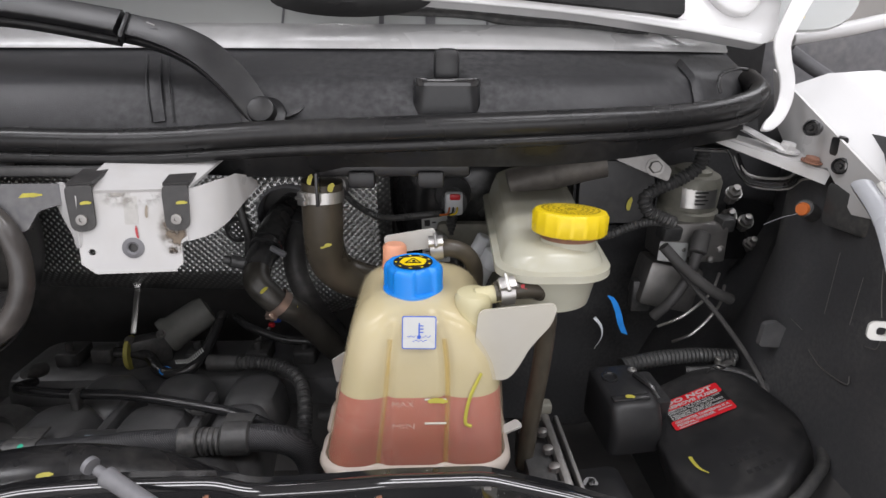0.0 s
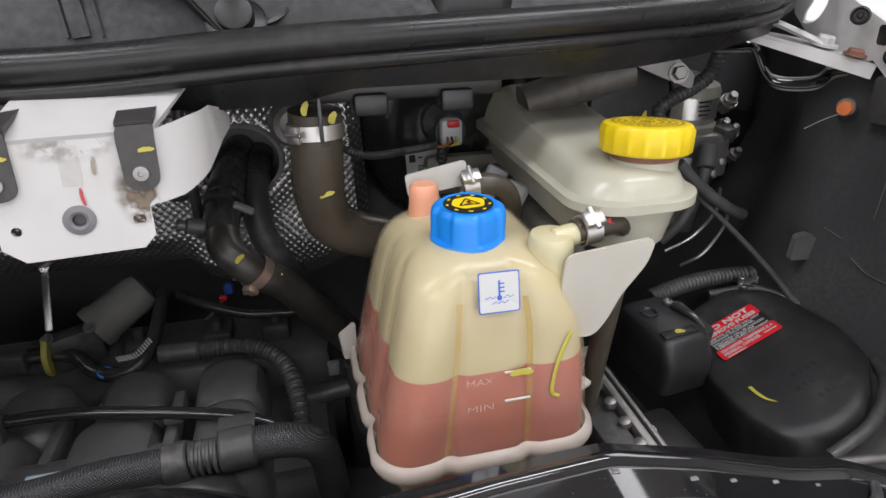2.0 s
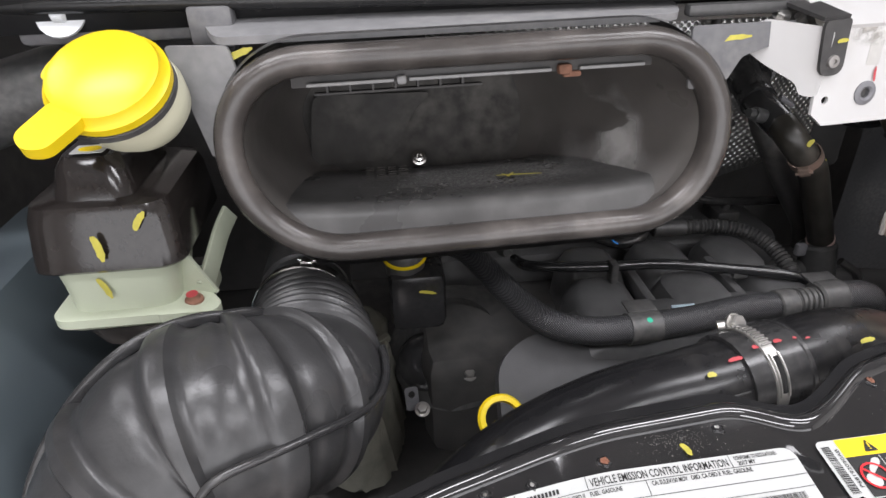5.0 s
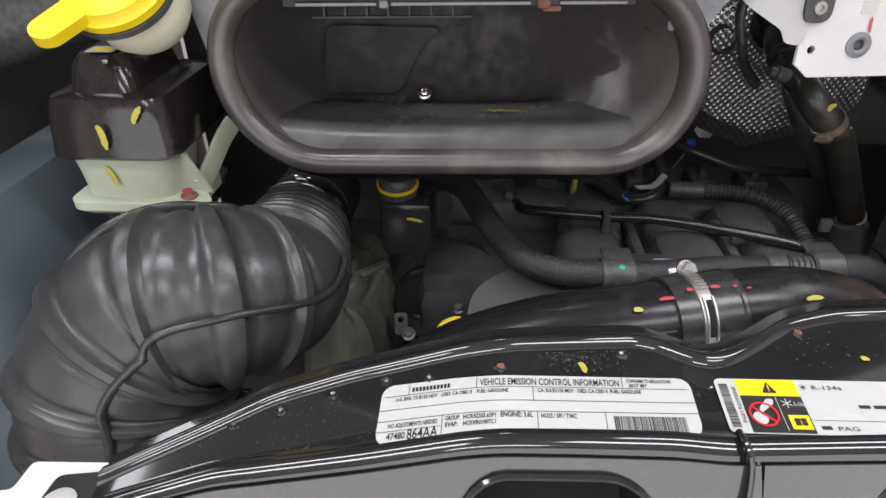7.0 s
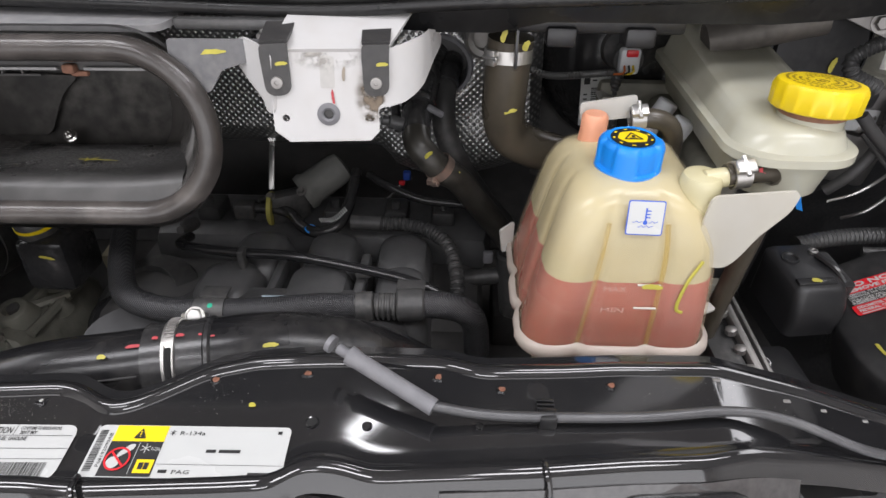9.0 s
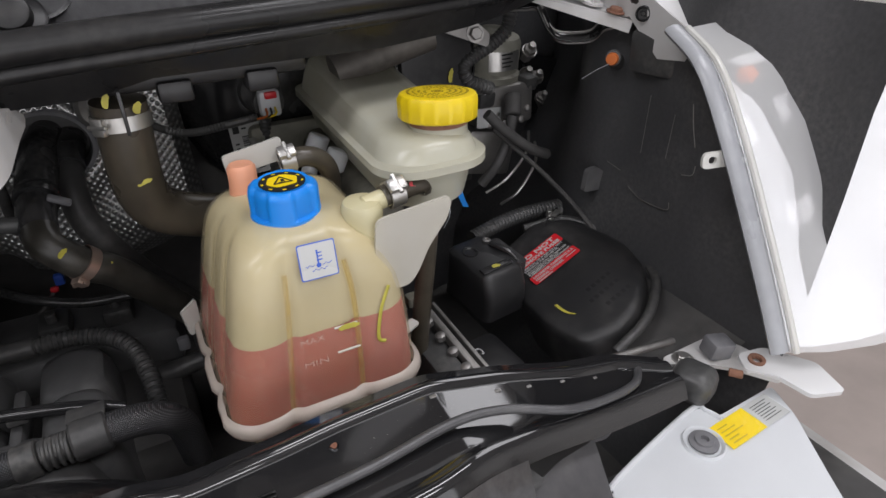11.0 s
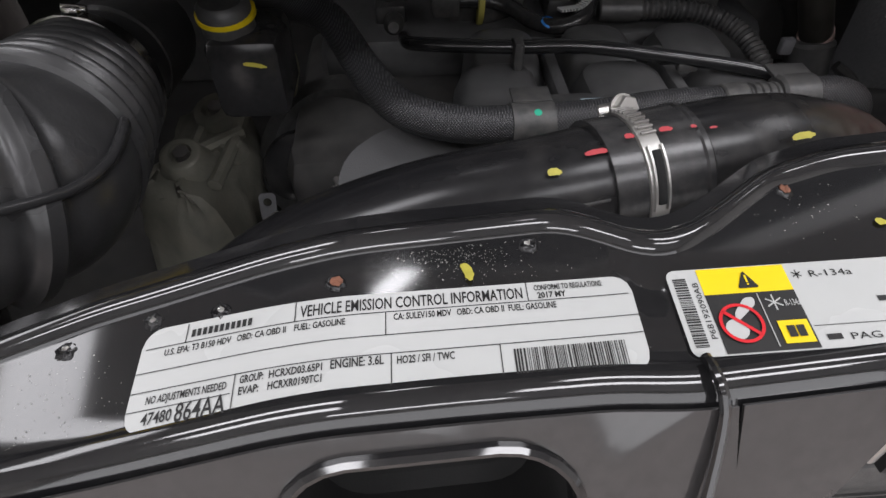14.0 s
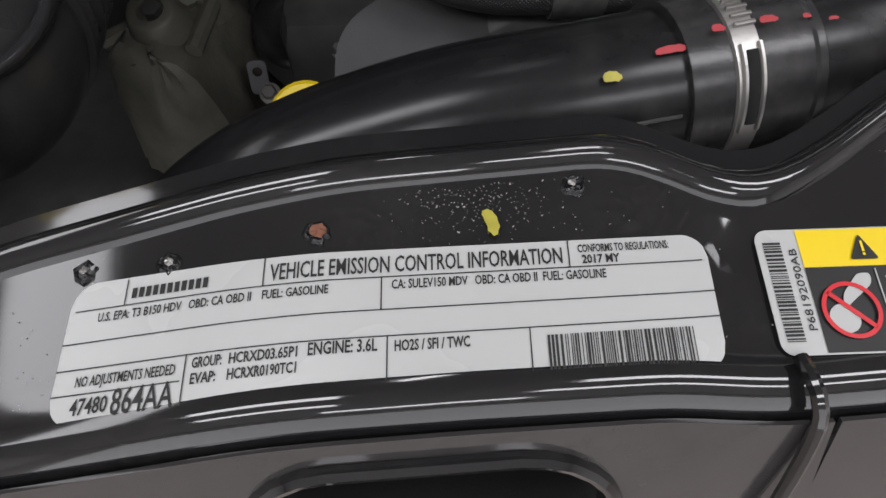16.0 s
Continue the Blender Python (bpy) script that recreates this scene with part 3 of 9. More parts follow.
    rust = [(-0.565, 0.349), (-0.36, 0.390), (-0.290, 0.398), (-0.189, 0.399), (-0.140, 0.390), (-0.056, 0.397)]
    # bare: the spots without rust, each given a painted glint
    bare = [(-0.611, 0.342), (-0.640, 0.342), (-0.675, 0.335), (-0.708, 0.325), (-0.738, 0.316), (-0.795, 0.294), (-0.483, 0.366)]
    for k, (x, y) in enumerate(rust + bare):
        p = panel_point(x, y)
        r = 0.0033
        rw = random.Random(60 + k)
        wob = [rw.uniform(0.82, 1.2) for _ in range(16)]
        lift = [rw.uniform(0.5, 1.5) for _ in range(16)]
        def crater(f, h, j):
            return p + Vector((r * f * wob[j] * math.cos(j * math.pi / 8), r * f * wob[j] * math.sin(j * math.pi / 8), h * lift[j] - 0.0003))
        part("weld_spot", loft([[crater(f, h, j) for j in range(16)] for f, h in ((1.35, 0.0), (1.15, 0.0011), (0.95, 0.0015), (0.75, 0.0007), (0.4, 0.0008), (0.08, 0.0010))]), WELD_RIM, e)
        if k < len(rust):
            part("rust_fleck", loft([[crater(f, h, j) + Vector((0.0004, 0.0003, 0.0004)) for j in range(16)] for f, h in ((0.78, 0.0009), (0.68, 0.0013), (0.3, 0.0013), (0.05, 0.0013))]), WELD, e, "rusty weld")
        else:
            # small steel-coloured fleck imitates the glint on the bubbled paint
            part("glint_fleck", loft([[crater(f, h, j) + Vector((-0.0005, 0.0006, 0.0003)) for j in range(16)] for f, h in ((0.42, 0.0009), (0.34, 0.0013), (0.05, 0.0013))]), STEEL, e, "painted glint")
    for x, y, s in ((0.085, 0.404, 0.006), (0.115, 0.402, 0.005), (0.15, 0.401, 0.005), (0.185, 0.398, 0.004), (0.03, 0.412, 0.006)):
        p = panel_point(x, y)
        part("slot", box(p, (s, s * 0.6, 0.0012), 0.0004), STEEL_D, e)
    part("rivet", lathe(panel_point(0.248, 0.399), (0, 0, 1), [(0.006, 0), (0.005, 0.002), (0, 0.003)], 16), STEEL, e)
    for x, y, r in ((-0.278, 0.356, 0.0052), (-0.238, 0.3545, 0.0038), (-0.157, 0.358, 0.003)):
        p = panel_point(x, y)
        part("hole_rim", lathe(p + Vector((0, 0, 0.0002)), (0, 0, 1), [(r, 0), (r, 0.0006), (r * 0.75, 0.0004), (r * 0.7, -0.0006)], 18), GLOSS, e)
        # flat black disc paints the shade inside the hole
        part("hole", lathe(p + Vector((0, 0, 0.0007)), (0, 0, 1), [(r * 0.75, 0), (0, 0.0)], 18), PAD_SHADE, e)
    def strewn(rng):
        for cx, cy, sx, sy, n in ((-0.675, 0.312, 0.025, 0.014, 200), (-0.74, 0.30, 0.035, 0.012, 110), (-0.515, 0.360, 0.013, 0.007, 420), (-0.36, 0.382, 0.03, 0.012, 90), (0.03, 0.395, 0.05, 0.012, 120), (-0.45, 0.33, 0.18, 0.03, 120)):
            for k in range(n):
                x, y = rng.gauss(cx, sx), rng.gauss(cy, sy)
                if soft_table(FRONT_Y, x) + 0.008 < y < soft_table(REAR_Y, x) - 0.024:
                    yield panel_point(x, y) + Vector((0, 0, 0.0002))
    grit(strewn, e, SPECK, 31)
    up = (0, -0.1, 1)
    for x, y, a, ln, w in ((-0.511, 0.352, (0.4, -1, 0), 0.010, 0.004), (-0.325, 0.368, (1, 0.3, 0), 0.005, 0.004)):
        mark(panel_point(x, y), a, up, ln, w, e)
    return e


front_panel()


def emission_label():
    e = thing("emission_label", (-0.545, 0.322, 1.145), "white rectangular emission sticker with black print and barcode", "label")
    # the sheet follows the panel's crown; text lies on its two flat stretches
    x0, x1 = -0.6415, -0.4440
    def edge(x):
        f = (x - x0) / (x1 - x0)
        return 0.2942 + 0.0112 * f, 0.3375 + 0.0104 * f
    rows = []
    n = 220
    for k in range(n + 1):
        x = x0 + (x1 - x0) * k / n
        lo, hi = edge(x)
        d = min(k, n - k) / n * (x1 - x0)
        rr = 0.008
        cut = rr - math.sqrt(max(0, rr * rr - (rr - d) ** 2)) if d < rr else 0
        rows.append([panel_point(x, lo + cut + (hi - lo - 2 * cut) * j / 6) + Vector((0, 0, 0.0012)) for j in range(7)])
    bm = loft(rows, cap=False, closed=False)
    part("sheet", bm, LABEL, e)
    W, Hh = 0.206, 0.042
    def put(u, v, lift=0.0016):
        x = x0 + u * (x1 - x0)
        lo, hi = edge(x)
        return panel_point(x, lo + v * (hi - lo)) + Vector((0, 0, lift))
    def bend(bm):
        for v in bm.verts:
            v.co = put(v.co.x / W, v.co.y / Hh)
        return bm
    def hline(u0, u1, v):
        n = 20
        return [(W * (u0 + (u1 - u0) * k / n), Hh * v - 0.00018, W * (u0 + (u1 - u0) * (k + 1) / n), Hh * v + 0.00018) for k in range(n)]
    L = hline(0.01, 0.99, 0.79) + hline(0.0, 1.0, 0.555) + hline(0.0, 1.0, 0.37) + hline(0.0, 0.20, 0.20)
    for u, v0, v1 in ((0.09, 0.79, 0.98), (0.31, 0.79, 1.0), (0.78, 0.79, 1.0), (0.49, 0.555, 0.79), (0.205, 0.0, 0.37), (0.50, 0.0, 0.37), (0.71, 0.0, 0.37)):
        L.append((W * u - 0.0002, Hh * v0, W * u + 0.0002, Hh * v1))
    part("ruling", bend(bars(L, Matrix())), BPAINT, e)
    part("maker_bar", bend(bars([(W * (0.10 + 0.0115 * k), Hh * 0.835, W * (0.108 + 0.0115 * k), Hh * 0.91) for k in range(11)], Matrix())), BPAINT, e)
    rows = (("VEHICLE EMISSION CONTROL INFORMATION", 0.32, 0.825, 0.0072, 0.45, 0.00009), ("CONFORMS TO REGULATIONS:", 0.795, 0.90, 0.0036, 0.145, 0.00007), ("2017 MY", 0.80, 0.815, 0.0038, 0.06, 0.0001),
            ("U.S. EPA: T3 B150 HDV   OBD: CA OBD II    FUEL: GASOLINE", 0.05, 0.695, 0.0038, 0.36, 0.00007), ("CA: SULEV150 MDV   OBD: CA OBD II  FUEL: GASOLINE", 0.505, 0.70, 0.0040, 0.33, 0.00007),
            ("NO ADJUSTMENTS NEEDED", 0.035, 0.25, 0.0042, 0.155, 0.00007), ("47480", 0.035, 0.065, 0.0064, 0.058, 0.0001), ("864AA", 0.098, 0.04, 0.0102, 0.095, 0.0001),
            ("GROUP:", 0.215, 0.275, 0.0042, 0.045, 0.00009), ("HCRXD03.65P1", 0.270, 0.275, 0.0042, 0.10, 0.00009), ("ENGINE: 3.6L", 0.385, 0.275, 0.0050, 0.10, 0.0001),
            ("EVAP:", 0.215, 0.17, 0.0042, 0.038, 0.00009), ("HCRXR0190TC1", 0.270, 0.17, 0.0042, 0.10, 0.00009), ("HO2S / SFI / TWC", 0.51, 0.265, 0.0044, 0.11, 0.00009))
    for s, u, v, size, w, bold in rows:
        part("print", bend(text(s, size, Matrix.Translation((W * u, Hh * v, 0)), W * w, "LEFT", bold)), BPAINT, e)
    rng = random.Random(5)
    bl, x = [], W * 0.735
    while x < W * 0.955:
        w = rng.choice((0.0003, 0.0005, 0.0008))
        bl.append((x, Hh * 0.06, x + w, Hh * 0.31))
        x += w + rng.choice((0.0003, 0.0004, 0.0007))
    part("barcode", bend(bars(bl, Matrix())), BPAINT, e)


def refrigerant_label():
    e = thing("refrigerant_label", (-0.354, 0.327, 1.146), "white, yellow and black air conditioning sticker with warning symbols", "label")
    a, b, c = panel_point(-0.4282, 0.3085), panel_point(-0.290, 0.310), panel_point(-0.4305, 0.3475)
    m = frame_at(a + Vector((0, 0, 0.0014)), b - a, c - a)
    W, Hh = 0.138, 0.040
    up = Matrix.Translation((0, 0, 0.0004))
    part("sheet", sheet(rounded(W / 2, Hh / 2, W / 2, Hh / 2, 0.004), [], 0.0003, m), LABEL, e)
    m = m @ Matrix.Translation((0, 0, 0.0006))
    part("black_field", bars([(0.013, 0.0005, 0.050, 0.027)], m), BPAINT, e)
    part("yellow_field", bars([(0.013, 0.027, 0.050, 0.0395)], m), LABEL_Y, e)
    part("yellow_square", bars([(0.037, 0.003, 0.049, 0.013)], m @ up), LABEL_Y, e)
    part("book_symbol", join(bars([(0.0395, 0.0055, 0.0427, 0.0105), (0.0433, 0.0055, 0.0465, 0.0105)], m @ up @ up)), BPAINT, e)
    tri = [(0.0275, 0.029), (0.0365, 0.029), (0.032, 0.0375)]
    part("warning_triangle", sheet(soften(tri, 0.0012), [], 0.0001, m @ up), BPAINT, e)
    part("exclamation", bars([(0.0316, 0.0315, 0.0324, 0.035), (0.0316, 0.0302, 0.0324, 0.031)], m @ up @ up), LABEL_Y, e)
    ring = sheet(circle(0.023, 0.013, 0.0088, 32), [circle(0.023, 0.013, 0.0075, 32)], 0.0001, m @ up @ up)
    bar = sheet([(0.0165, 0.0182), (0.0175, 0.0192), (0.0295, 0.0078), (0.0285, 0.0068)], [], 0.0001, m @ up @ up)
    part("ban_ring", join(ring, bar), LABEL_R, e)
    part("pale_symbol", join(sheet(circle(0.0205, 0.0105, 0.0045, 18), [], 0.0001, m @ up), sheet(soften([(0.021, 0.013), (0.0315, 0.021), (0.032, 0.0245), (0.028, 0.0245), (0.022, 0.018)], 0.0015), [], 0.0001, m @ up)), LABEL, e)
    part("rule", bars([(0.0338, 0.002, 0.0342, 0.026)], m @ up), LABEL, e)
    fl = join(*[moved(bars([(-0.0003, -0.0036, 0.0003, 0.0036)], Matrix()), m @ up @ Matrix.Translation((0.0395, 0.0215, 0)) @ pose(0, 0, 0, 0, 0, a)) for a in (0, 60, 120)])
    part("snowflake", fl, LABEL, e)
    part("print", text("R-134a", 0.0042, m @ up @ Matrix.Translation((0.0435, 0.0195, 0)), 0.0062), LABEL, e)
    part("print", text("R-134a", 0.0045, m @ Matrix.Translation((0.059, 0.0325, 0)), 0.018), BPAINT, e)
    part("print", text("PAG", 0.0042, m @ Matrix.Translation((0.063, 0.003, 0)), 0.012), BPAINT, e)
    part("print_bar", bars([(0.082, 0.019, 0.089, 0.0215), (0.091, 0.019, 0.106, 0.0215), (0.115, 0.003, 0.130, 0.0048), (0.054, 0.0035, 0.060, 0.006), (0.129, 0.034, 0.132, 0.0365)], m), BPAINT, e)
    part("snowflake", join(*[moved(bars([(-0.00025, -0.0022, 0.00025, 0.0022)], Matrix()), m @ Matrix.Translation((0.0542, 0.0342, 0)) @ pose(0, 0, 0, 0, 0, a)) for a in (0, 60, 120)]), BPAINT, e)
    part("rule", bars([(0.051, 0.0098, 0.1375, 0.0101)], m), BPAINT, e)
    rng = random.Random(3)
    bl, y = [], 0.004
    while y < 0.036:
        w = rng.choice((0.0003, 0.0005, 0.0008))
        bl.append((0.002, y, 0.0075, y + w))
        y += w + rng.choice((0.0003, 0.0005))
    part("barcode", bars(bl, m), BPAINT, e)
    part("print", text("P68192090AB", 0.0034, m @ Matrix.Translation((0.0118, 0.007, 0)) @ pose(0, 0, 0, 0, 0, 90), 0.026), BPAINT, e)


emission_label()
refrigerant_label()


def hood_latch():
    e = thing("hood_latch", (-0.29, 0.33, 1.04), "bonnet latch with pale coil springs on a black bracket", "latch")
    part("bracket", join(box((-0.29, 0.34, 1.03), (0.22, 0.004, 0.11), 0.001), box((-0.375, 0.32, 1.06), (0.07, 0.03, 0.05), 0.004), box((-0.31, 0.318, 1.075), (0.008, 0.04, 0.06), 0.002)), LATCH, e)
    for x, zs in ((-0.275, 1.043), (-0.219, 1.030)):
        part("spring", tube([(x + 0.011 * math.cos(0.7 * k), 0.315 + 0.011 * math.sin(0.7 * k), zs + 0.00085 * k) for k in range(73)], 0.0022, 290, 8), STEEL, e, "pale coil spring")
    for x in (-0.33,):
        part("pin", join(rod((x, 0.30, 1.065), (x, 0.30, 1.098), 0.005), lathe((x, 0.30, 1.098), (0, 0, 1), [(0, 0), (0.009, 0), (0.009, 0.004), (0, 0.005)], 16)), STEEL, e)
    part("lever", tube([(-0.29, 0.30, 1.08), (-0.26, 0.295, 1.085), (-0.235, 0.30, 1.07), (-0.225, 0.31, 1.05)], 0.004, 16, 8), STEEL_D, e)


hood_latch()


def prop_rod():
    e = thing("prop_rod", (-0.10, 0.365, 1.15), "grey bonnet prop rod with a plastic sleeve on the support", "prop rod")
    part("rod", tube([(-0.192, 0.360, 1.162), (-0.155, 0.360, 1.155), (-0.108, 0.362, 1.152), (-0.04, 0.366, 1.151), (0.03, 0.377, 1.148), (0.075, 0.374, 1.142), (0.125, 0.360, 1.130), (0.18, 0.368, 1.112), (0.215, 0.378, 1.104), (0.24, 0.40, 1.094)], 0.0038, 70, 10), mat("dark_prop_steel", (0.075, 0.075, 0.078), 0.35, 0.2, dust=0.15), e)
    part("sleeve", tube([(-0.254, 0.390, 1.180), (-0.222, 0.374, 1.171), (-0.190, 0.359, 1.1615)], lambda f, s: 0.0066 if f > 0.06 else 0.0075, 20, 14), GREY_PL, e)
    part("tip", join(rod((-0.263, 0.3945, 1.1825), (-0.254, 0.390, 1.180), 0.0040), lathe((-0.267, 0.3965, 1.1836), (-0.87, 0.43, 0.24), [(0, 0), (0.0068, 0), (0.0068, 0.004), (0, 0.005)], 14)), GREY_PL, e)
    part("clip", join(box((-0.108, 0.3625, 1.1495), (0.013, 0.011, 0.012), 0.002), *[box((-0.108, 0.3725 + 0.004 * k, 1.1475), (0.013, 0.0022, 0.005), 0.0008) for k in range(3)]), LATCH, e, "black rod clip")


prop_rod()


# ---- cowl, windscreen, bonnet and wings ----
def cowl():
    e = thing("cowl", (-0.3, 0.70, 1.40), "dusty grey-black plastic cowl below the windscreen", "cowl")
    xs = [-1.15 + 0.05 * k for k in range(32)]
    def back(x):
        return 0.10 * max(0, (x - 0.12) / 0.25) ** 2 if x > 0.12 else 0.0
    rings = []
    for x in xs:
        d = back(x)
        prof = [(0.640, 1.385), (0.644, 1.40), (0.651, 1.417), (0.668, 1.4395), (0.677, 1.4475), (0.690, 1.4525), (0.715, 1.4620), (0.735, 1.4695), (0.750, 1.476), (0.775, 1.492), (0.80, 1.499), (0.83, 1.499)]
        rings.append([(x, y + d, z + 0.004 * math.cos(x * 2)) for y, z in prof])
    part("face", loft(rings, cap=False, closed=False), COWL, e)
    up = [[(x, y + back(x), z + 0.004 * math.cos(x * 2)) for y, z in ((0.7485, 1.4785), (0.7490, 1.4815), (0.757, 1.4885), (0.772, 1.4965), (0.788, 1.5035), (0.800, 1.5075), (0.803, 1.505))] for x in xs]
    part("upper_strip", loft(up, cap=False, closed=False), mat("weathered_grey_strip", (0.58, 0.58, 0.58), 0.25, dust=0.2, scale=40, bump=0.05, big=4), e, "pale grey upper strip")
    for x, w in ((-0.306, 0.0022), (-0.297, 0.012), (-0.283, 0.0016)):
        part("seam_strip", strap_along([(x + q[0], q[1] - 0.0015, q[2] + 0.0055) for q in ((0.010, 0.646, 1.404), (0.006, 0.655, 1.424), (0.0, 0.672, 1.4445), (-0.006, 0.690, 1.453), (-0.020, 0.730, 1.4685))], w, 0.0018, (0, -0.75, 0.66), 30), COWL, e)
    part("end_step", loft([[(x, y + back(x) - 0.004, z + 0.004 * math.cos(x * 2) + 0.006 * (x > 0.288)) for y, z in ((0.652, 1.417), (0.669, 1.4395), (0.678, 1.4475), (0.690, 1.4525), (0.722, 1.4645))] for x in (0.284, 0.290, 0.30, 0.32, 0.345)], cap=False, closed=False), COWL, e)
    part("end_well", tube([(0.318, 0.708, 1.437), (0.316, 0.712, 1.447), (0.322, 0.722, 1.456), (0.335, 0.732, 1.461), (0.352, 0.742, 1.463), (0.366, 0.748, 1.462)], 0.0022, 30, 8), PLASTIC_S, e, "moulded well at the cowl's end")
    part("end_panel", box((0.36, 0.94, 1.465), (0.25, 0.02, 0.13), 0.006), COWL, e)
    rings = []
    for x in xs:
        if x > 0.38:
            continue
        d = back(x)
        prof = [(0.628, 1.402), (0.622, 1.396), (0.624, 1.366), (0.634, 1.345), (0.70, 1.345), (0.70, 1.39)]
        lift = lerp_table([(-0.36, 0.012), (-0.22, 0.0), (-0.125, 0.0), (-0.115, 0.010), (0.10, 0.011), (0.22, 0.020), (0.33, 0.030)], x)
        rings.append([(x, y + d, z + (0.010 if z < 1.38 else 0) + lift * (z < 1.38)) for y, z in prof])
    part("lower_lip", loft(rings, cap=False, closed=False), SEAL, e)
    # stepped drain box and small lugs under the lip
    part("drain_box", box((-0.10, 0.672, 1.362), (0.26, 0.05, 0.020), 0.004), LATCH, e)
    part("spout_fin", box((-0.128, 0.624, 1.345), (0.003, 0.02, 0.035), 0.001), PLASTIC_S, e)
    for x in (-0.085, -0.012):
        part("lug", box((x, 0.655, 1.350), (0.028, 0.03, 0.018), 0.003), LATCH, e)
    part("scuff", bars([(-0.010, -0.0006, 0.010, 0.0006)], frame_at((-0.09, 0.6215, 1.383), (1, 0, 0.03), (0, 0, 1))), STEEL, e)
    return e


def cowl_seal():
    pts = [(-1.15, 0.64, 1.408), (-0.8, 0.625, 1.403), (-0.45, 0.616, 1.396), (-0.30, 0.615, 1.394), (-0.16, 0.616, 1.402), (0.0, 0.618, 1.408), (0.12, 0.628, 1.412), (0.24, 0.65, 1.416), (0.33, 0.69, 1.424), (0.375, 0.73, 1.436), (0.385, 0.78, 1.45)]
    e = thing("cowl_seal", (-0.3, 0.615, 1.39), "thick black rubber bonnet seal along the cowl edge", "rubber seal")
    part("bulb", tube(pts, 0.0125, 110, 16), SEAL, e)
    part("lip", tube([(x, y - 0.002, z - 0.0165) for x, y, z in pts], 0.0065, 110, 12), SEAL, e)


def wiper():
    e = thing("wiper_arm", (-0.19, 0.64, 1.42), "black wiper arm with a round pivot cap on the cowl", "wiper")
    WIPER = mat("wiper_black_paint", (0.010, 0.010, 0.011), 0.36, dust=0.1, scale=90, bump=0.08, spec=0.4)
    face = (0.0, -0.82, 0.57)
    path = [(-0.178, 0.631, 1.412), (-0.191, 0.634, 1.432), (-0.209, 0.640, 1.454), (-0.234, 0.646, 1.4755), (-0.262, 0.653, 1.4895), (-0.290, 0.659, 1.4975), (-0.318, 0.664, 1.5035)]
    under = [(x - 0.002, y + 0.009, z - 0.007) for x, y, z in path]
    part("arm", strap_along(path, lambda f: 0.0215 + 0.0085 * math.sin(math.pi * min(1.0, 0.1 + f)) + 0.003 * f, 0.0045, face, 60, 0.2), WIPER, e)
    part("arm_flange", strap_along(under, lambda f: 0.0190 + 0.0085 * math.sin(math.pi * min(1.0, 0.1 + f)) + 0.003 * f, 0.011, face, 60, 0.2), WIPER, e)
    far = [(-0.322, 0.664, 1.5045), (-0.391, 0.674, 1.516), (-0.449, 0.680, 1.523), (-0.60, 0.70, 1.534)]
    part("arm_end", strap_along(far, lambda f: 0.026 - 0.002 * f, 0.010, face, 40, 0.2), WIPER, e)
    part("arm_flange", strap_along([(x, y + 0.006, z - 0.011) for x, y, z in far], lambda f: 0.024 - 0.002 * f, 0.010, face, 40, 0.2), WIPER, e)
    part("knuckle", box((-0.316, 0.662, 1.500), (0.0045, 0.012, 0.030), 0.0015, pose(0, 0, 0, -34, 10, 0)), LATCH, e)
    part("scuff", box((-0.288, 0.6555, 1.5035), (0.008, 0.001, 0.0012), 0.0003, pose(0, 0, 0, -34, 22, 0)), STEEL_D, e, "bare scuff")
    part("pivot_cap", lathe((-0.181, 0.648, 1.414), (0, -0.88, 0.47), [(0.0, 0), (0.0140, 0), (0.0140, 0.019), (0.0130, 0.0225), (0.011, 0.0235), (0, 0.0238)], 28), WIPER, e)
    part("pivot_boss", lathe((-0.181, 0.646, 1.412), (0, -0.75, 0.66), [(0.0, 0), (0.0225, 0), (0.0225, 0.008), (0.020, 0.010), (0, 0.010)], 28), WIPER, e)
    part("pivot_ring", lathe((-0.172, 0.668, 1.430), (0, -0.55, 0.83), [(0.033, 0), (0.0345, 0.003), (0.032, 0.004), (0.030, 0.0)], 36), WIPER, e)


def washer_box():
    NOZZLE = mat("moulded_black_plastic", (0.010, 0.010, 0.011), 0.36, dust=0.05, scale=160)
    e = thing("washer_nozzle", (0.0, 0.65, 1.42), "black plastic washer nozzle block on the cowl", "washer nozzle")
    part("block", loft([[(x, y, z) for x, y in rounded(0.005, 0.687, 0.0345 * s + 0.004 * (z < 1.43), 0.040, 0.016)] for z, s in ((1.40, 1.05), (1.435, 1.02), (1.446, 1.0), (1.4475, 0.96))]), NOZZLE, e)
    part("rim", loft([[(x, y, z) for x, y in rounded(0.005, 0.687, 0.0352 * s, 0.0402 * s, 0.016)] for z, s in ((1.446, 1.0), (1.4525, 1.0), (1.4535, 0.985), (1.4525, 0.96), (1.446, 0.955))], cap=False), GLOSS, e)
    part("nozzle_stem", box((0.005, 0.680, 1.462), (0.027, 0.026, 0.042), 0.007), NOZZLE, e)


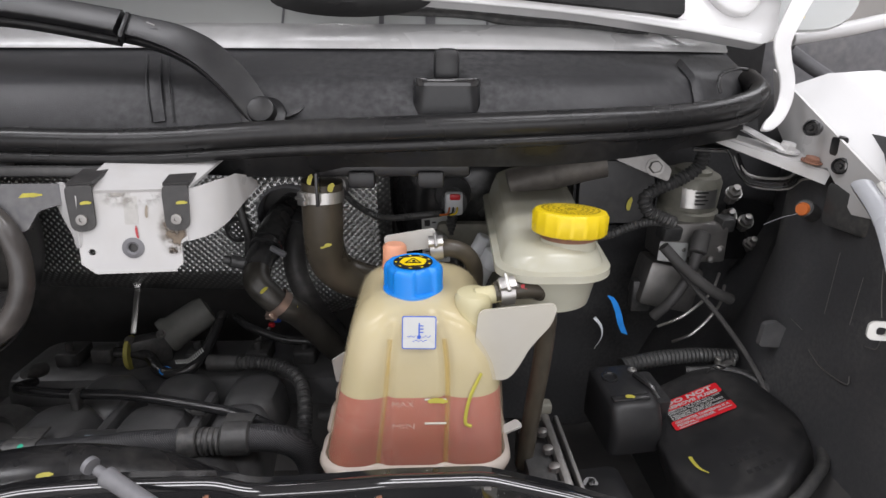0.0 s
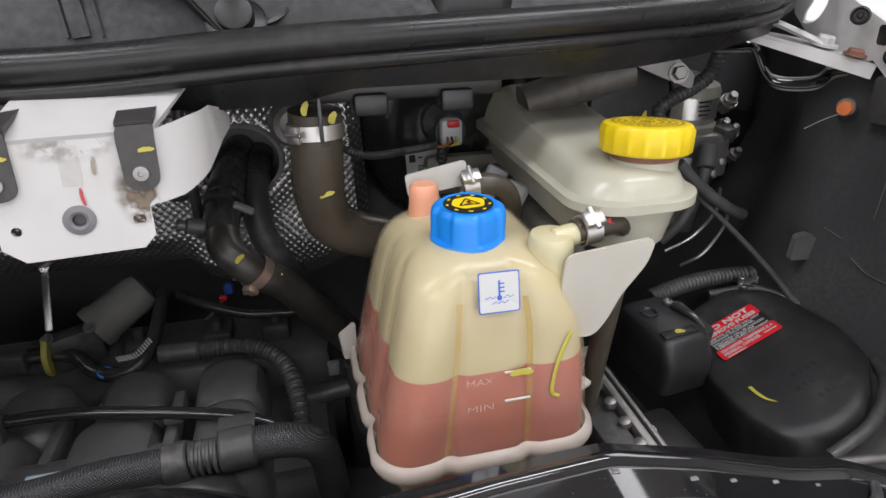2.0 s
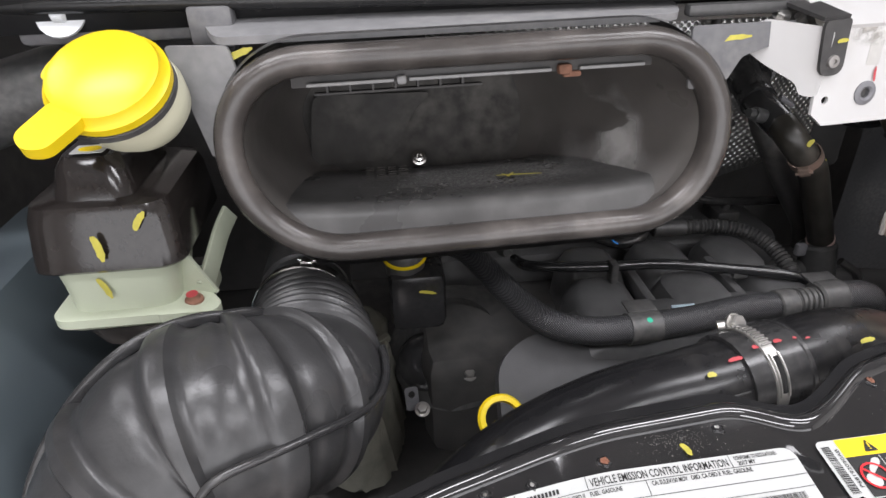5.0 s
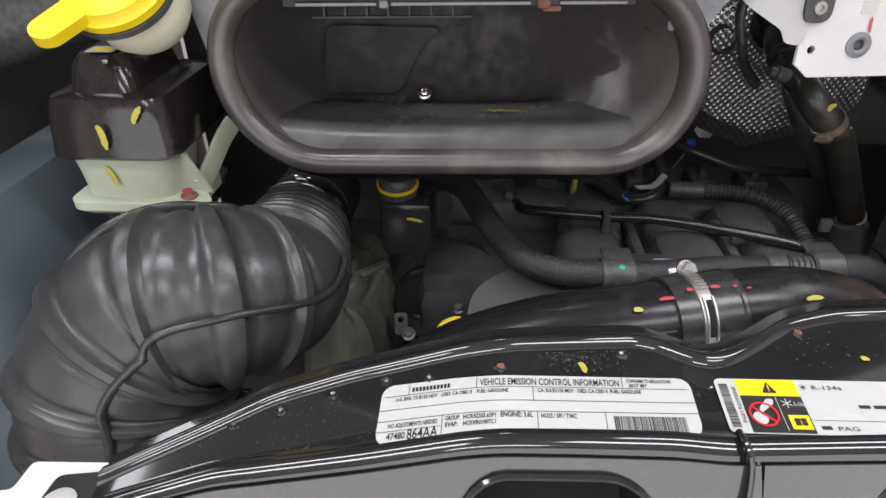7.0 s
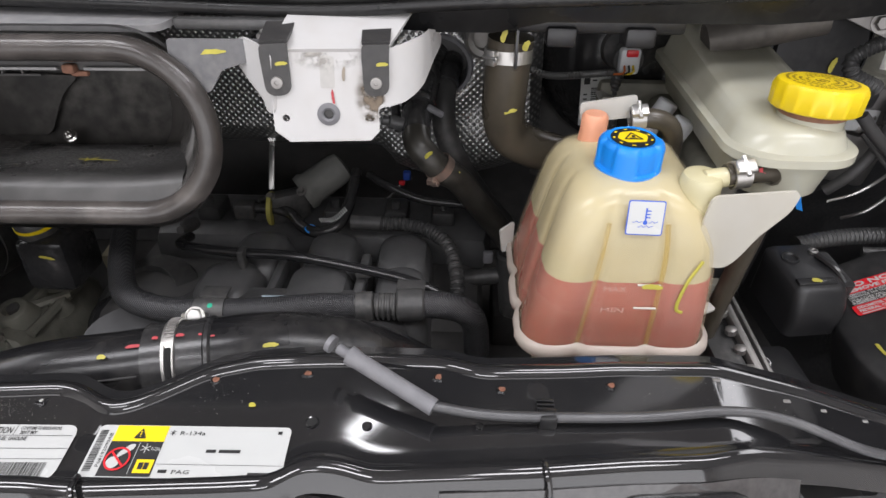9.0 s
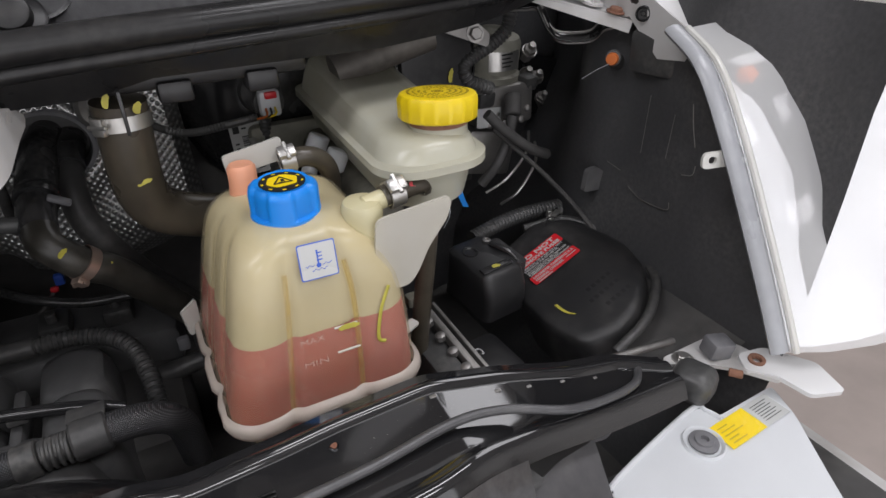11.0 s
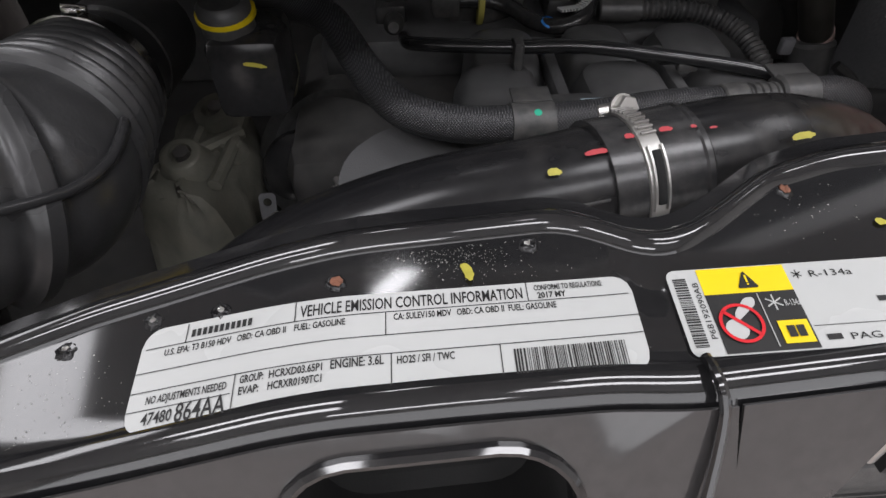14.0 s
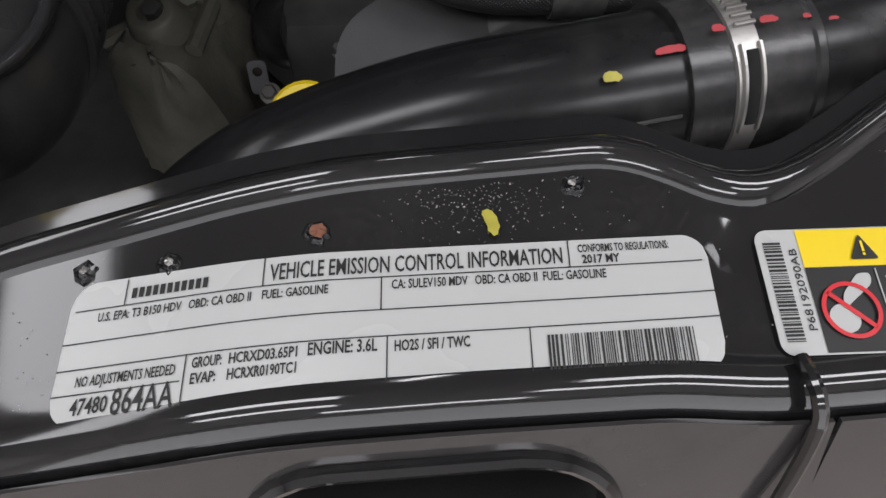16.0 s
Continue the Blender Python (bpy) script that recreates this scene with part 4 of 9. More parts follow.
def windscreen_and_bonnet():
    e = thing("windscreen", (-0.3, 0.85, 1.5), "grey tinted windscreen with a painted pale reflection, rising behind the cowl", "windscreen")
    m = frame_at((-0.3, 0.806, 1.506), (1, 0, 0), (0, 0.62, 0.78))
    # glass colour is raised to pale grey to carry its reflection
    part("glass", sheet(rounded(0, 0.40, 0.85, 0.40, 0.08), [], 0.005, m), translucent("windscreen_painted_reflection", (0.64, 0.66, 0.67), 0.28, rough=0.06, tint=(0.84, 0.87, 0.87), mottle=0.04), e)
    part("edge_rubber", tube([(-1.14, 0.808, 1.503), (-0.3, 0.804, 1.505), (0.40, 0.828, 1.505)], 0.003, 30, 8), RUBBER, e)
    # grey bars painted for upright strips mirrored in the glass
    for x, w in ((-0.19, 0.003), (-0.07, 0.006), (-0.01, 0.012), (0.06, 0.003)):
        part("reflected_band", bars([(x - w / 2 + 0.3, 0.0, x + w / 2 + 0.3, 0.12)], m @ Matrix.Translation((0, 0, 0.006))), GREY_PL, e)
    part("wiper_blade", tube([(-0.10, 0.80, 1.527), (0.03, 0.80, 1.523), (0.12, 0.80, 1.514), (0.26, 0.80, 1.508)], lambda f, s: 0.0045 + 0.002 * (f > 0.45), 40, 8), PLASTIC, e)
    h = thing("bonnet", (-0.3, 0.75, 1.53), "open white bonnet with a black pad on its underside", "bonnet")
    m = frame_at((-0.3, 0.755, 1.512), (1, 0, 0), (0, 0.30, 1.0))
    part("skin", sheet(soften([(-0.95, 0.040), (0.0, 0.034), (0.303, 0.016), (0.446, 0.004), (0.583, -0.015), (0.668, -0.030), (0.684, -0.02), (0.76, 0.5), (0.70, 0.95), (-0.95, 0.95)], 0.012), [], 0.02, m), WHITE, h)
    part("pad", sheet(soften([(-0.93, 0.030), (0.0, 0.034), (0.303, 0.024), (0.572, -0.002), (0.574, 0.16), (0.50, 0.85), (-0.90, 0.85)], 0.006), [], 0.012, m @ Matrix.Translation((0, 0, 0.022))), PAD_SHADE, h, "black foam pad")
    part("pad_bulge", lathe((-0.10, 0.742, 1.535), (0, -1, 0.2), [(0.09, 0), (0.07, 0.012), (0.04, 0.018), (0, 0.018)], 30, (1, 0.22)), PAD_SHADE, h)
    part("edge_fold", strap_along([m @ Vector(q) for q in ((0.20, 0.026, 0.024), (0.303, 0.020, 0.024), (0.446, 0.008, 0.024), (0.583, -0.011, 0.024), (0.662, -0.025, 0.024))], 0.012, 0.006, (0, -1, 0.3), 50), WHITE, h)
    part("stiffener", strap_along([m @ Vector(q) for q in ((0.58, 0.10, 0.024), (0.61, 0.030, 0.024), (0.645, 0.012, 0.024), (0.668, 0.06, 0.024))], 0.02, 0.014, (0, -1, 0.3), 40), WHITE, h)
    part("inner_frame", tube([(0.30, 0.735, 1.60), (0.37, 0.733, 1.56), (0.42, 0.735, 1.575), (0.45, 0.74, 1.64)], 0.016, 20, 10), WHITE, h)
    part("hinge_arm", strap_along([(0.425, 0.726, 1.575), (0.404, 0.720, 1.542), (0.386, 0.708, 1.514), (0.377, 0.703, 1.492), (0.380, 0.700, 1.472), (0.387, 0.699, 1.452), (0.387, 0.696, 1.432), (0.379, 0.690, 1.414), (0.366, 0.684, 1.403), (0.357, 0.680, 1.399)], lambda f: 0.023 - 0.010 * f - 0.010 * max(0.0, (f - 0.93) / 0.07) ** 2, 0.005, (-0.15, -0.9, 0.35), 50), WHITE, h, "white curved hinge arm")
    for q, a in (((0.398, 0.7115, 1.519), 8), ((0.4035, 0.7155, 1.545), -15)):
        part("paint_mark", box(q, (0.008, 0.002, 0.003), 0.0006, pose(0, 0, 0, 0, a)), LABEL_Y, h)


def wing_east():
    """White front wing, its inner rail, rubber stops and hinge bracket."""
    e = thing("front_wing", (0.55, 0.62, 1.2), "white painted front wing above the headlamp", "wing")
    rings = []
    for k in range(15):
        f = k / 14
        y = 0.755 - 0.205 * f
        z = 1.442 - 0.092 * f ** 1.05
        x = 0.417 + 0.010 * f
        rings.append([(x, y, z - 0.030), (x + 0.001, y, z - 0.004), (x + 0.006, y, z), (x + 0.05, y - 0.004, z + 0.016), (x + 0.11, y - 0.008, z + 0.020), (x + 0.19, y - 0.015, z + 0.0), (x + 0.26, y - 0.02, z - 0.06), (x + 0.29, y - 0.03, z - 0.18), (x + 0.30, y - 0.03, z - 0.4)])
    part("skin", loft(rings, cap=False, closed=False), WHITE, e, angle=60)
    part("inner_rail", sheet([(0, 0), (0.23, -0.11), (0.23, -0.135), (0.18, -0.14), (0.13, -0.10), (0.08, -0.115), (0.02, -0.06)], [], 0.003, frame_at((0.418, 0.78, 1.462), (0.03, -1, 0), (0, 0, 1))), WHITE_DIRTY, e)
    b = thing("hinge_bracket", (0.40, 0.68, 1.36), "dirty white hinge bracket with a rusty bolt beside the wing", "hinge bracket")
    m = frame_at((0.325, 0.735, 1.388), (0.10, -0.085, -0.033), (0.6, 0.7, 0.1))
    part("plate", join(sheet([(0, 0), (0.135, -0.004), (0.135, 0.030), (0.10, 0.045), (0, 0.012)], [], 0.003, m), sheet([(0, 0), (0.135, 0), (0.135, -0.012), (0, -0.006)], [], 0.003, m @ pose(0, -0.002, 0, 80))), WHITE_DIRTY, b)
    part("arm", tube([(0.345, 0.735, 1.40), (0.36, 0.72, 1.395), (0.375, 0.70, 1.385), (0.395, 0.69, 1.375)], 0.009, 14, 8, squash=0.4), WHITE_DIRTY, b)
    bolt((0.409, 0.663, 1.366), (0.1, -0.2, 1), 0.008, 0.006, 0.011, RUST, parent=b)
    bolt((0.395, 0.69, 1.374), (0.1, -0.2, 1), 0.009, 0.010, 0.014, WHITE_DIRTY, parent=b)
    for p in ((0.405, 0.662, 1.403), (0.424, 0.632, 1.367)):
        solo("rubber_stop", lathe(p, (-0.75, -0.6, 0.1), [(0, 0), (0.0085, 0), (0.0088, 0.010), (0.007, 0.012), (0.006, 0.009), (0.003, 0.009), (0.002, 0.012), (0, 0.012)], 20), LATCH, "round black rubber bump stop on the wing rail", "rubber stop", group="wing bump stops")
    solo("clip_block", box((0.424, 0.645, 1.386), (0.012, 0.016, 0.022), 0.004), LATCH, "black plastic clip on the wing rail", "clip")
    # grey pillar trim with its white bead behind the wing
    t = thing("pillar_trim", (0.62, 0.95, 1.45), "grey pillar trim with a white rounded edge behind the wing", "trim")
    mt = frame_at((0, 0.965, 0), (1, 0, 0), (0, 0.05, 1))
    part("panel", sheet(soften([(0.52, 1.36), (0.515, 1.47), (0.54, 1.500), (0.60, 1.512), (0.80, 1.535), (0.80, 1.30)], 0.012), [], 0.006, mt), GREY_PL, t)
    part("bead", tube([(0.535, 0.955, 1.503), (0.575, 0.952, 1.510), (0.62, 0.95, 1.518), (0.68, 0.95, 1.530), (0.80, 0.95, 1.545)], 0.011, 40, 12), WHITE, t, "white bead")
    part("stay", tube([(0.52, 0.93, 1.485), (0.55, 0.925, 1.465), (0.60, 0.92, 1.435)], 0.010, 16, 10), GREY_PL, t)
    # black pressed bracket below the hinge
    pb = thing("pressed_bracket", (0.385, 0.72, 1.33), "black pressed steel strip bracket with raised edges", "bracket")
    run = [(0.318, 0.762, 1.371), (0.344, 0.758, 1.370), (0.360, 0.748, 1.368), (0.372, 0.738, 1.342), (0.384, 0.728, 1.331), (0.414, 0.710, 1.332), (0.425, 0.695, 1.347), (0.452, 0.668, 1.350)]
    part("web", strap_along(run, 0.015, 0.003, (0.1, -0.55, 0.82), 60), GLOSS, pb)
    for d in (-0.0068, 0.0068):
        part("raised_edge", tube([Vector(q) + Vector((0.0, 0.5 * d, 0.85 * d)) for q in run], 0.0016, 60, 8), STEEL_D, pb)


def liner():
    """Black wheel-arch liner that closes the battery's corner."""
    rings = []
    for k in range(21):
        y = 0.36 + 0.62 * k / 20
        bulge = 0.012 * math.sin(k * 0.9) + 0.55 * max(0.0, y - 0.70)
        rings.append([(0.44 + bulge, y, 1.40), (0.425 + bulge, y, 1.32), (0.422 + max(0.0, bulge), y, 1.24), (0.415 + max(0.0, bulge - 0.012) * 0.8, y, 1.15), (0.405 + max(0.0, bulge - 0.012) * 0.5, y, 1.08), (0.385, y, 1.02), (0.36, y, 0.96), (0.34, y, 0.82)])
    o = solo("wheel_arch_liner", loft(rings, cap=False, closed=False), LINER, "black felt wheel-arch liner with scratches", "liner", "structure")
    rings = [[(0.08 + 0.56 * k / 16, 0.965 + 0.012 * math.sin(k), z) for z in (1.42, 1.3, 1.15, 1.0, 0.84)] for k in range(17)]
    solo("bulkhead_corner", loft(rings, cap=False, closed=False), LINER, "black bulkhead corner behind the pump", "bulkhead", "structure")
    # lower ledge beside the battery
    solo("liner_ledge", loft([[(0.30 + 0.12 * f, y, 1.03 + 0.05 * f * f - 0.02 * abs(y - 0.5)) for f in (0, 0.3, 0.6, 0.85, 1)] for y in (0.40, 0.46, 0.52, 0.58)], cap=False, closed=False), DARK, "black sloping plastic ledge beside the fuse box", "ledge", "structure")
    for w, line in ((0.0007, [(0.611, 1.163), (0.60, 1.158), (0.587, 1.154), (0.565, 1.154), (0.544, 1.157), (0.5435, 1.167)]), (0.0003, [(0.594, 1.283), (0.596, 1.247), (0.598, 1.212)]), (0.0003, [(0.555, 1.270), (0.557, 1.244), (0.559, 1.217)]),
                    (0.0004, [(0.653, 1.183), (0.64, 1.181), (0.628, 1.179)]), (0.0006, [(0.533, 1.206), (0.521, 1.209), (0.517, 1.213), (0.516, 1.222)]), (0.0005, [(0.533, 1.287), (0.528, 1.264), (0.521, 1.242)])):
        solo("scratch", tube([(0.413, y, z) for y, z in line], w, 24, 6), STEEL_D, "pale scratch in the black liner", "scratch", group="liner scratches")
    LINER_GREY = mat("dull_liner_grey", (0.10, 0.10, 0.102), 0.55, dust=0.2, scale=60)
    solo("liner_bracket", loft([[(x, y, z) for x, z in soften([(0.388, 1.140), (0.418, 1.138), (0.424, 1.160), (0.408, 1.172), (0.392, 1.170)], 0.005)] for y in (0.672, 0.664)]), LINER_GREY, "grey bracket between the liner and a cable", "bracket")
    e = thing("orange_plug", (0.415, 0.66, 1.313), "orange capped sensor plug on the liner", "plug")
    part("cap", lathe((0.412, 0.660, 1.313), (-0.8, -0.5, 0.1), [(0, 0), (0.0075, 0), (0.008, 0.009), (0.0065, 0.012), (0, 0.0125)], 18), ORANGE, e)
    part("stem", rod((0.428, 0.672, 1.305), (0.405, 0.655, 1.316), 0.010), RUBBER, e)
    part("wire", tube([(0.398, 0.652, 1.310), (0.380, 0.655, 1.304), (0.368, 0.664, 1.294)], 0.0005, 10, 6), GREY_PL, e)
    solo("rail_pocket", box((0.435, 0.61, 1.325), (0.03, 0.07, 0.05), 0.008, pose(0, 0, 0, 0, 0, 8)), PLASTIC, "black plastic pocket under the wing rail", "pocket")


def headlamp():
    e = thing("headlamp", (0.44, 0.42, 1.2), "clear headlamp with silver edge and amber corner", "headlamp")
    edge = [(0.395, 0.560, 1.362), (0.385, 0.505, 1.335), (0.378, 0.455, 1.275), (0.372, 0.405, 1.20), (0.368, 0.365, 1.135), (0.366, 0.345, 1.10)]
    part("housing_edge", tube(edge, 0.0105, 40, 10, squash=0.6), mat("silver_grey_plastic", (0.34, 0.35, 0.37), 0.3, var=0.15, scale=60, dust=0.3), e, "silver-grey housing edge")
    part("edge_line", tube([Vector(p) + Vector((0.010, -0.010, 0.002)) for p in edge], 0.0035, 40, 8), FIN, e)
    path, _ = curve_points(edge, 16)
    rings = []
    for p in path:
        rings.append([p + Vector((0.006, -0.004, 0)), p + Vector((0.03, -0.028, 0.008)), p + Vector((0.07, -0.045, 0.012)), p + Vector((0.13, -0.055, 0.012)), p + Vector((0.21, -0.05, 0.004)), p + Vector((0.32, -0.03, -0.03)), p + Vector((0.44, 0.0, -0.10))])
    part("reflector", loft([[q + Vector((0.012, 0.02, -0.012)) for q in r] for r in rings], cap=False, closed=False), mat("silvered_reflector", (0.85, 0.85, 0.86), 0.35, 0.35, var=0.2, scale=14, bump=0.0), e)
    lens = part("lens", loft(rings, cap=False, closed=False), translucent("clear_lamp_lens", (0.82, 0.83, 0.85), 0.5, rough=0.06, tint=(0.97, 0.98, 1.0), mottle=0.03), e, "clear plastic lens")
    lens.visible_shadow = False
    for k, (x, y, z) in enumerate(((0.405, 0.48, 1.325), (0.425, 0.48, 1.325))):
        part("amber_bulb", lathe((x + 0.02, y + 0.01, z), (0, -1, 0.3), [(0, 0), (0.009, 0), (0.009, 0.012), (0, 0.018)], 14), mat("amber_lens", (0.75, 0.16, 0.02), 0.2, bump=0), e)
    part("mount_tab", sheet(soften([(0, 0), (0.034, 0.004), (0.034, 0.020), (0, 0.016)], 0.006), [rounded(0.010, 0.009, 0.004, 0.0035, 0.003)], 0.004, frame_at((0.352, 0.462, 1.250), (0.9, -0.35, -0.05), (0.2, 0.1, 1))), FIN, e)
    # top of the lamp's body: pale plastic deck with a yellow sticker
    d = thing("lamp_deck", (0.25, 0.30, 1.03), "pale grey plastic top of the headlamp body", "headlamp body")
    m = frame_at((0, 0, 1.024), (1, 0, 0.0), (0, 1, 0.04))
    rim = [(-0.09, 0.300), (-0.015, 0.314), (0.022, 0.3215), (0.040, 0.318), (0.050, 0.304), (0.056, 0.284), (0.070, 0.279), (0.108, 0.286), (0.128, 0.292), (0.153, 0.3275), (0.1645, 0.343), (0.285, 0.372), (0.2996, 0.3635), (0.304, 0.350), (0.384, 0.353), (0.370, 0.316), (0.334, 0.258)]
    out = soften(rim + [(0.30, 0.20), (0.27, 0.08), (-0.09, 0.10)], 0.006)
    part("deck", sheet(out, [], 0.006, m), LGREY_PL, d)
    part("deck_rim", tube([m @ Vector((x - 0.0005, y - 0.0035, 0.006)) for x, y in rim[:14]], 0.0026, 120, 8), LGREY_PL, d)
    nz = m.to_3x3() @ Vector((0, 0, 1))
    for sx, sy in ((0.265, 0.3335), (-0.033, 0.287)):
        q = m @ Vector((sx, sy, 0.006))
        part("screw_cup", lathe(q, nz, [(0.020, 0), (0.0185, 0.003), (0.016, 0.001), (0.0145, -0.004), (0, -0.004)], 28), LGREY_PL, d)
        part("screw", lathe(q, nz, [(0, 0.001), (0.0135, 0.001), (0.0135, 0.003), (0.009, 0.004), (0.0085, 0.006), (0.004, 0.0065), (0.003, 0.003), (0, 0.003)], 22), GREY_PL, d)
    ms = m @ pose(0.2825, 0.3145, 0.0075, 0, 0, 4)
    part("sticker", bars([(0, 0, 0.050, 0.0285)], ms), LABEL_Y, d, "yellow sticker")
    part("sticker", bars([(0.0504, 0, 0.086, 0.0285)], ms), LABEL, d, "white sticker")
    part("print_bar", bars([(0.056, 0.023 - 0.003 * k, 0.080 - 0.004 * (k % 2), 0.0238 - 0.003 * k) for k in range(7)], ms @ Matrix.Translation((0, 0, 0.0003))), BPAINT, d)
    part("faint_print", bars([(0.006, 0.022 - 0.0045 * k, 0.020 + 0.006 * (k % 3), 0.0232 - 0.0045 * k) for k in range(5)], ms @ Matrix.Translation((0, 0, 0.0003))), mat("ochre_print", (0.55, 0.38, 0.02), 0.5), d)
    louvre = [(0.150, 0.268), (0.1728, 0.2658), (0.2028, 0.2568), (0.24, 0.240), (0.2728, 0.2239)]
    part("louvre", tube([m @ Vector((x, y, 0.007)) for x, y in louvre], 0.0035, 30, 8, squash=0.5), GREY_PL, d)
    part("louvre", tube([m @ Vector((x - 0.003, y - 0.008, 0.007)) for x, y in louvre], 0.004, 30, 8, squash=0.5), LGREY_PL, d)
    for k in range(4):
        part("louvre_tooth", box(m @ Vector((0.178 + 0.022 * k, 0.257 - 0.0085 * k, 0.008)), (0.009, 0.006, 0.003), 0.001, pose(0, 0, 0, 0, 0, -22)), LGREY_PL, d)
    LAMP_STEEL = mat("painted_bracket_steel", (0.075, 0.073, 0.076), 0.35, dust=0.2, scale=90)
    # black adjuster bracket on the front panel's end
    b = thing("lamp_bracket", (0.10, 0.32, 1.04), "black steel lamp bracket with an adjuster screw", "bracket")
    mm = frame_at((0.056, 0.358, 1.092), (1, 0.12, -0.12), (-0.1, 0.85, 0.55))
    part("plate", sheet(soften([(0.030, -0.016), (0.060, -0.010), (0.102, -0.008), (0.094, -0.034), (0.088, -0.056), (0.068, -0.083), (0.050, -0.089), (0.010, -0.083), (0.002, -0.060), (0.006, -0.030)], 0.004), [circle(0.037, -0.050, 0.010)], 0.003, mm), LAMP_STEEL, b)
    part("flange", sheet(soften([(0.094, -0.008), (0.112, -0.012), (0.22, 0.012), (0.20, 0.032)], 0.004), [], 0.003, mm @ pose(0, 0, 0.001, 6)), LAMP_STEEL, b)
    part("pad", sheet(soften([(0.0, -0.001), (0.020, 0.003), (0.034, -0.017), (0.006, -0.024)], 0.003), [], 0.006, mm @ Matrix.Translation((0, 0, 0.003))), PLASTIC, b, "black rubber pad")
    q = mm @ Vector((0.037, -0.050, 0.0))
    nrm = mm.to_3x3() @ Vector((0, 0, 1))
    part("adjuster_nut", hexhead(q, nrm, 0.009, 0.012, 0.012), STEEL_D, b, angle=30)
    ax = mm.to_3x3() @ Vector((0.94, -0.33, 0.10))
    part("adjuster_knob", join(lathe(q + nrm * 0.008 - ax * 0.004, ax, [(0, 0), (0.010, 0), (0.0115, 0.006), (0.0105, 0.018), (0.0085, 0.034), (0, 0.034)], 8), lathe(q + nrm * 0.008 + ax * 0.028, ax, [(0, 0), (0.0095, 0), (0.0100, 0.005), (0.0085, 0.011), (0.004, 0.011), (0.003, 0.006), (0, 0.006)], 18)), LAMP_STEEL, b, angle=30)
    # white corner pieces by the lamp
    w = thing("lamp_mount", (0.33, 0.40, 1.06), "white painted lamp mount with rubber block and rusty bolt", "lamp mount")
    part("plate", sheet(soften([(0.296, 0.412), (0.300, 0.422), (0.372, 0.424), (0.385, 0.395), (0.392, 0.345), (0.372, 0.340), (0.352, 0.372), (0.325, 0.398)], 0.004), [], 0.004, Matrix.Translation((0, 0, 1.062))), WHITE_DIRTY, w)
    part("block", box((0.305, 0.385, 1.060), (0.040, 0.042, 0.036), 0.013, pose(0, 0, 0, 0, 0, 20), 4), PLASTIC, w, "black rubber block")
    part("cube", box((0.350, 0.398, 1.077), (0.026, 0.022, 0.020), 0.003, pose(0, 0, 0, 5, 8, -12)), GREY_PL, w)
    bolt((0.316, 0.410, 1.066), (0, 0, 1), 0.007, 0.006, 0.011, STEEL, parent=w)
    part("stud", rod((0.338, 0.372, 1.068), (0.346, 0.362, 1.068), 0.0042), RUST, w)
    m3 = frame_at((0.365, 0.385, 1.066), (1, -0.55, -0.02), (0.45, 0.9, 0.1))
    part("lug", sheet(soften([(0, 0), (0.030, 0.010), (0.075, -0.012), (0.085, -0.050), (0.050, -0.055), (0.028, -0.030), (0.0, -0.022)], 0.006), [circle(0.016, -0.009, 0.006)], 0.005, m3), WHITE, w)
    part("grommet", lathe(m3 @ Vector((0.016, -0.009, 0.003)), m3.to_3x3() @ Vector((0, 0, 1)), [(0.0085, 0), (0.0085, 0.004), (0.005, 0.004), (0.004, 0)], 18), RUST, w)


def wing_west():
    e = thing("front_wing", (-0.88, 0.28, 1.07), "white painted wing corner with a rusty bolt", "wing")
    m = frame_at((-0.93, 0.215, 1.070), (1, 0.12, 0.05), (-0.12, 1, 0.10))
    part("corner", sheet(soften([(0, 0), (0.13, 0), (0.15, 0.075), (0.06, 0.085), (0.055, 0.065), (-0.25, 0.065), (-0.25, 0)], 0.004), [circle(-0.02, 0.045, 0.006)], 0.003, m), WHITE, e)
    part("pad", sheet(soften([(0.072, 0.02), (0.128, 0.02), (0.140, 0.070), (0.085, 0.070)], 0.005), [], 0.004, m @ Matrix.Translation((0, 0, 0.003))), PLASTIC_S, e)
    q = m @ Vector((0.095, 0.048, 0.007))
    part("bolt", lathe(q, (0, 0, 1), [(0, 0), (0.011, 0), (0.011, 0.003), (0.007, 0.005), (0, 0.005)], 18), WHITE_DIRTY, e)
    w = thing("washer_tank", (-1.05, 0.55, 0.95), "large translucent bluish washer fluid tank in the wing", "washer tank")
    part("body", loft([[(x, y, z) for x, y in rounded(-1.06 + dx, 0.58, hx, 0.17, 0.06)] for z, hx, dx in ((0.86, 0.07, 0), (0.95, 0.085, 0), (1.04, 0.085, 0.0), (1.10, 0.07, 0.01), (1.15, 0.045, 0.02), (1.18, 0.03, 0.02))]), mat("bluish_tank_plastic", (0.080, 0.100, 0.112), 0.5, var=0.15, scale=8), w)
    part("liner_flap", loft([[(-1.13, 0.40, z), (-1.09, 0.45, z), (-1.075, 0.52, z), (-1.08, 0.60, z)] for z in (1.36, 1.28, 1.2, 1.12, 1.07)], cap=False, closed=False), LINER, w, "black felt flap")
    solo("filler_pipe", tube([(-1.15, 0.66, 1.26), (-1.03, 0.68, 1.30), (-0.9, 0.70, 1.33)], 0.035, 20, 18), PLASTIC, "fat dark grey filler pipe behind the wing", "pipe")


cowl()
cowl_seal()
wiper()
washer_box()
windscreen_and_bonnet()
wing_east()
liner()
headlamp()
wing_west()


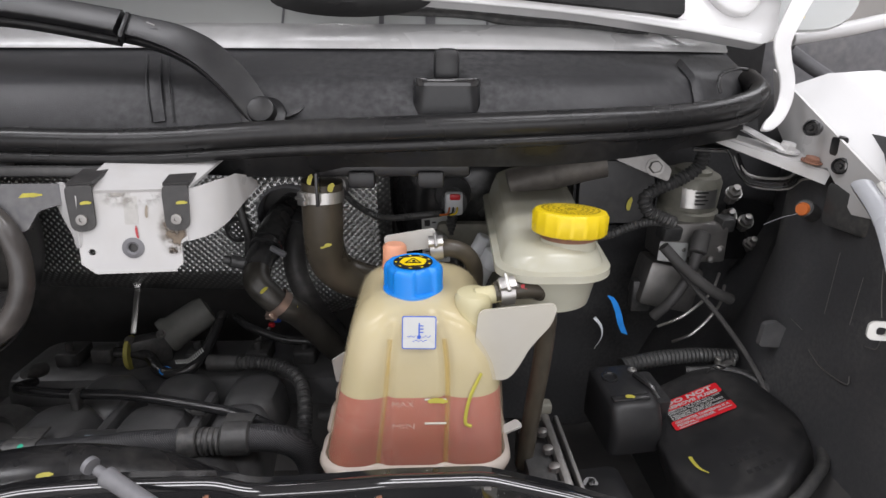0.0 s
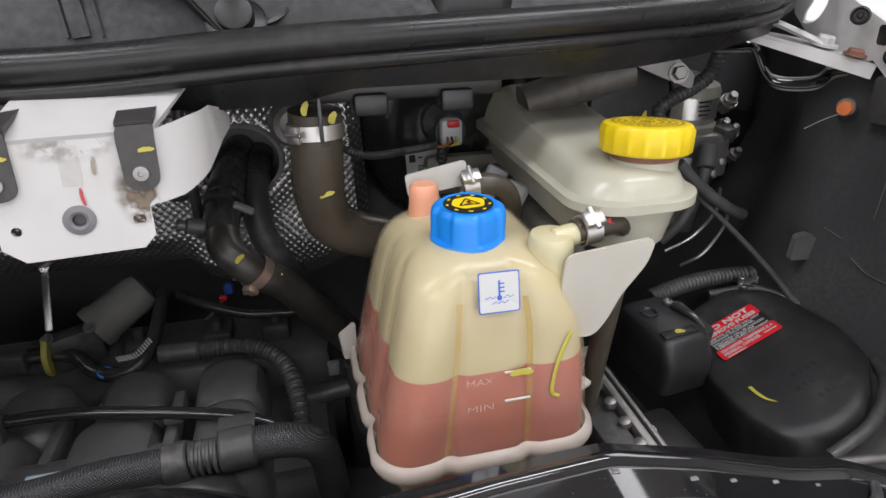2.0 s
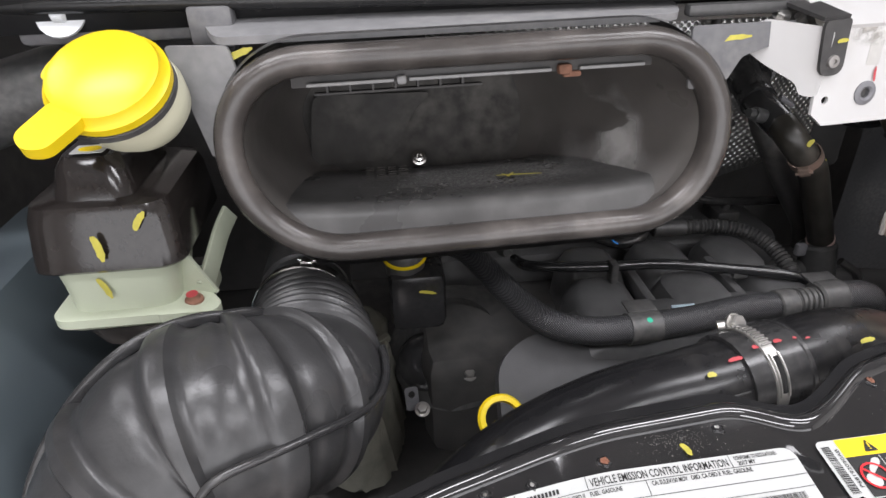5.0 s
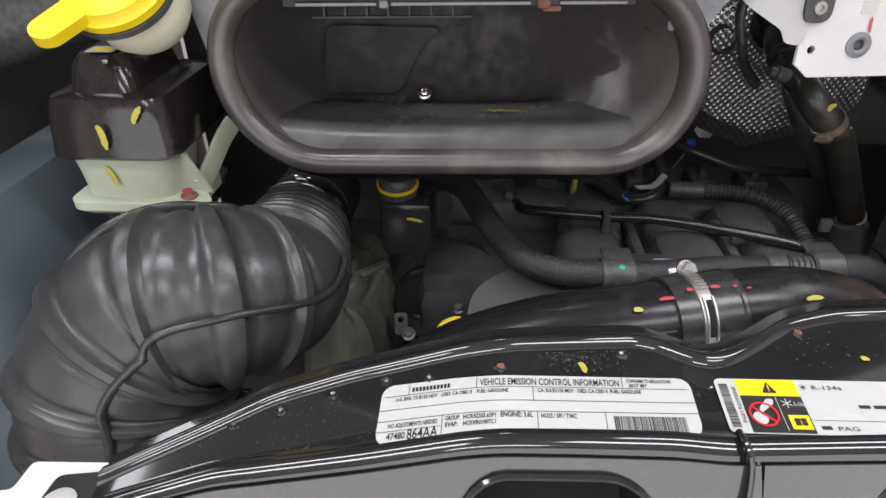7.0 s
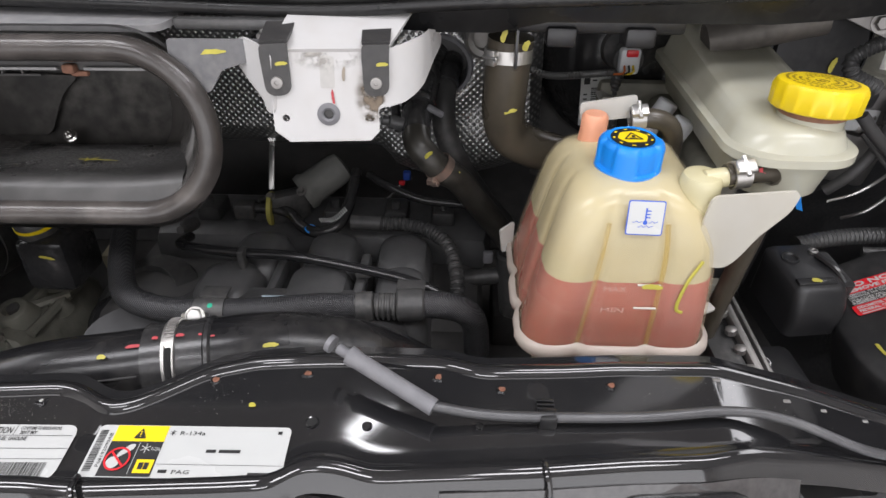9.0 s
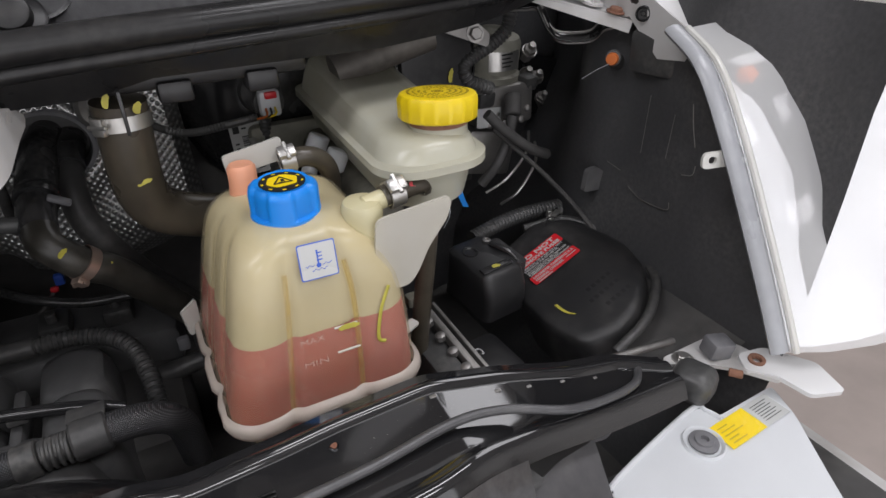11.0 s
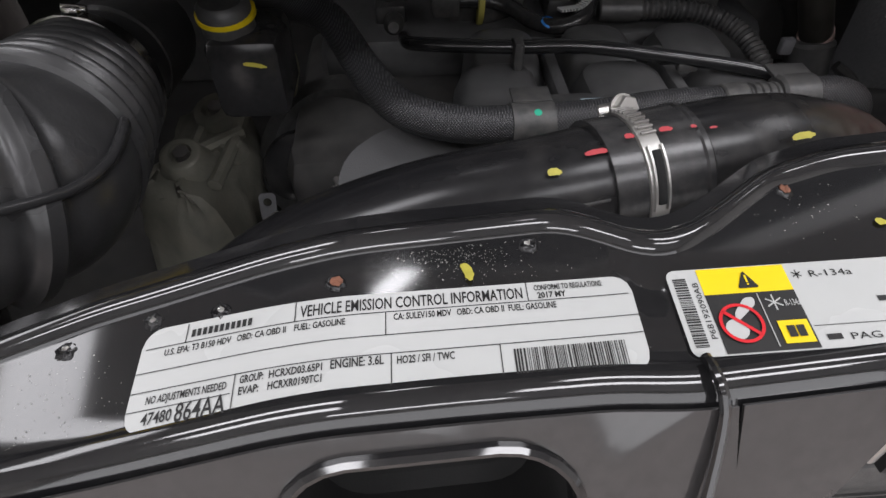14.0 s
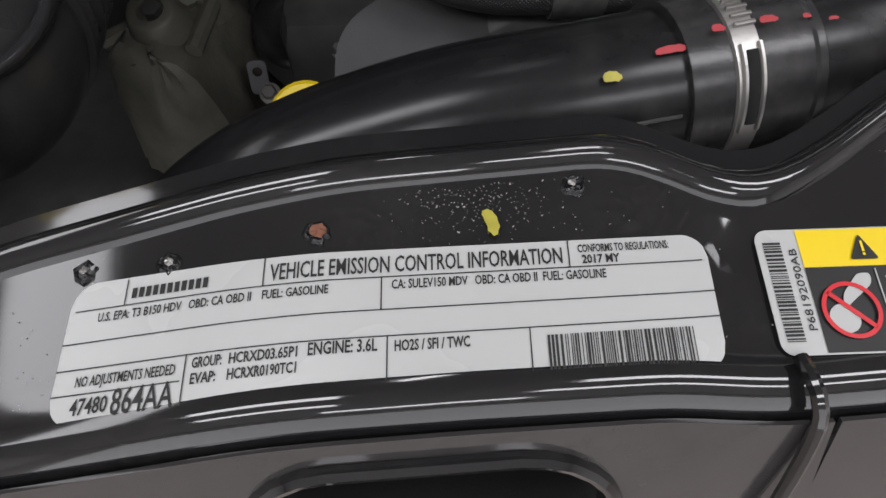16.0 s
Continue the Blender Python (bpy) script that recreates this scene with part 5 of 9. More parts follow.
# ---- coolant side: tank, brake reservoir, pump, fuse box ----
FLANGE = translucent("pale_weld_plastic", (0.66, 0.60, 0.56), 0.35, tint=(1.0, 0.96, 0.94), mottle=0.08, scale=60)
STUB = translucent("yellowed_stub_plastic", (0.70, 0.66, 0.45), 0.25, tint=(1.0, 0.97, 0.85), mottle=0.1, scale=40)
STREAK = translucent("yellow_streak", (0.62, 0.52, 0.24), 0.84, tint=(1.0, 0.95, 0.80), mottle=0.1, scale=60)
WORD = translucent("moulded_milky_word", (0.78, 0.62, 0.55), 0.74, tint=(1, 1, 1), mottle=0.05)
TANK_RINGS = [(1.055, -0.098, 0.045, 0.505, 0.665), (1.085, -0.108, 0.054, 0.495, 0.680), (1.098, -0.114, 0.058, 0.487, 0.686), (1.112, -0.114, 0.058, 0.486, 0.686), (1.15, -0.107, 0.056, 0.487, 0.680), (1.18, -0.101, 0.054, 0.489, 0.674), (1.21, -0.095, 0.050, 0.491, 0.667), (1.235, -0.089, 0.043, 0.495, 0.659),
              (1.247, -0.084, 0.036, 0.500, 0.653), (1.255, -0.078, 0.029, 0.507, 0.647), (1.261, -0.070, 0.020, 0.515, 0.638), (1.2645, -0.060, 0.010, 0.525, 0.626), (1.266, -0.048, -0.002, 0.538, 0.612)]


def tank_ring(z, xl, xr, yf, yb, inset=0.0, out=0.0, n=24):
    """One level outline of the tank, fluted on its front and side."""
    r = min(0.030, (xr - xl) * 0.3, (yb - yf) * 0.3)
    pts = []
    corners = [((xr - r, yb - r), 0), ((xl + r, yb - r), 90), ((xl + r, yf + r), 180), ((xr - r, yf + r), 270)]
    loop = []
    for i, ((cx, cy), a0) in enumerate(corners):
        for k in range(8):
            a = radians(a0 + 90 * k / 7)
            loop.append((cx + r * math.cos(a), cy + r * math.sin(a)))
        (nx, ny), na = corners[(i + 1) % 4]
        a = radians(a0 + 90)
        sx, sy = cx + r * math.cos(a), cy + r * math.sin(a)
        ex, ey = nx + r * math.cos(a), ny + r * math.sin(a)
        for k in range(1, n):
            loop.append((sx + (ex - sx) * k / n, sy + (ey - sy) * k / n))
    cx, cy = (xl + xr) / 2, (yf + yb) / 2
    fade = max(0.0, min(1.0, (1.262 - z) / 0.03)) * max(0.25, min(1.0, (z - 1.06) / 0.04))
    out_pts = []
    for x, y in loop:
        u, v = (x - xl) / (xr - xl), (y - yf) / (yb - yf)
        d = 0.0
        if v < 0.12:
            d += 0.0045 * math.exp(-((u - 0.29) / 0.035) ** 2) + 0.0045 * math.exp(-((u - 0.66) / 0.035) ** 2) - 0.003 * math.exp(-((u - 0.1) / 0.12) ** 2)
        if u < 0.2:
            d += 0.005 * math.exp(-((v - 0.30) / 0.035) ** 2) + 0.0045 * math.exp(-((v - 0.60) / 0.035) ** 2)
        dirv = Vector((x - cx, (y - cy) * (xr - xl) / (yb - yf))).normalized()
        k = -d * fade - inset + out
        out_pts.append((x + dirv.x * k, y + dirv.y * k, z))
    return out_pts


def coolant_tank():
    e = thing("coolant_tank", (-0.03, 0.58, 1.055), "milky yellowed coolant expansion tank half full of pink coolant", "coolant tank")
    part("body", loft([tank_ring(*r) for r in TANK_RINGS]), TANK, e, angle=60)
    inner = [tank_ring(*r, inset=0.0025) for r in TANK_RINGS if 1.06 < r[0] < 1.18]
    lo = tank_ring(1.060, -0.098, 0.045, 0.505, 0.665, inset=0.0025)
    hi = tank_ring(1.180, -0.101, 0.054, 0.489, 0.674, inset=0.0025)
    part("coolant", loft([lo, *inner, hi]), COOLANT, e, "pink coolant up to half", angle=60)
    film = [tank_ring(*r, inset=0.0025) for r in TANK_RINGS if r[0] > 1.185]
    part("inner_wall", loft([hi, *film]), STAIN, e, "yellowed inner wall above the coolant", angle=60)
    fl = (1.105, -0.114, 0.058, 0.4865, 0.686)
    rim = [tank_ring(fl[0] + dz, *fl[1:], out=o) for dz, o in ((-0.007, 0.001), (-0.006, 0.0055), (0.0, 0.0075), (0.006, 0.006), (0.0075, 0.001))]
    part("weld_flange", loft(rim, cap=False), FLANGE, e, "milky weld flange", angle=60)
    # filler neck and blue cap
    c = Vector((-0.030, 0.551, 0))
    ax = (0, -0.05, 1)
    part("neck", lathe((c.x, c.y + 0.002, 1.250), ax, [(0.032, 0), (0.025, 0.010), (0.0235, 0.025), (0, 0.025)], 28), TANK, e)
    shape = lathe((0, 0, 0), (0, 0, 1), [(0.0, 0), (0.0288, 0), (0.0298, 0.0015), (0.0298, 0.004), (0.0290, 0.006), (0.0288, 0.024), (0.0284, 0.0262), (0.0280, 0.0275), (0.0280, 0.044), (0.0270, 0.0475), (0.0240, 0.0503), (0.0215, 0.0508), (0.0200, 0.0500), (0, 0.0500)], 96)
    for v in shape.verts:
        r = math.hypot(v.co.x, v.co.y)
        if v.co.z > 0.027 and r > 0.0235:
            lobe = min(1.0, max(0.0, 0.5 + 1.8 * math.cos(4 * (math.atan2(v.co.y, v.co.x) + 0.35))))
            k = (r - 0.0032 * (1 - lobe)) / r
            v.co.x, v.co.y = v.co.x * k, v.co.y * k
    cap = part("cap", moved(shape, Matrix.Translation((c.x, c.y, 1.2405)) @ pose(0, 0, 0, 3)), BLUE, e, "blue screw cap")
    part("scuff", lathe((c.x + 0.009, c.y - 0.0292, 1.256), (0.3, -1, 0), [(0.0016, 0), (0, 0.0006)], 10), ORANGE, cap)
    top = frame_at((c.x, c.y - 0.0026, 1.2908), (1, 0, 0), (0, 1, 0.05))
    part("symbol_disc", sheet(circle(0, 0, 0.0185, 32), [], 0.0003, top), BPAINT, cap)
    up = top @ Matrix.Translation((0, 0, 0.0005))
    part("symbol_field", sheet(soften([(-0.0135, -0.002), (-0.006, -0.0105), (0.010, -0.0085), (0.0135, 0.004), (0.004, 0.0125), (-0.009, 0.0095)], 0.003), [], 0.0002, up), LABEL_Y, cap)
    up2 = up @ Matrix.Translation((0, 0, 0.0004))
    tri = soften([(-0.0085, -0.005), (0.0085, -0.005), (0.0, 0.0088)], 0.0016)
    inn = soften([(-0.0062, -0.0037), (0.0062, -0.0037), (0.0, 0.0065)], 0.0012)
    part("symbol", join(sheet(tri, [inn], 0.0002, up2), bars([(-0.0035, -0.0028, 0.0035, -0.0018), (-0.0008, -0.001, 0.002, 0.003)], up2)), BPAINT, cap)
    for k in range(9):
        part("print_bar", moved(bars([(-0.0016, 0.0150, 0.0016, 0.0168)], Matrix()), up @ Matrix.Rotation(k * 0.70 + 0.2, 4, "Z")), LABEL_Y, cap)
    # salmon bleed plug, hose stubs and clear fins
    part("bleed_plug", lathe((-0.050, 0.612, 1.262), (0, 0, 1), [(0.014, 0), (0.0125, 0.012), (0.0125, 0.024), (0.010, 0.027), (0, 0.027)], 20), PINK_PL, e, "salmon bleed plug")
    part("outlet_stub", join(lathe((0.026, 0.524, 1.232), (-0.02, -0.06, 1), [(0.0190, 0), (0.0178, 0.010), (0.0172, 0.026), (0.0170, 0.035), (0.0150, 0.0390), (0.009, 0.0405), (0, 0.0405)], 30), rod((0.026, 0.521, 1.266), (0.056, 0.523, 1.270), 0.0085)), STUB, e)
    FIN_T = translucent("milky_clear_fin", (0.66, 0.64, 0.59), 0.38, tint=(0.98, 0.98, 0.96), mottle=0.05, scale=30)
    fin = frame_at((0.022, 0.5005, 1.264), (0.075, 0.002, 0.002), (0, -0.04, 1))
    part("fin", sheet(soften([(0.006, -0.002), (0.072, 0.002), (0.076, -0.003), (0.072, -0.018), (0.052, -0.042), (0.042, -0.062), (0.032, -0.074), (0.012, -0.072), (0.0, -0.055)], 0.007), [], 0.0025, fin), FIN_T, e, "clear milky fin")
    fin2 = frame_at((-0.060, 0.632, 1.272), (1, 0.05, 0.12), (0, 0, 1))
    part("fin", sheet(soften([(0, 0), (0.055, 0.0), (0.055, 0.022), (0.0, 0.020)], 0.004), [], 0.0025, fin2), FIN, e)
    part("edge_tab", sheet(soften([(0, 0), (0.014, 0), (0.014, 0.038), (-0.004, 0.030)], 0.003), [], 0.003, frame_at((-0.126, 0.662, 1.10), (0.9, 0.4, 0), (0, 0, 1))), FIN, e)
    part("edge_tab", sheet(soften([(0, 0), (0.024, 0.004), (0.020, 0.014), (0.004, 0.010)], 0.003), [], 0.003, frame_at((0.058, 0.535, 1.108), (1, 0.1, 0.2), (0, 1, 0.4))), FIN, e)
    part("drain_stub", lathe((-0.074, 0.600, 1.030), (0, 0, 1), [(0, 0), (0.015, 0), (0.017, 0.003), (0.017, 0.028), (0.0145, 0.030), (0.0145, 0.04), (0, 0.04)], 22), RESV, e)
    # yellow streaks along the front flutes
    for u in (0.29, 0.66):
        line = []
        for z, xl, xr, yf, yb in TANK_RINGS[2:8]:
            line.append((xl + u * (xr - xl), yf + 0.0040, z))
        part("flute_streak", strap_along(line, 0.0046, 0.0012, (0, -1, 0.2), 40), STREAK, e, "yellow streak down the flute")
    # level marks and the temperature sticker
    fr = frame_at((-0.030, 0.4878, 1.18), (1, 0.02, 0), (0, 0.05, 1))
    for dz in (0.0, -0.024):
        part("level_line", box(fr @ Vector((0.020, dz, -0.0003)), (0.020, 0.002, 0.0014), 0.0004), FIN, e)
    part("level_word", text("MAX", 0.008, fr @ Matrix.Translation((-0.020, -0.006, 0.0014)), 0.020), WORD, e)
    part("level_word", text("MIN", 0.008, fr @ Matrix.Translation((-0.020, -0.028, 0.0014)), 0.020), WORD, e)
    mark((-0.008, 0.4865, 1.180), (1, 0, 0.05), (0, -1, 0.1), 0.018, 0.005, e)
    part("paint_mark", tube([(0.031, 0.4902, 1.205), (0.0225, 0.4885, 1.186), (0.018, 0.4872, 1.168), (0.0175, 0.4865, 1.156), (0.023, 0.4862, 1.153)], lambda f, s: 0.0016, 24, 6, squash=0.4), YPAINT, e)
    st = frame_at((-0.0245, 0.4935, 1.2445), (1, 0.0, -0.02), (0, 0.22, 1)) @ Matrix.Scale(0.95, 4) @ Matrix.Translation((0, 0, 0.0018))
    s = thing("temperature_sticker", tuple(st.translation), "small white sticker with a blue border and thermometer sign", "sticker")
    part("border", sheet(rounded(0, 0, 0.0158, 0.0155, 0.002), [], 0.0004, st), LABEL_B, s)
    part("face", sheet(rounded(0, 0, 0.0148, 0.0145, 0.0015), [], 0.0004, st @ Matrix.Translation((0, 0, 0.0003))), LABEL, s)
    up = st @ Matrix.Translation((0, 0, 0.0009))
    waves = [(x, y + 0.0007 * math.sin(x * 1400) - 0.0003, x + 0.001, y + 0.0007 * math.sin(x * 1400) + 0.0003) for y, xs in ((-0.0035, [-0.011 + 0.001 * k for k in range(8)] + [0.003 + 0.001 * k for k in range(8)]), (-0.0075, [-0.006 + 0.001 * k for k in range(13)])) for x in xs]
    part("thermometer", join(bars([(-0.0007, -0.004, 0.0007, 0.009), (0.0007, 0.006, 0.004, 0.007), (0.0007, 0.003, 0.004, 0.004), (0.0007, 0.0, 0.004, 0.001)] + waves, up), sheet(circle(0, -0.004, 0.002, 14), [], 0.0001, up)), LABEL_B, s)


def clamp(at, axis, r, w=0.010, lug=(0, -1, 0), label="bright steel hose clamp", material=STEEL):
    at, ax = Vector(at), Vector(axis).normalized()
    bms = [lathe(at - ax * w / 2, ax, [(r, 0), (r + 0.0014, 0.0004), (r + 0.0014, w - 0.0004), (r, w)], 28)]
    lg = Vector(lug)
    lg = (lg - ax * lg.dot(ax)).normalized()
    m = frame_at(at + lg * (r + 0.003), ax, lg.cross(ax)).to_3x3().to_4x4()
    bms.append(box(at + lg * (r + 0.0035), (w * 1.15, 0.012, 0.006), 0.0015, m))
    bms.append(rod(at + lg * (r + 0.005) - ax.cross(lg) * 0.009, at + lg * (r + 0.005) + ax.cross(lg) * 0.009, 0.0022, 10))
    return solo("hose_clamp", join(*bms), material, label, "hose clamp", group="hose clamps")


def tank_hoses():
    h = thing("overflow_hose", (0.08, 0.55, 1.2), "black rubber hose from the tank outlet running down", "hose")
    part("hose", tube([(0.044, 0.522, 1.270), (0.066, 0.525, 1.272), (0.086, 0.532, 1.268), (0.099, 0.546, 1.245), (0.100, 0.556, 1.19), (0.094, 0.562, 1.12), (0.088, 0.565, 1.05)], 0.0095, 50, 14), HOSE, h)
    mark((0.071, 0.519, 1.276), (0.6, 0.2, -0.1), (0.1, -0.8, 0.6), 0.008, 0.004, h, RPAINT)
    clamp((0.055, 0.523, 1.2705), (1, 0.1, 0.1), 0.0105, 0.014, lug=(0, -0.6, 0.8))
    g = thing("vent_hose", (0.02, 0.64, 1.26), "thin black vent hose curving from the tank to the engine", "hose")
    part("hose", tube([(-0.012, 0.628, 1.276), (0.008, 0.625, 1.280), (0.026, 0.628, 1.272), (0.036, 0.635, 1.25), (0.036, 0.65, 1.21), (0.03, 0.67, 1.15)], 0.0095, 36, 14), HOSE, g)
    clamp((-0.006, 0.6275, 1.2785), (1, 0, 0.1), 0.0105, 0.014, lug=(0, -0.6, 0.8))


def brake_reservoir():
    e = thing("brake_reservoir", (0.125, 0.68, 1.23), "milky white brake fluid reservoir with a yellow cap", "brake reservoir")
    def ring(z, grow, yb=0.87, f=0.0):
        base = rounded(0, 0, 0.0530 + grow, (yb - 0.515) / 2 + grow, 0.040, 10)
        cy = (yb + 0.515) / 2
        return [(0.103 + x * (1 + 0.5 * max(0.0, y + cy - 0.60)) + 0.05 * (y + cy - 0.56) + (0.008 if y > 0 else 0), cy + y, z + max(0, (y + cy - 0.60)) * f) for x, y in base]
    part("lower_half", loft([ring(z, g) for z, g in ((1.243, -0.020), (1.247, -0.013), (1.268, -0.009), (1.280, -0.006))]), RESV, e)
    part("seam_flange", loft([ring(z, g) for z, g in ((1.279, -0.004), (1.281, 0.002), (1.288, 0.002), (1.290, -0.003))]), RESV, e)
    part("upper_half", loft([ring(z, g, f=f) for z, g, f in ((1.289, -0.004, 0), (1.300, -0.008, 0.03), (1.306, -0.013, 0.07), (1.3085, -0.022, 0.08))]), RESV, e)
    c = (0.118, 0.560)
    part("neck", lathe((*c, 1.285), (0, 0, 1), [(0.032, 0), (0.028, 0.010), (0.0265, 0.018), (0.0265, 0.040), (0, 0.040)], 30), RESV, e)
    part("thread_ring", lathe((*c, 1.312), (0, 0, 1), [(0.027, 0), (0.0275, 0.002), (0.0268, 0.004)], 30), RUST, e)
    prof = [(0, 0), (0.0335, 0), (0.0350, 0.0015), (0.0355, 0.018), (0.0335, 0.0215), (0.030, 0.0225), (0, 0.0225)]
    cap = lathe((0, 0, 0), (0, 0, 1), prof, 72)
    for v in cap.verts:
        r = math.hypot(v.co.x, v.co.y)
        if r > 0.0325 and 0.0005 < v.co.z < 0.019:
            a = math.atan2(v.co.y, v.co.x)
            s = 1 + 0.018 * math.cos(18 * a)
            v.co.x, v.co.y = v.co.x * s, v.co.y * s
    cp = part("cap", moved(cap, Matrix.Translation((*c, 1.316)) @ pose(0, 0, 0, -3, 2)), YELLOW, e, "yellow screw cap with grip ribs")
    m = Matrix.Translation((*c, 1.316)) @ pose(0, 0, 0, -3, 2) @ Matrix.Translation((0, 0, 0.0226))
    rg = [sheet(circle(0, 0, 0.0055, 24), [circle(0, 0, 0.0045, 24)], 0.0002, m), sheet(circle(0, 0, 0.0028, 20), [circle(0, 0, 0.0018, 20)], 0.0002, m)]
    rng = random.Random(8)
    for r0 in (0.0115, 0.0165, 0.0215, 0.0265):
        a = rng.random()
        stop = a + 2 * math.pi * 0.92
        while a < stop:
            da = rng.choice((0.0016, 0.0028, 0.0022)) / r0
            rg.append(moved(bars([(-0.5 * da * r0, -0.0011, 0.5 * da * r0, 0.0011)], Matrix()), m @ Matrix.Rotation(a, 4, "Z") @ Matrix.Translation((0, r0, 0.0002))))
            a += da + 0.0009 / r0 + (0.002 / r0 if rng.random() < 0.2 else 0)
    part("print_bar", join(*rg), mat("dark_yellow_print", (0.25, 0.17, 0.01), 0.5), cp)
    # master cylinder and fittings under the reservoir
    b = thing("master_cylinder", (0.09, 0.75, 1.2), "cast aluminium brake master cylinder below the reservoir", "master cylinder")
    part("barrel", rod((0.085, 0.62, 1.205), (0.085, 0.86, 1.215), 0.022), ALU, b)
    part("flange", box((0.05, 0.845, 1.225), (0.10, 0.02, 0.05), 0.008), ALU, b)
    part("stud", join(rod((0.005, 0.80, 1.232), (0.005, 0.85, 1.232), 0.006), lathe((0.005, 0.81, 1.232), (0, -1, 0), [(0, 0), (0.011, 0), (0.011, 0.008), (0, 0.008)], 6)), STEEL, b)
    for p in ((0.055, 0.69, 1.235), (0.05, 0.74, 1.238)):
        part("grommet", join(rod(p, Vector(p) + Vector((0.01, 0, 0.02)), 0.012), rod(Vector(p) - Vector((0.012, 0.01, 0.02)), p, 0.009)), LGREY_PL, b, "pale grey outlet grommet")


def booster():
    e = thing("brake_booster", (0.06, 0.92, 1.25), "large black round brake booster against the firewall", "brake booster")
    part("shell", lathe((0.07, 0.98, 1.26), (0, -1, 0), [(0, -0.05), (0.12, -0.05), (0.135, 0.0), (0.132, 0.035), (0.122, 0.045), (0.11, 0.075), (0.085, 0.10), (0.05, 0.108), (0, 0.108)], 56), PLASTIC_S, e)
    part("clamp_rim", lathe((0.07, 0.955, 1.26), (0, -1, 0), [(0.134, 0), (0.138, 0.003), (0.138, 0.012), (0.131, 0.014)], 56), GLOSS, e)
    part("check_valve", join(lathe((0.022, 0.845, 1.29), (0, -1, 0.1), [(0, 0), (0.026, 0), (0.024, 0.012), (0.012, 0.020), (0.012, 0.035), (0, 0.035)], 26), rod((0.022, 0.81, 1.287), (0.022, 0.80, 1.287), 0.018)), PLASTIC, e)
    s = thing("sensor_plug", (0.021, 0.79, 1.287), "grey and red sensor connector with short wires", "connector")
    part("shell", box((0.021, 0.795, 1.288), (0.024, 0.016, 0.030), 0.004), LGREY_PL, s)
    part("lock", box((0.022, 0.787, 1.2985), (0.014, 0.006, 0.008), 0.002), LABEL_R, s, "red lock tab")
    for k in range(3):
        part("wire", tube([(0.015 + 0.005 * k, 0.788, 1.284), (0.012 + 0.005 * k, 0.775, 1.279), (0.002, 0.78, 1.276)], 0.0013, 8, 6), (ORANGE, BPAINT, YELLOW)[k], s)
    part("cable", tube([(0.004, 0.785, 1.277), (-0.03, 0.79, 1.272), (-0.075, 0.80, 1.268), (-0.11, 0.82, 1.280), (-0.14, 0.85, 1.30)], ribbed(0.0045, 0.004, 0.0005), 90, 8), PLASTIC, s, "black corrugated cable")
    l = thing("barcode_label", (0.0, 0.855, 1.225), "white barcode label hanging beside the booster", "label")
    m = frame_at((-0.020, 0.842, 1.188), (1, 0.10, 0.02), (0.0, 0.12, 1))
    part("sheet", sheet(rounded(0.020, 0.034, 0.020, 0.034, 0.002), [], 0.0006, m), LABEL, l)
    up = m @ Matrix.Translation((0, 0, 0.0010))
    rng = random.Random(2)
    r = [(0.004, 0.054, 0.012, 0.063), (0.015, 0.058, 0.021, 0.060)]
    for x in (0.014, 0.026):
        y = 0.006
        while y < 0.05:
            w = rng.choice((0.0008, 0.0014, 0.002))
            r.append((x, y, x + 0.009, y + w))
            y += w + rng.choice((0.0008, 0.0014))
    r += [(0.004, 0.01 + 0.006 * k, 0.009, 0.012 + 0.006 * k) for k in range(6)]
    part("print_bar", bars(r, up), BPAINT, l)
    solo("booster_hose", tube([(0.024, 0.83, 1.275), (0.020, 0.84, 1.24), (0.026, 0.85, 1.19), (0.03, 0.86, 1.14)], ribbed(0.007, 0.006, 0.0007), 70, 10), PLASTIC, "black corrugated vacuum hose", "hose")


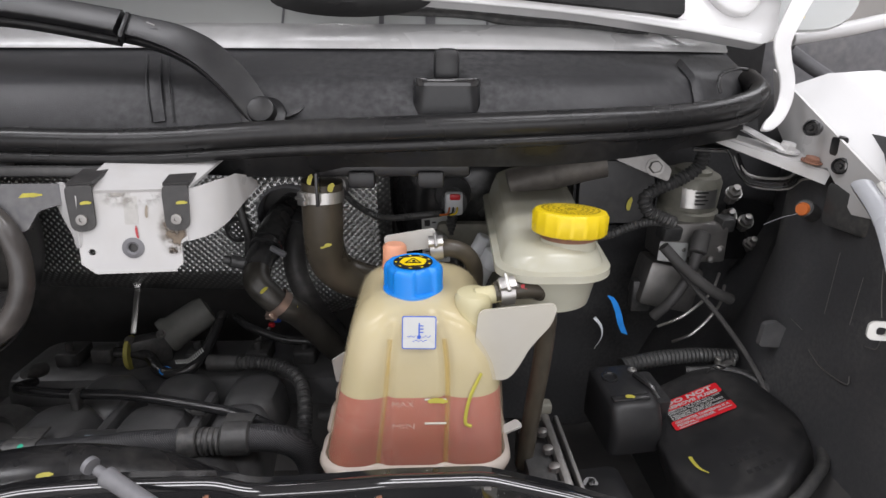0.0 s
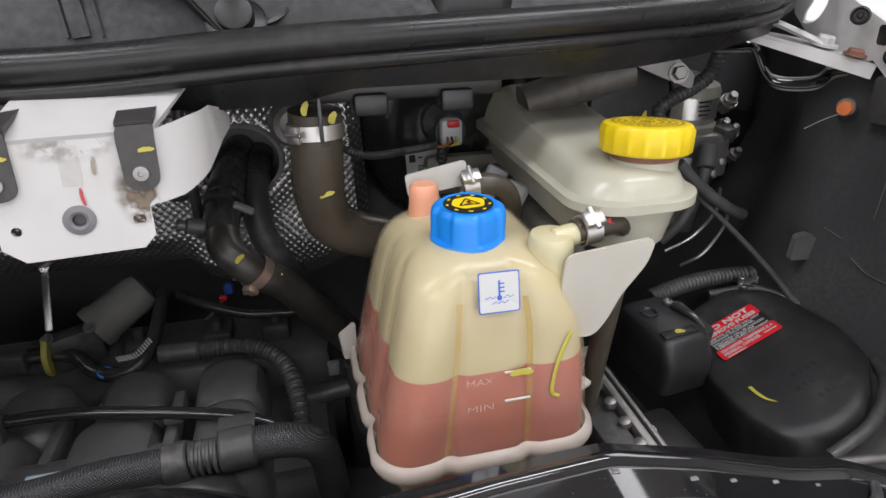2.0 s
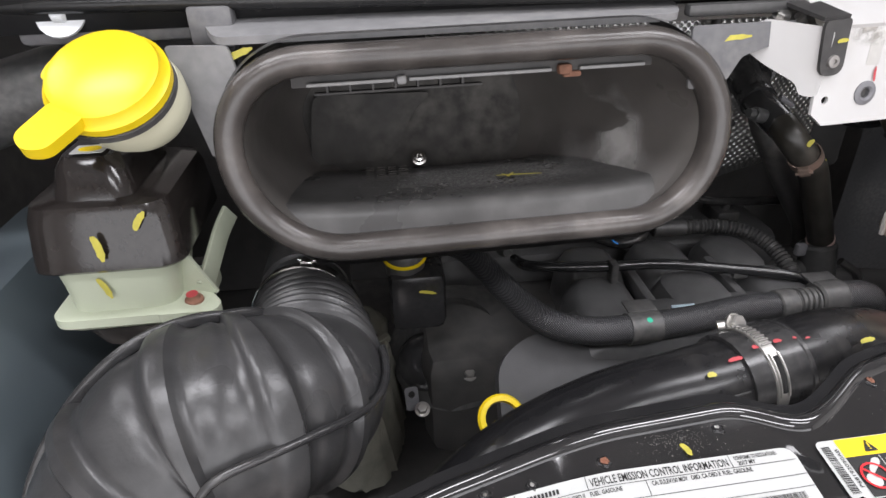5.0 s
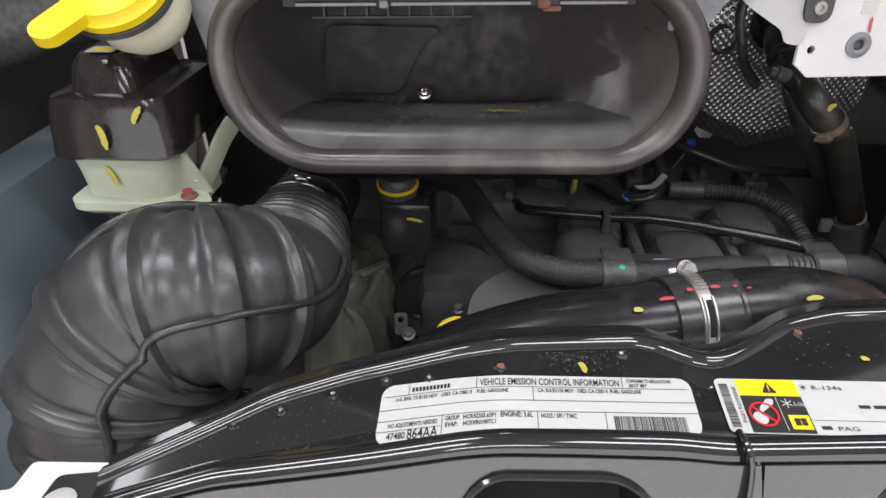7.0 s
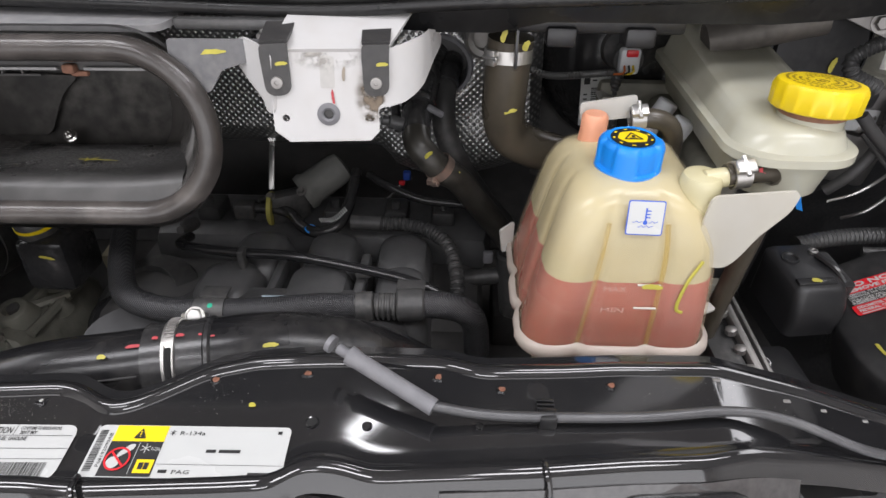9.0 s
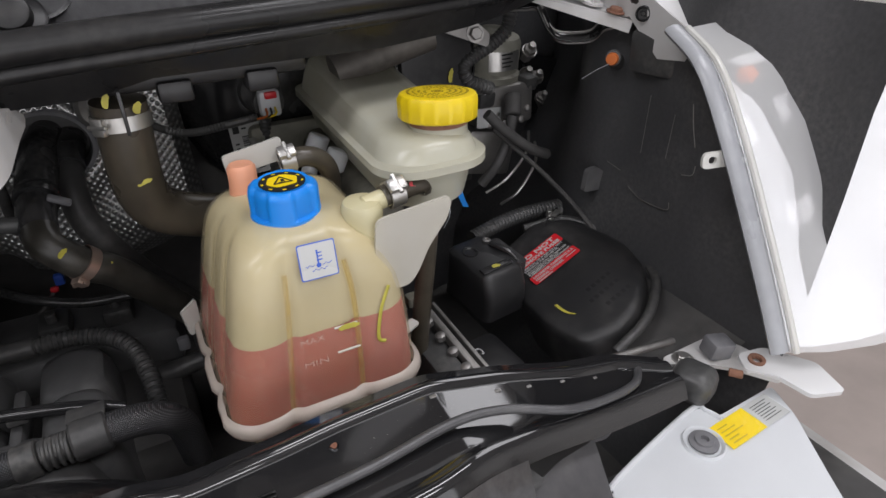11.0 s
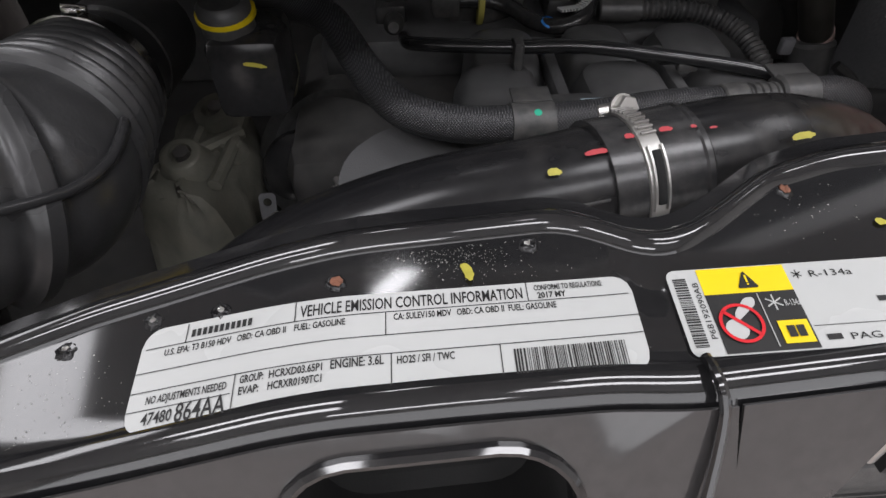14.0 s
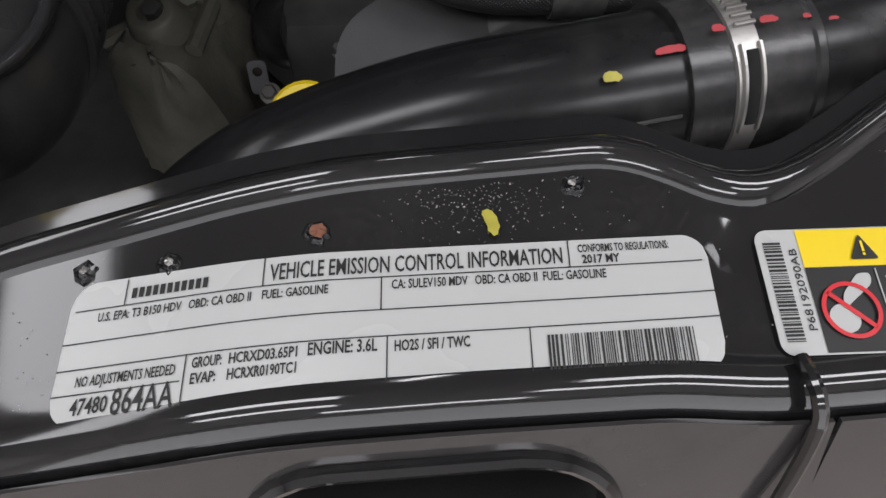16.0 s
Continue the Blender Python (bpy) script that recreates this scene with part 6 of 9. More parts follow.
def abs_pump():
    e = thing("abs_pump", (0.385, 0.87, 1.20), "bare metal brake pump with a round motor and pipe fittings", "brake pump")
    ax = Vector((0.05, -0.12, 1)).normalized()
    part("motor", lathe((0.385, 0.885, 1.265), ax, [(0, 0), (0.046, 0), (0.046, 0.014), (0.042, 0.018), (0.042, 0.058), (0.038, 0.066), (0.024, 0.068), (0.022, 0.060), (0, 0.060)], 40), ALU, e)
    part("rating_plate", loft([[Vector((0.3875, 0.88, 1.285)) + Vector((0.0428 * math.sin(a), -0.0428 * math.cos(a), h)) for h in (0, 0.030)] for a in [radians(-38 + 6 * k) for k in range(13)]], cap=False, closed=False), STEEL, e)
    part("valve_block", box((0.385, 0.87, 1.235), (0.095, 0.075, 0.06), 0.006), STEEL_D, e)
    part("label_plate", sheet(rounded(0, 0, 0.022, 0.014, 0.002), [], 0.0005, frame_at((0.350, 0.826, 1.225), (1, 0.1, -0.1), (0, 0.1, 1))), LABEL, e)
    part("lower_block", box((0.36, 0.865, 1.165), (0.085, 0.06, 0.07), 0.008, pose(0, 0, 0, 0, 12)), STEEL_D, e)
    for p in ((0.452, 0.875, 1.300), (0.505, 0.925, 1.243), (0.525, 0.935, 1.203), (0.455, 0.885, 1.262)):
        part("fitting", join(lathe(p, (-0.1, -0.7, 0.7), [(0, -0.02), (0.0085, -0.02), (0.0100, 0.0), (0.0100, 0.007), (0.0055, 0.009), (0.0055, 0.016), (0, 0.017)], 6), lathe(p, (-0.1, -0.7, 0.7), [(0.012, -0.004), (0.012, 0.001), (0, 0.001)], 16)), STEEL_D, e, angle=30)
    part("bracket", sheet(soften([(0, 0), (0.125, 0), (0.140, 0.085), (0.05, 0.11), (0.05, 0.05), (0, 0.04)], 0.006), [circle(0.03, 0.018, 0.007)], 0.004, frame_at((0.43, 0.945, 1.175), (1, 0.0, 0), (0, 0, 1))), GLOSS, e)
    part("bracket_edge", rod((0.556, 0.938, 1.185), (0.572, 0.938, 1.255), 0.0022), STEEL, e)
    part("motor_collar", lathe((0.384, 0.887, 1.258), ax, [(0.050, 0), (0.051, 0.002), (0.051, 0.010), (0.046, 0.012)], 40), STEEL_D, e)
    part("motor_step", lathe((0.388, 0.876, 1.331), ax, [(0.026, 0), (0.026, 0.006), (0.020, 0.009), (0.006, 0.009), (0, 0.007)], 32), ALU, e)
    plate = [bars([(-0.014, 0.004 + 0.0055 * k, -0.014 + 0.016 + 0.004 * (k % 2), 0.0060 + 0.0055 * k)], frame_at((0.3905, 0.8355, 1.287), (1, 0.12, 0), (0, 0.06, 1))) for k in range(4)]
    part("print_bar", join(*plate), BPAINT, e)
    for q, w in (((0.345, 0.835, 1.252), 0.030), ((0.428, 0.845, 1.262), 0.024)):
        part("plug_socket", box(q, (w, 0.024, 0.022), 0.004, pose(0, 0, 0, 10, 0, 12)), PLASTIC, e)
    for k in range(6):
        part("solenoid_cap", lathe((0.352 + 0.014 * k, 0.831 + 0.004 * (k % 2), 1.212 + 0.014 * (k % 2)), (0, -1, 0.25), [(0, 0), (0.0055, 0), (0.0055, 0.006), (0.003, 0.008), (0, 0.008)], 12), STEEL_D, e)
    for k, pts in enumerate(([(0.425, 0.83, 1.19), (0.40, 0.80, 1.17), (0.36, 0.79, 1.14), (0.33, 0.80, 1.12)], [(0.43, 0.82, 1.175), (0.41, 0.79, 1.155), (0.375, 0.78, 1.12), (0.35, 0.79, 1.10)])):
        part("pipe", tube(pts, 0.0022, 24, 8), STEEL, e)
    e.location += Vector((-0.012, 0.0, -0.016))
    w = thing("pump_cable", (0.33, 0.80, 1.29), "black corrugated cable looping round the pump", "cable")
    part("sleeve", tube([(0.350, 0.79, 1.372), (0.347, 0.79, 1.355), (0.340, 0.79, 1.336), (0.317, 0.788, 1.321), (0.288, 0.786, 1.309), (0.273, 0.785, 1.297), (0.280, 0.785, 1.280), (0.300, 0.785, 1.270), (0.318, 0.79, 1.262)], ribbed(0.0085, 0.0055, 0.0011), 190, 10), PLASTIC, w)
    part("sleeve", tube([(0.170, 0.775, 1.235), (0.200, 0.775, 1.244), (0.233, 0.78, 1.250), (0.256, 0.785, 1.258), (0.285, 0.788, 1.264), (0.310, 0.79, 1.262)], ribbed(0.006, 0.005, 0.0008), 110, 10), PLASTIC, w)
    part("boot", join(rod((0.372, 0.815, 1.24), (0.362, 0.80, 1.215), 0.012), tube([(0.362, 0.80, 1.215), (0.352, 0.795, 1.185), (0.33, 0.79, 1.15), (0.31, 0.80, 1.12)], 0.0075, 20, 10)), DARK, w)
    solo("thick_cable", tube([(0.30, 0.77, 1.235), (0.33, 0.765, 1.205), (0.37, 0.76, 1.175), (0.40, 0.765, 1.16)], 0.0075, 24, 10), DARK, "thick black cable below the pump", "cable")
    solo("wall_pipe", tube([(0.085, 0.742, 1.324), (0.13, 0.740, 1.336), (0.175, 0.737, 1.348), (0.20, 0.735, 1.354)], 0.019, 18, 16), mat("brown_grey_pipe", (0.11, 0.10, 0.09), 0.5, 0.3, dust=0.4, scale=60), "dull metal pipe under the cowl", "pipe")
    b = thing("pipe_bracket", (0.26, 0.75, 1.33), "silver bracket with a bolt under the cowl", "bracket")
    part("plate", sheet(soften([(0, 0), (0.05, -0.02), (0.055, 0.0), (0.02, 0.03), (-0.03, 0.035), (-0.035, 0.015)], 0.006), [], 0.004, frame_at((0.246, 0.752, 1.342), (0.8, 0, 0), (0, 0.2, 1)) @ Matrix.Scale(0.8, 4)), STEEL_D, b)
    bolt((0.268, 0.748, 1.345), (-0.2, -1, 0.2), 0.008, 0.008, 0.011, STEEL_D, parent=b)
    f = thing("black_funnel_cover", (0.23, 0.80, 1.30), "black rounded plastic cover with a yellow paint mark", "cover")
    part("cover", loft([[(0.235 + x * s, 0.815 - 0.02 * k, 1.305 + y * s) for x, y in rounded(0, 0, 0.055, 0.046, 0.034)] for k, s in ((0, 1), (1, 0.99), (1.3, 0.96), (1.5, 0.90))]), LATCH, f)
    part("rolled_rim", loft([[(0.235 + x * s, y0, 1.305 + y * s) for x, y in rounded(0, 0, 0.055, 0.046, 0.034)] for s, y0 in ((1.0, 0.797), (1.03, 0.793), (1.03, 0.788), (0.98, 0.787))], cap=False), PLASTIC_S, f)
    mark((0.253, 0.7835, 1.290), (0.1, 0, 1), (0, -1, 0.1), 0.018, 0.006, f)
    # loose strap, clip and box in the deep corner
    solo("blue_strap", loft([[(x, y, z), (x + 0.010, y + 0.002, z - 0.004)] for x, y, z in ((0.220, 0.74, 1.178), (0.226, 0.738, 1.170), (0.232, 0.736, 1.155), (0.236, 0.736, 1.140), (0.243, 0.737, 1.125))], cap=False, closed=False), BLUE_T, "loose bright blue strap end", "strap")
    solo("white_clip", tube([(0.20, 0.72, 1.155), (0.208, 0.715, 1.145), (0.210, 0.715, 1.13), (0.203, 0.718, 1.112)], lambda f, s: 0.004 * (1 - 0.7 * f), 16, 8, squash=0.4), LGREY_PL, "small pale plastic clip end", "clip")
    solo("side_box", box((0.31, 0.86, 1.13), (0.03, 0.02, 0.05), 0.004), PLASTIC, "small ribbed black box on the bulkhead", "box")


BOXBLACK = mat("fuse_box_plastic", (0.018, 0.018, 0.019), 0.40, dust=0.18, scale=60, bump=0.3, fine=1500)


def fuse_box():
    e = thing("fuse_box", (0.30, 0.60, 1.0), "black plastic fuse box cover with a red and white warning sticker", "fuse box")
    o = Vector((0.262, 0.610, 1.078))
    m = frame_at((0.2718, 0.6026, 1.0625), (0.0685, 0.0028, 0.0289), (-0.0042, 0.0494, 0.0032))
    # domed lid in the sticker's plane, dropping away towards the wing
    outline = soften([(-0.002, 0.085), (-0.005, 0.045), (-0.027, 0.0), (-0.030, -0.055), (-0.020, -0.106), (0.020, -0.120), (0.055, -0.115), (0.086, -0.094), (0.116, -0.062), (0.136, -0.010), (0.120, 0.066), (0.07, 0.092)], 0.014, 6)
    def ring(k, h):
        out = []
        for x, y in outline:
            x, y = 0.065 + (x - 0.065) * k, -0.03 + (y + 0.03) * k
            out.append(m @ Vector((x, y, h - 7.0 * max(0.0, x - 0.07) ** 2)))
        return out
    part("lid", loft([ring(k, h) for k, h in ((1.04, -0.09), (1.03, -0.03), (1.02, -0.012), (0.995, -0.004), (0.955, -0.0006), (0.85, 0.0), (0.7, 0.0), (0.5, 0.0), (0.3, 0.0), (0.05, 0.0))]), BOXBLACK, e, angle=50)
    part("lid_rib", tube([m @ Vector(q) for q in ((0.074, 0.072, 0.0005), (0.090, 0.080, 0.0), (0.098, 0.070, -0.001))], 0.0012, 16, 6), BOXBLACK, e)
    part("edge_pipe", tube([m @ Vector(q) for q in ((0.06, 0.104, -0.012), (0.118, 0.082, -0.028), (0.146, 0.005, -0.045), (0.124, -0.068, -0.035), (0.090, -0.104, -0.02), (0.050, -0.126, -0.012), (0.0, -0.132, -0.01))], 0.006, 60, 10), PLASTIC, e)
    lb = Matrix.Translation((0.218, 0.640, 1.1045)) @ pose(0, 0, 0, 8, 0, 8)
    part("latch_block", loft([[lb @ Vector((x, y + dy, h)) for x, y in rounded(0, 0, 0.031 + g, 0.042 + g, 0.010)] for h, g, dy in ((-0.060, 0.001, -0.008), (-0.040, 0.0015, -0.008), (-0.024, 0.001, -0.006), (-0.006, -0.001, 0.0), (-0.0015, -0.004, 0.0), (0.0, -0.008, 0.0))]), BOXBLACK, e)
    part("latch_step", loft([[lb @ Vector((x, y, h)) for x, y in rounded(0.040, 0.006, 0.012, 0.030, 0.005)] for h in (-0.07, -0.016, -0.013)]), BOXBLACK, e)
    part("latch_screw", lathe(lb @ Vector((0.020, 0.022, 0.0)), (0, -0.1, 1), [(0, 0), (0.0055, 0), (0.0055, 0.003), (0.003, 0.004), (0.002, 0.002), (0, 0.002)], 14), STEEL_D, e)
    part("latch_hook", tube([lb @ Vector(p) for p in ((0.020, 0.014, 0.002), (0.024, 0.0, 0.003), (0.029, -0.012, 0.001), (0.033, -0.024, -0.006))], lambda f, w: 0.0042 - 0.001 * f, 18, 8), PLASTIC_S, e)
    part("latch_ridge", join(box(lb @ Vector((-0.004, -0.026, 0.0010)), (0.045, 0.010, 0.004), 0.0015, pose(0, 0, 0, 8, 0, 8)), lathe(lb @ Vector((-0.012, 0.014, 0.0)), (0, -0.1, 1), [(0.010, 0), (0.010, 0.002), (0.008, 0.002), (0.007, 0)], 20)), PLASTIC_S, e)
    part("front_wall", box((0.180, 0.57, 0.965), (0.06, 0.075, 0.11), 0.012, pose(0, 0, 0, 8, 0, 8)), BOXBLACK, e)
    part("screw", join(lathe((0.166, 0.570, 1.019), (-0.1, -0.5, 0.9), [(0, 0), (0.008, 0), (0.008, 0.002), (0, 0.002)], 16), lathe((0.166, 0.569, 1.021), (-0.1, -0.5, 0.9), [(0, 0), (0.0045, 0), (0.0045, 0.005), (0.002, 0.006), (0, 0.004)], 6)), PLASTIC_S, e)
    mark(lb @ Vector((-0.006, -0.028, 0.0034)), (1, 0.15, 0), (0, -0.15, 1), 0.011, 0.006, e)
    part("paint_mark", tube([m @ Vector(q) for q in ((-0.004, -0.040, 0.0006), (-0.004, -0.050, 0.0006), (-0.002, -0.060, 0.0006), (0.003, -0.068, 0.0006))], lambda f, s: 0.0024 * (1 - 0.75 * f ** 3), 20, 8, squash=0.25), YPAINT, e)
    s = thing("fuse_sticker", tuple(m @ Vector((0.037, 0.025, 0.001))), "red, black and white warning sticker on the fuse box", "sticker")
    W, Hh = 0.090, 0.056
    ml = m @ Matrix.Translation((0.0, 0.0, 0.0012)) @ Matrix.Diagonal((0.0745 / W, 0.0497 / Hh, 1, 1))
    part("sheet", sheet(rounded(W / 2, Hh / 2, W / 2, Hh / 2, 0.003), [], 0.0003, ml), BPAINT, s)
    up = ml @ Matrix.Translation((0, 0, 0.0006))
    part("red_band", sheet(rounded(W / 2, 0.0465, W / 2, 0.0095, 0.003), [], 0.0002, up), LABEL_R, s)
    part("red_band", sheet(rounded(W / 2, 0.0085, W / 2, 0.0085, 0.003), [], 0.0002, up), LABEL_R, s)
    up = up @ Matrix.Translation((0, 0, 0.0005))
    for t, x, y, size, w, bold in (("DO NOT", 0.008, 0.0468, 0.010, 0.072, 0.0004), ("REMOVE FUSES", 0.006, 0.0392, 0.0072, 0.078, 0.0003), ("REMOVAL OF FUSES WILL NOT", 0.004, 0.0330, 0.0046, 0.080, 0.0001), ("DISENGAGE THE ODOMETER.", 0.004, 0.0288, 0.0046, 0.068, 0.0001),
                                   ("VIOLATORS WILL BE CHARGED", 0.004, 0.0240, 0.0046, 0.080, 0.0001), ("A MINIMUM OF $200 FOR", 0.004, 0.0206, 0.0042, 0.062, 0.0001), ("TAMPERING WITH EQUIPMENT.", 0.004, 0.0174, 0.0042, 0.082, 0.0001), ("ODOMETER TAMPERING IS A", 0.005, 0.0105, 0.0056, 0.080, 0.0002), ("FEDERAL OFFENSE.", 0.005, 0.0048, 0.0056, 0.056, 0.0002)):
        part("print", text(t, size, up @ Matrix.Translation((x, y, 0)), w, "LEFT", bold), LABEL, s)
    part("print_bar", bars([(0.006, 0.001, 0.034, 0.0026), (0.066, 0.006, 0.086, 0.0075)], up), LABEL, s)
    part("lettering", join(*[bars([(x0 + 0.008 * k, y, x0 + 0.005 + 0.008 * k, y + 0.0055) for k in range(n)], m @ Matrix.Translation((0, 0, 0.0005))) for x0, y, n in ((0.035, -0.055, 5), (0.026, -0.070, 6), (0.036, -0.087, 5))]), PLASTIC_S, e)
    h = thing("battery_cable", (0.29, 0.70, 1.10), "black corrugated battery cable behind the fuse box", "cable")
    part("sleeve", tube([(0.235, 0.70, 1.095), (0.285, 0.712, 1.099), (0.34, 0.722, 1.098), (0.395, 0.725, 1.094)], ribbed(0.010, 0.006, 0.001), 110, 10), PLASTIC, h)
    part("terminal", join(box((0.370, 0.702, 1.095), (0.026, 0.010, 0.003), 0.001, pose(0, 0, 0, 0, -10, 20)), rod((0.362, 0.704, 1.095), (0.362, 0.702, 1.105), 0.004), box((0.382, 0.703, 1.099), (0.003, 0.010, 0.010), 0.001)), STEEL, h)
    solo("thin_strut", rod((0.335, 0.44, 1.062), (0.195, 0.450, 1.072), 0.004), STEEL_D, "thin steel stay bar beside the front panel", "stay bar")
    solo("lead_cable", tube([(0.33, 0.80, 1.20), (0.375, 0.74, 1.145), (0.395, 0.68, 1.105), (0.400, 0.60, 1.06)], 0.0035, 24, 8), DARK, "thin black cable down the liner", "cable")
    c = thing("condenser_bracket", (0.12, 0.56, 1.05), "pale cast metal bracket with bolts beside the tank", "bracket")
    d = Vector((0.125, 0.505, 1.065)) - Vector((0.116, 0.615, 1.085))
    part("rail", box((0.122, 0.560, 1.070), (0.009, 0.125, 0.012), 0.003, pose(0, 0, 0, 10, 0, 4)), STEEL_D, c)
    part("rail", box((0.137, 0.560, 1.062), (0.005, 0.120, 0.012), 0.002, pose(0, 0, 0, 10, 0, 4)), STEEL_D, c)
    for k in range(5):
        part("bolt", lathe(Vector((0.110, 0.61, 1.078)) + d * (k / 4.5), (-0.2, 0, 1), [(0, 0), (0.006, 0), (0.006, 0.006), (0.003, 0.008), (0, 0.008)], 8), STEEL_D, c)
    part("head", box((0.113, 0.617, 1.09), (0.028, 0.016, 0.014), 0.004), ALU, c)
    part("core", box((0.102, 0.56, 1.04), (0.03, 0.12, 0.05), 0.004), PLASTIC, c)


coolant_tank()
tank_hoses()
brake_reservoir()
booster()
abs_pump()
fuse_box()


STRAP_D = mat("dull_black_strap_steel", (0.034, 0.033, 0.033), 0.45, dust=0.25, scale=120)
GREY_D = mat("dark_grey_coated_steel", (0.12, 0.12, 0.125), 0.45, dust=0.25, scale=120)
CHROME = mat("bright_screw_steel", (0.80, 0.79, 0.77), 0.18, 1.0, var=0.1, scale=200)
PLASTIC_T = mat("dusty_duct_plastic", (0.055, 0.054, 0.053), 0.30, spec=0.35, dust=0.4, scale=30, bump=0.05, dustcol=(0.16, 0.155, 0.15), big=16)
# duct plastic darkened in colour for the shade at the far end
DUCT_SHADE = mat("shaded_duct_plastic", (0.045, 0.043, 0.041), 0.5, dust=0.3, scale=50, spec=0.12)
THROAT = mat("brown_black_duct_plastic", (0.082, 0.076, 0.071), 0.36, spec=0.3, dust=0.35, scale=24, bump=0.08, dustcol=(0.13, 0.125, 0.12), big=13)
GREY_M = mat("mid_grey_plastic", (0.22, 0.22, 0.225), 0.5, dust=0.3, scale=90)
GLOSS_B = mat("gloss_black_plastic", (0.016, 0.0135, 0.0125), 0.12, dust=0.04, scale=120, bump=0.05)


# ---- middle: bracket plate, heat shield, air duct ----
def bracket_plate():
    e = thing("bracket_plate", (-0.29, 0.565, 1.27), "dirty white steel bracket plate hanging below the cowl", "bracket plate")
    m = frame_at((-0.335, 0.553, 1.279), (1, 0.10, 0.0), (0, 0.10, 1))
    # own plane: x to the right, y up; origin at the lower left corner
    out = [(0.010, 0.0), (0.080, 0.0), (0.088, 0.008), (0.088, 0.027), (0.094, 0.030), (0.096, 0.076), (-0.002, 0.076), (-0.002, 0.010)]
    holes = [circle(0.045, 0.024, 0.0055), circle(0.0085, 0.021, 0.0032, 12), rounded(0.080, 0.020, 0.004, 0.003, 0.002, 3)]
    part("plate", sheet(out, holes, 0.003, m), WHITE_DIRTY, e)
    wing = frame_at(m @ Vector((-0.002, 0, 0.003)), Vector((1, -1.05, 0.0)), (0, 0.10, 1))
    part("left_wing", sheet(soften([(0.0, 0.024), (0.0, 0.077), (-0.052, 0.080), (-0.068, 0.070), (-0.068, 0.058), (-0.046, 0.045), (-0.018, 0.033), (-0.014, 0.024)], 0.006), [], -0.003, wing), WHITE_DIRTY, e)
    # right wing curls smoothly backwards
    rows, here, turned = [], Vector((0.0935, 0.0)), 0.0
    for k in range(22):
        a = k * 0.005
        lo = lerp_table([(0, 0.0285), (0.018, 0.032), (0.045, 0.044), (0.080, 0.060), (0.10, 0.067), (0.105, 0.072)], a)
        hi = lerp_table([(0, 0.0765), (0.03, 0.084), (0.060, 0.088), (0.085, 0.084), (0.105, 0.076)], a)
        rows.append([m @ Vector((here.x, lo + (hi - lo) * q / 6, 0.0015 - here.y)) for q in range(7)])
        turned = min(72.0, turned + (7.0 if k < 10 else 1.0))
        here += Vector((math.cos(radians(turned)), math.sin(radians(turned)))) * 0.005
    curl = loft(rows, cap=False, closed=False)
    bmesh.ops.solidify(curl, geom=list(curl.faces), thickness=0.003)
    part("right_wing", curl, WHITE_DIRTY, e, angle=50)
    part("upper_plate", sheet([(0.0, 0.0), (0.098, 0.0), (0.135, 0.10), (0.02, 0.10)], [], 0.003, m @ pose(0, 0.0755, 0.003, -66)), WHITE_DIRTY, e)
    nz = m.to_3x3() @ Vector((0, 0, 1))
    part("grommet", lathe(m @ Vector((0.045, 0.024, 0.002)), nz, [(0.0098, 0), (0.0098, 0.002), (0.006, 0.003), (0.0042, 0.002), (0.0042, -0.004)], 24), GREY_PL, e, "grey rubber grommet")
    part("grommet_core", lathe(m @ Vector((0.045, 0.024, -0.002)), nz, [(0, 0), (0.0045, 0), (0.004, 0.003), (0, 0.0035)], 16), DARK, e)
    mark(m @ Vector((0.050, 0.039, 0.003)), m.to_3x3() @ Vector((-0.12, 1, 0)), nz, 0.012, 0.0022, e, RPAINT)
    part("stain", sheet(soften([(0.040, 0.046), (0.052, 0.046), (0.053, 0.072), (0.041, 0.073)], 0.002), [], 0.0003, m @ Matrix.Translation((0, 0, 0.0030))), mat("beige_tape", (0.46, 0.45, 0.43), 0.5, var=0.1, scale=200), e, "pale patch")
    part("stain", blob((0.060, 0.052), (0.0605, 0.064), 0.0026, m @ Matrix.Translation((0, 0, 0.0040))), mat("brown_smear", (0.30, 0.26, 0.21), 0.7, var=0.3, scale=200), e)
    for ol, mt in (([(0.066, 0.014), (0.0875, 0.014), (0.0875, 0.030), (0.0945, 0.034), (0.0955, 0.070), (0.066, 0.070)], DIRT), ([(0.010, 0.058), (0.080, 0.058), (0.080, 0.0755), (0.010, 0.0755)], DIRT_S)):
        part("grime", sheet(soften(ol, 0.006), [], 0.0002, m @ Matrix.Translation((0, 0, 0.0034))), mt, e)
    for x, y, rot in ((0.005, 0.053, 3), (0.087, 0.0515, 1)):
        s = thing("strap", tuple(m @ Vector((x, y, 0.004))), "dark grey steel strap screwed to the white plate", "strap", "plate straps")
        ms = m @ pose(x, y, 0.0035, 0, 0, rot)
        part("foot", sheet(soften([(-0.0105, -0.012), (0.0105, -0.012), (0.012, 0.022), (0.013, 0.030), (-0.010, 0.030), (-0.011, 0.022)], 0.0092, 6), [], 0.003, ms), STRAP_D, s)
        up = ms @ Matrix.Translation((0.0015, 0.0295, 0.0)) @ pose(0, 0, 0, -77, 0, 0)
        part("web", sheet([(-0.0115, 0), (0.0115, 0), (0.016, 0.075), (-0.012, 0.075)], [], 0.003, up), STRAP_D, s)
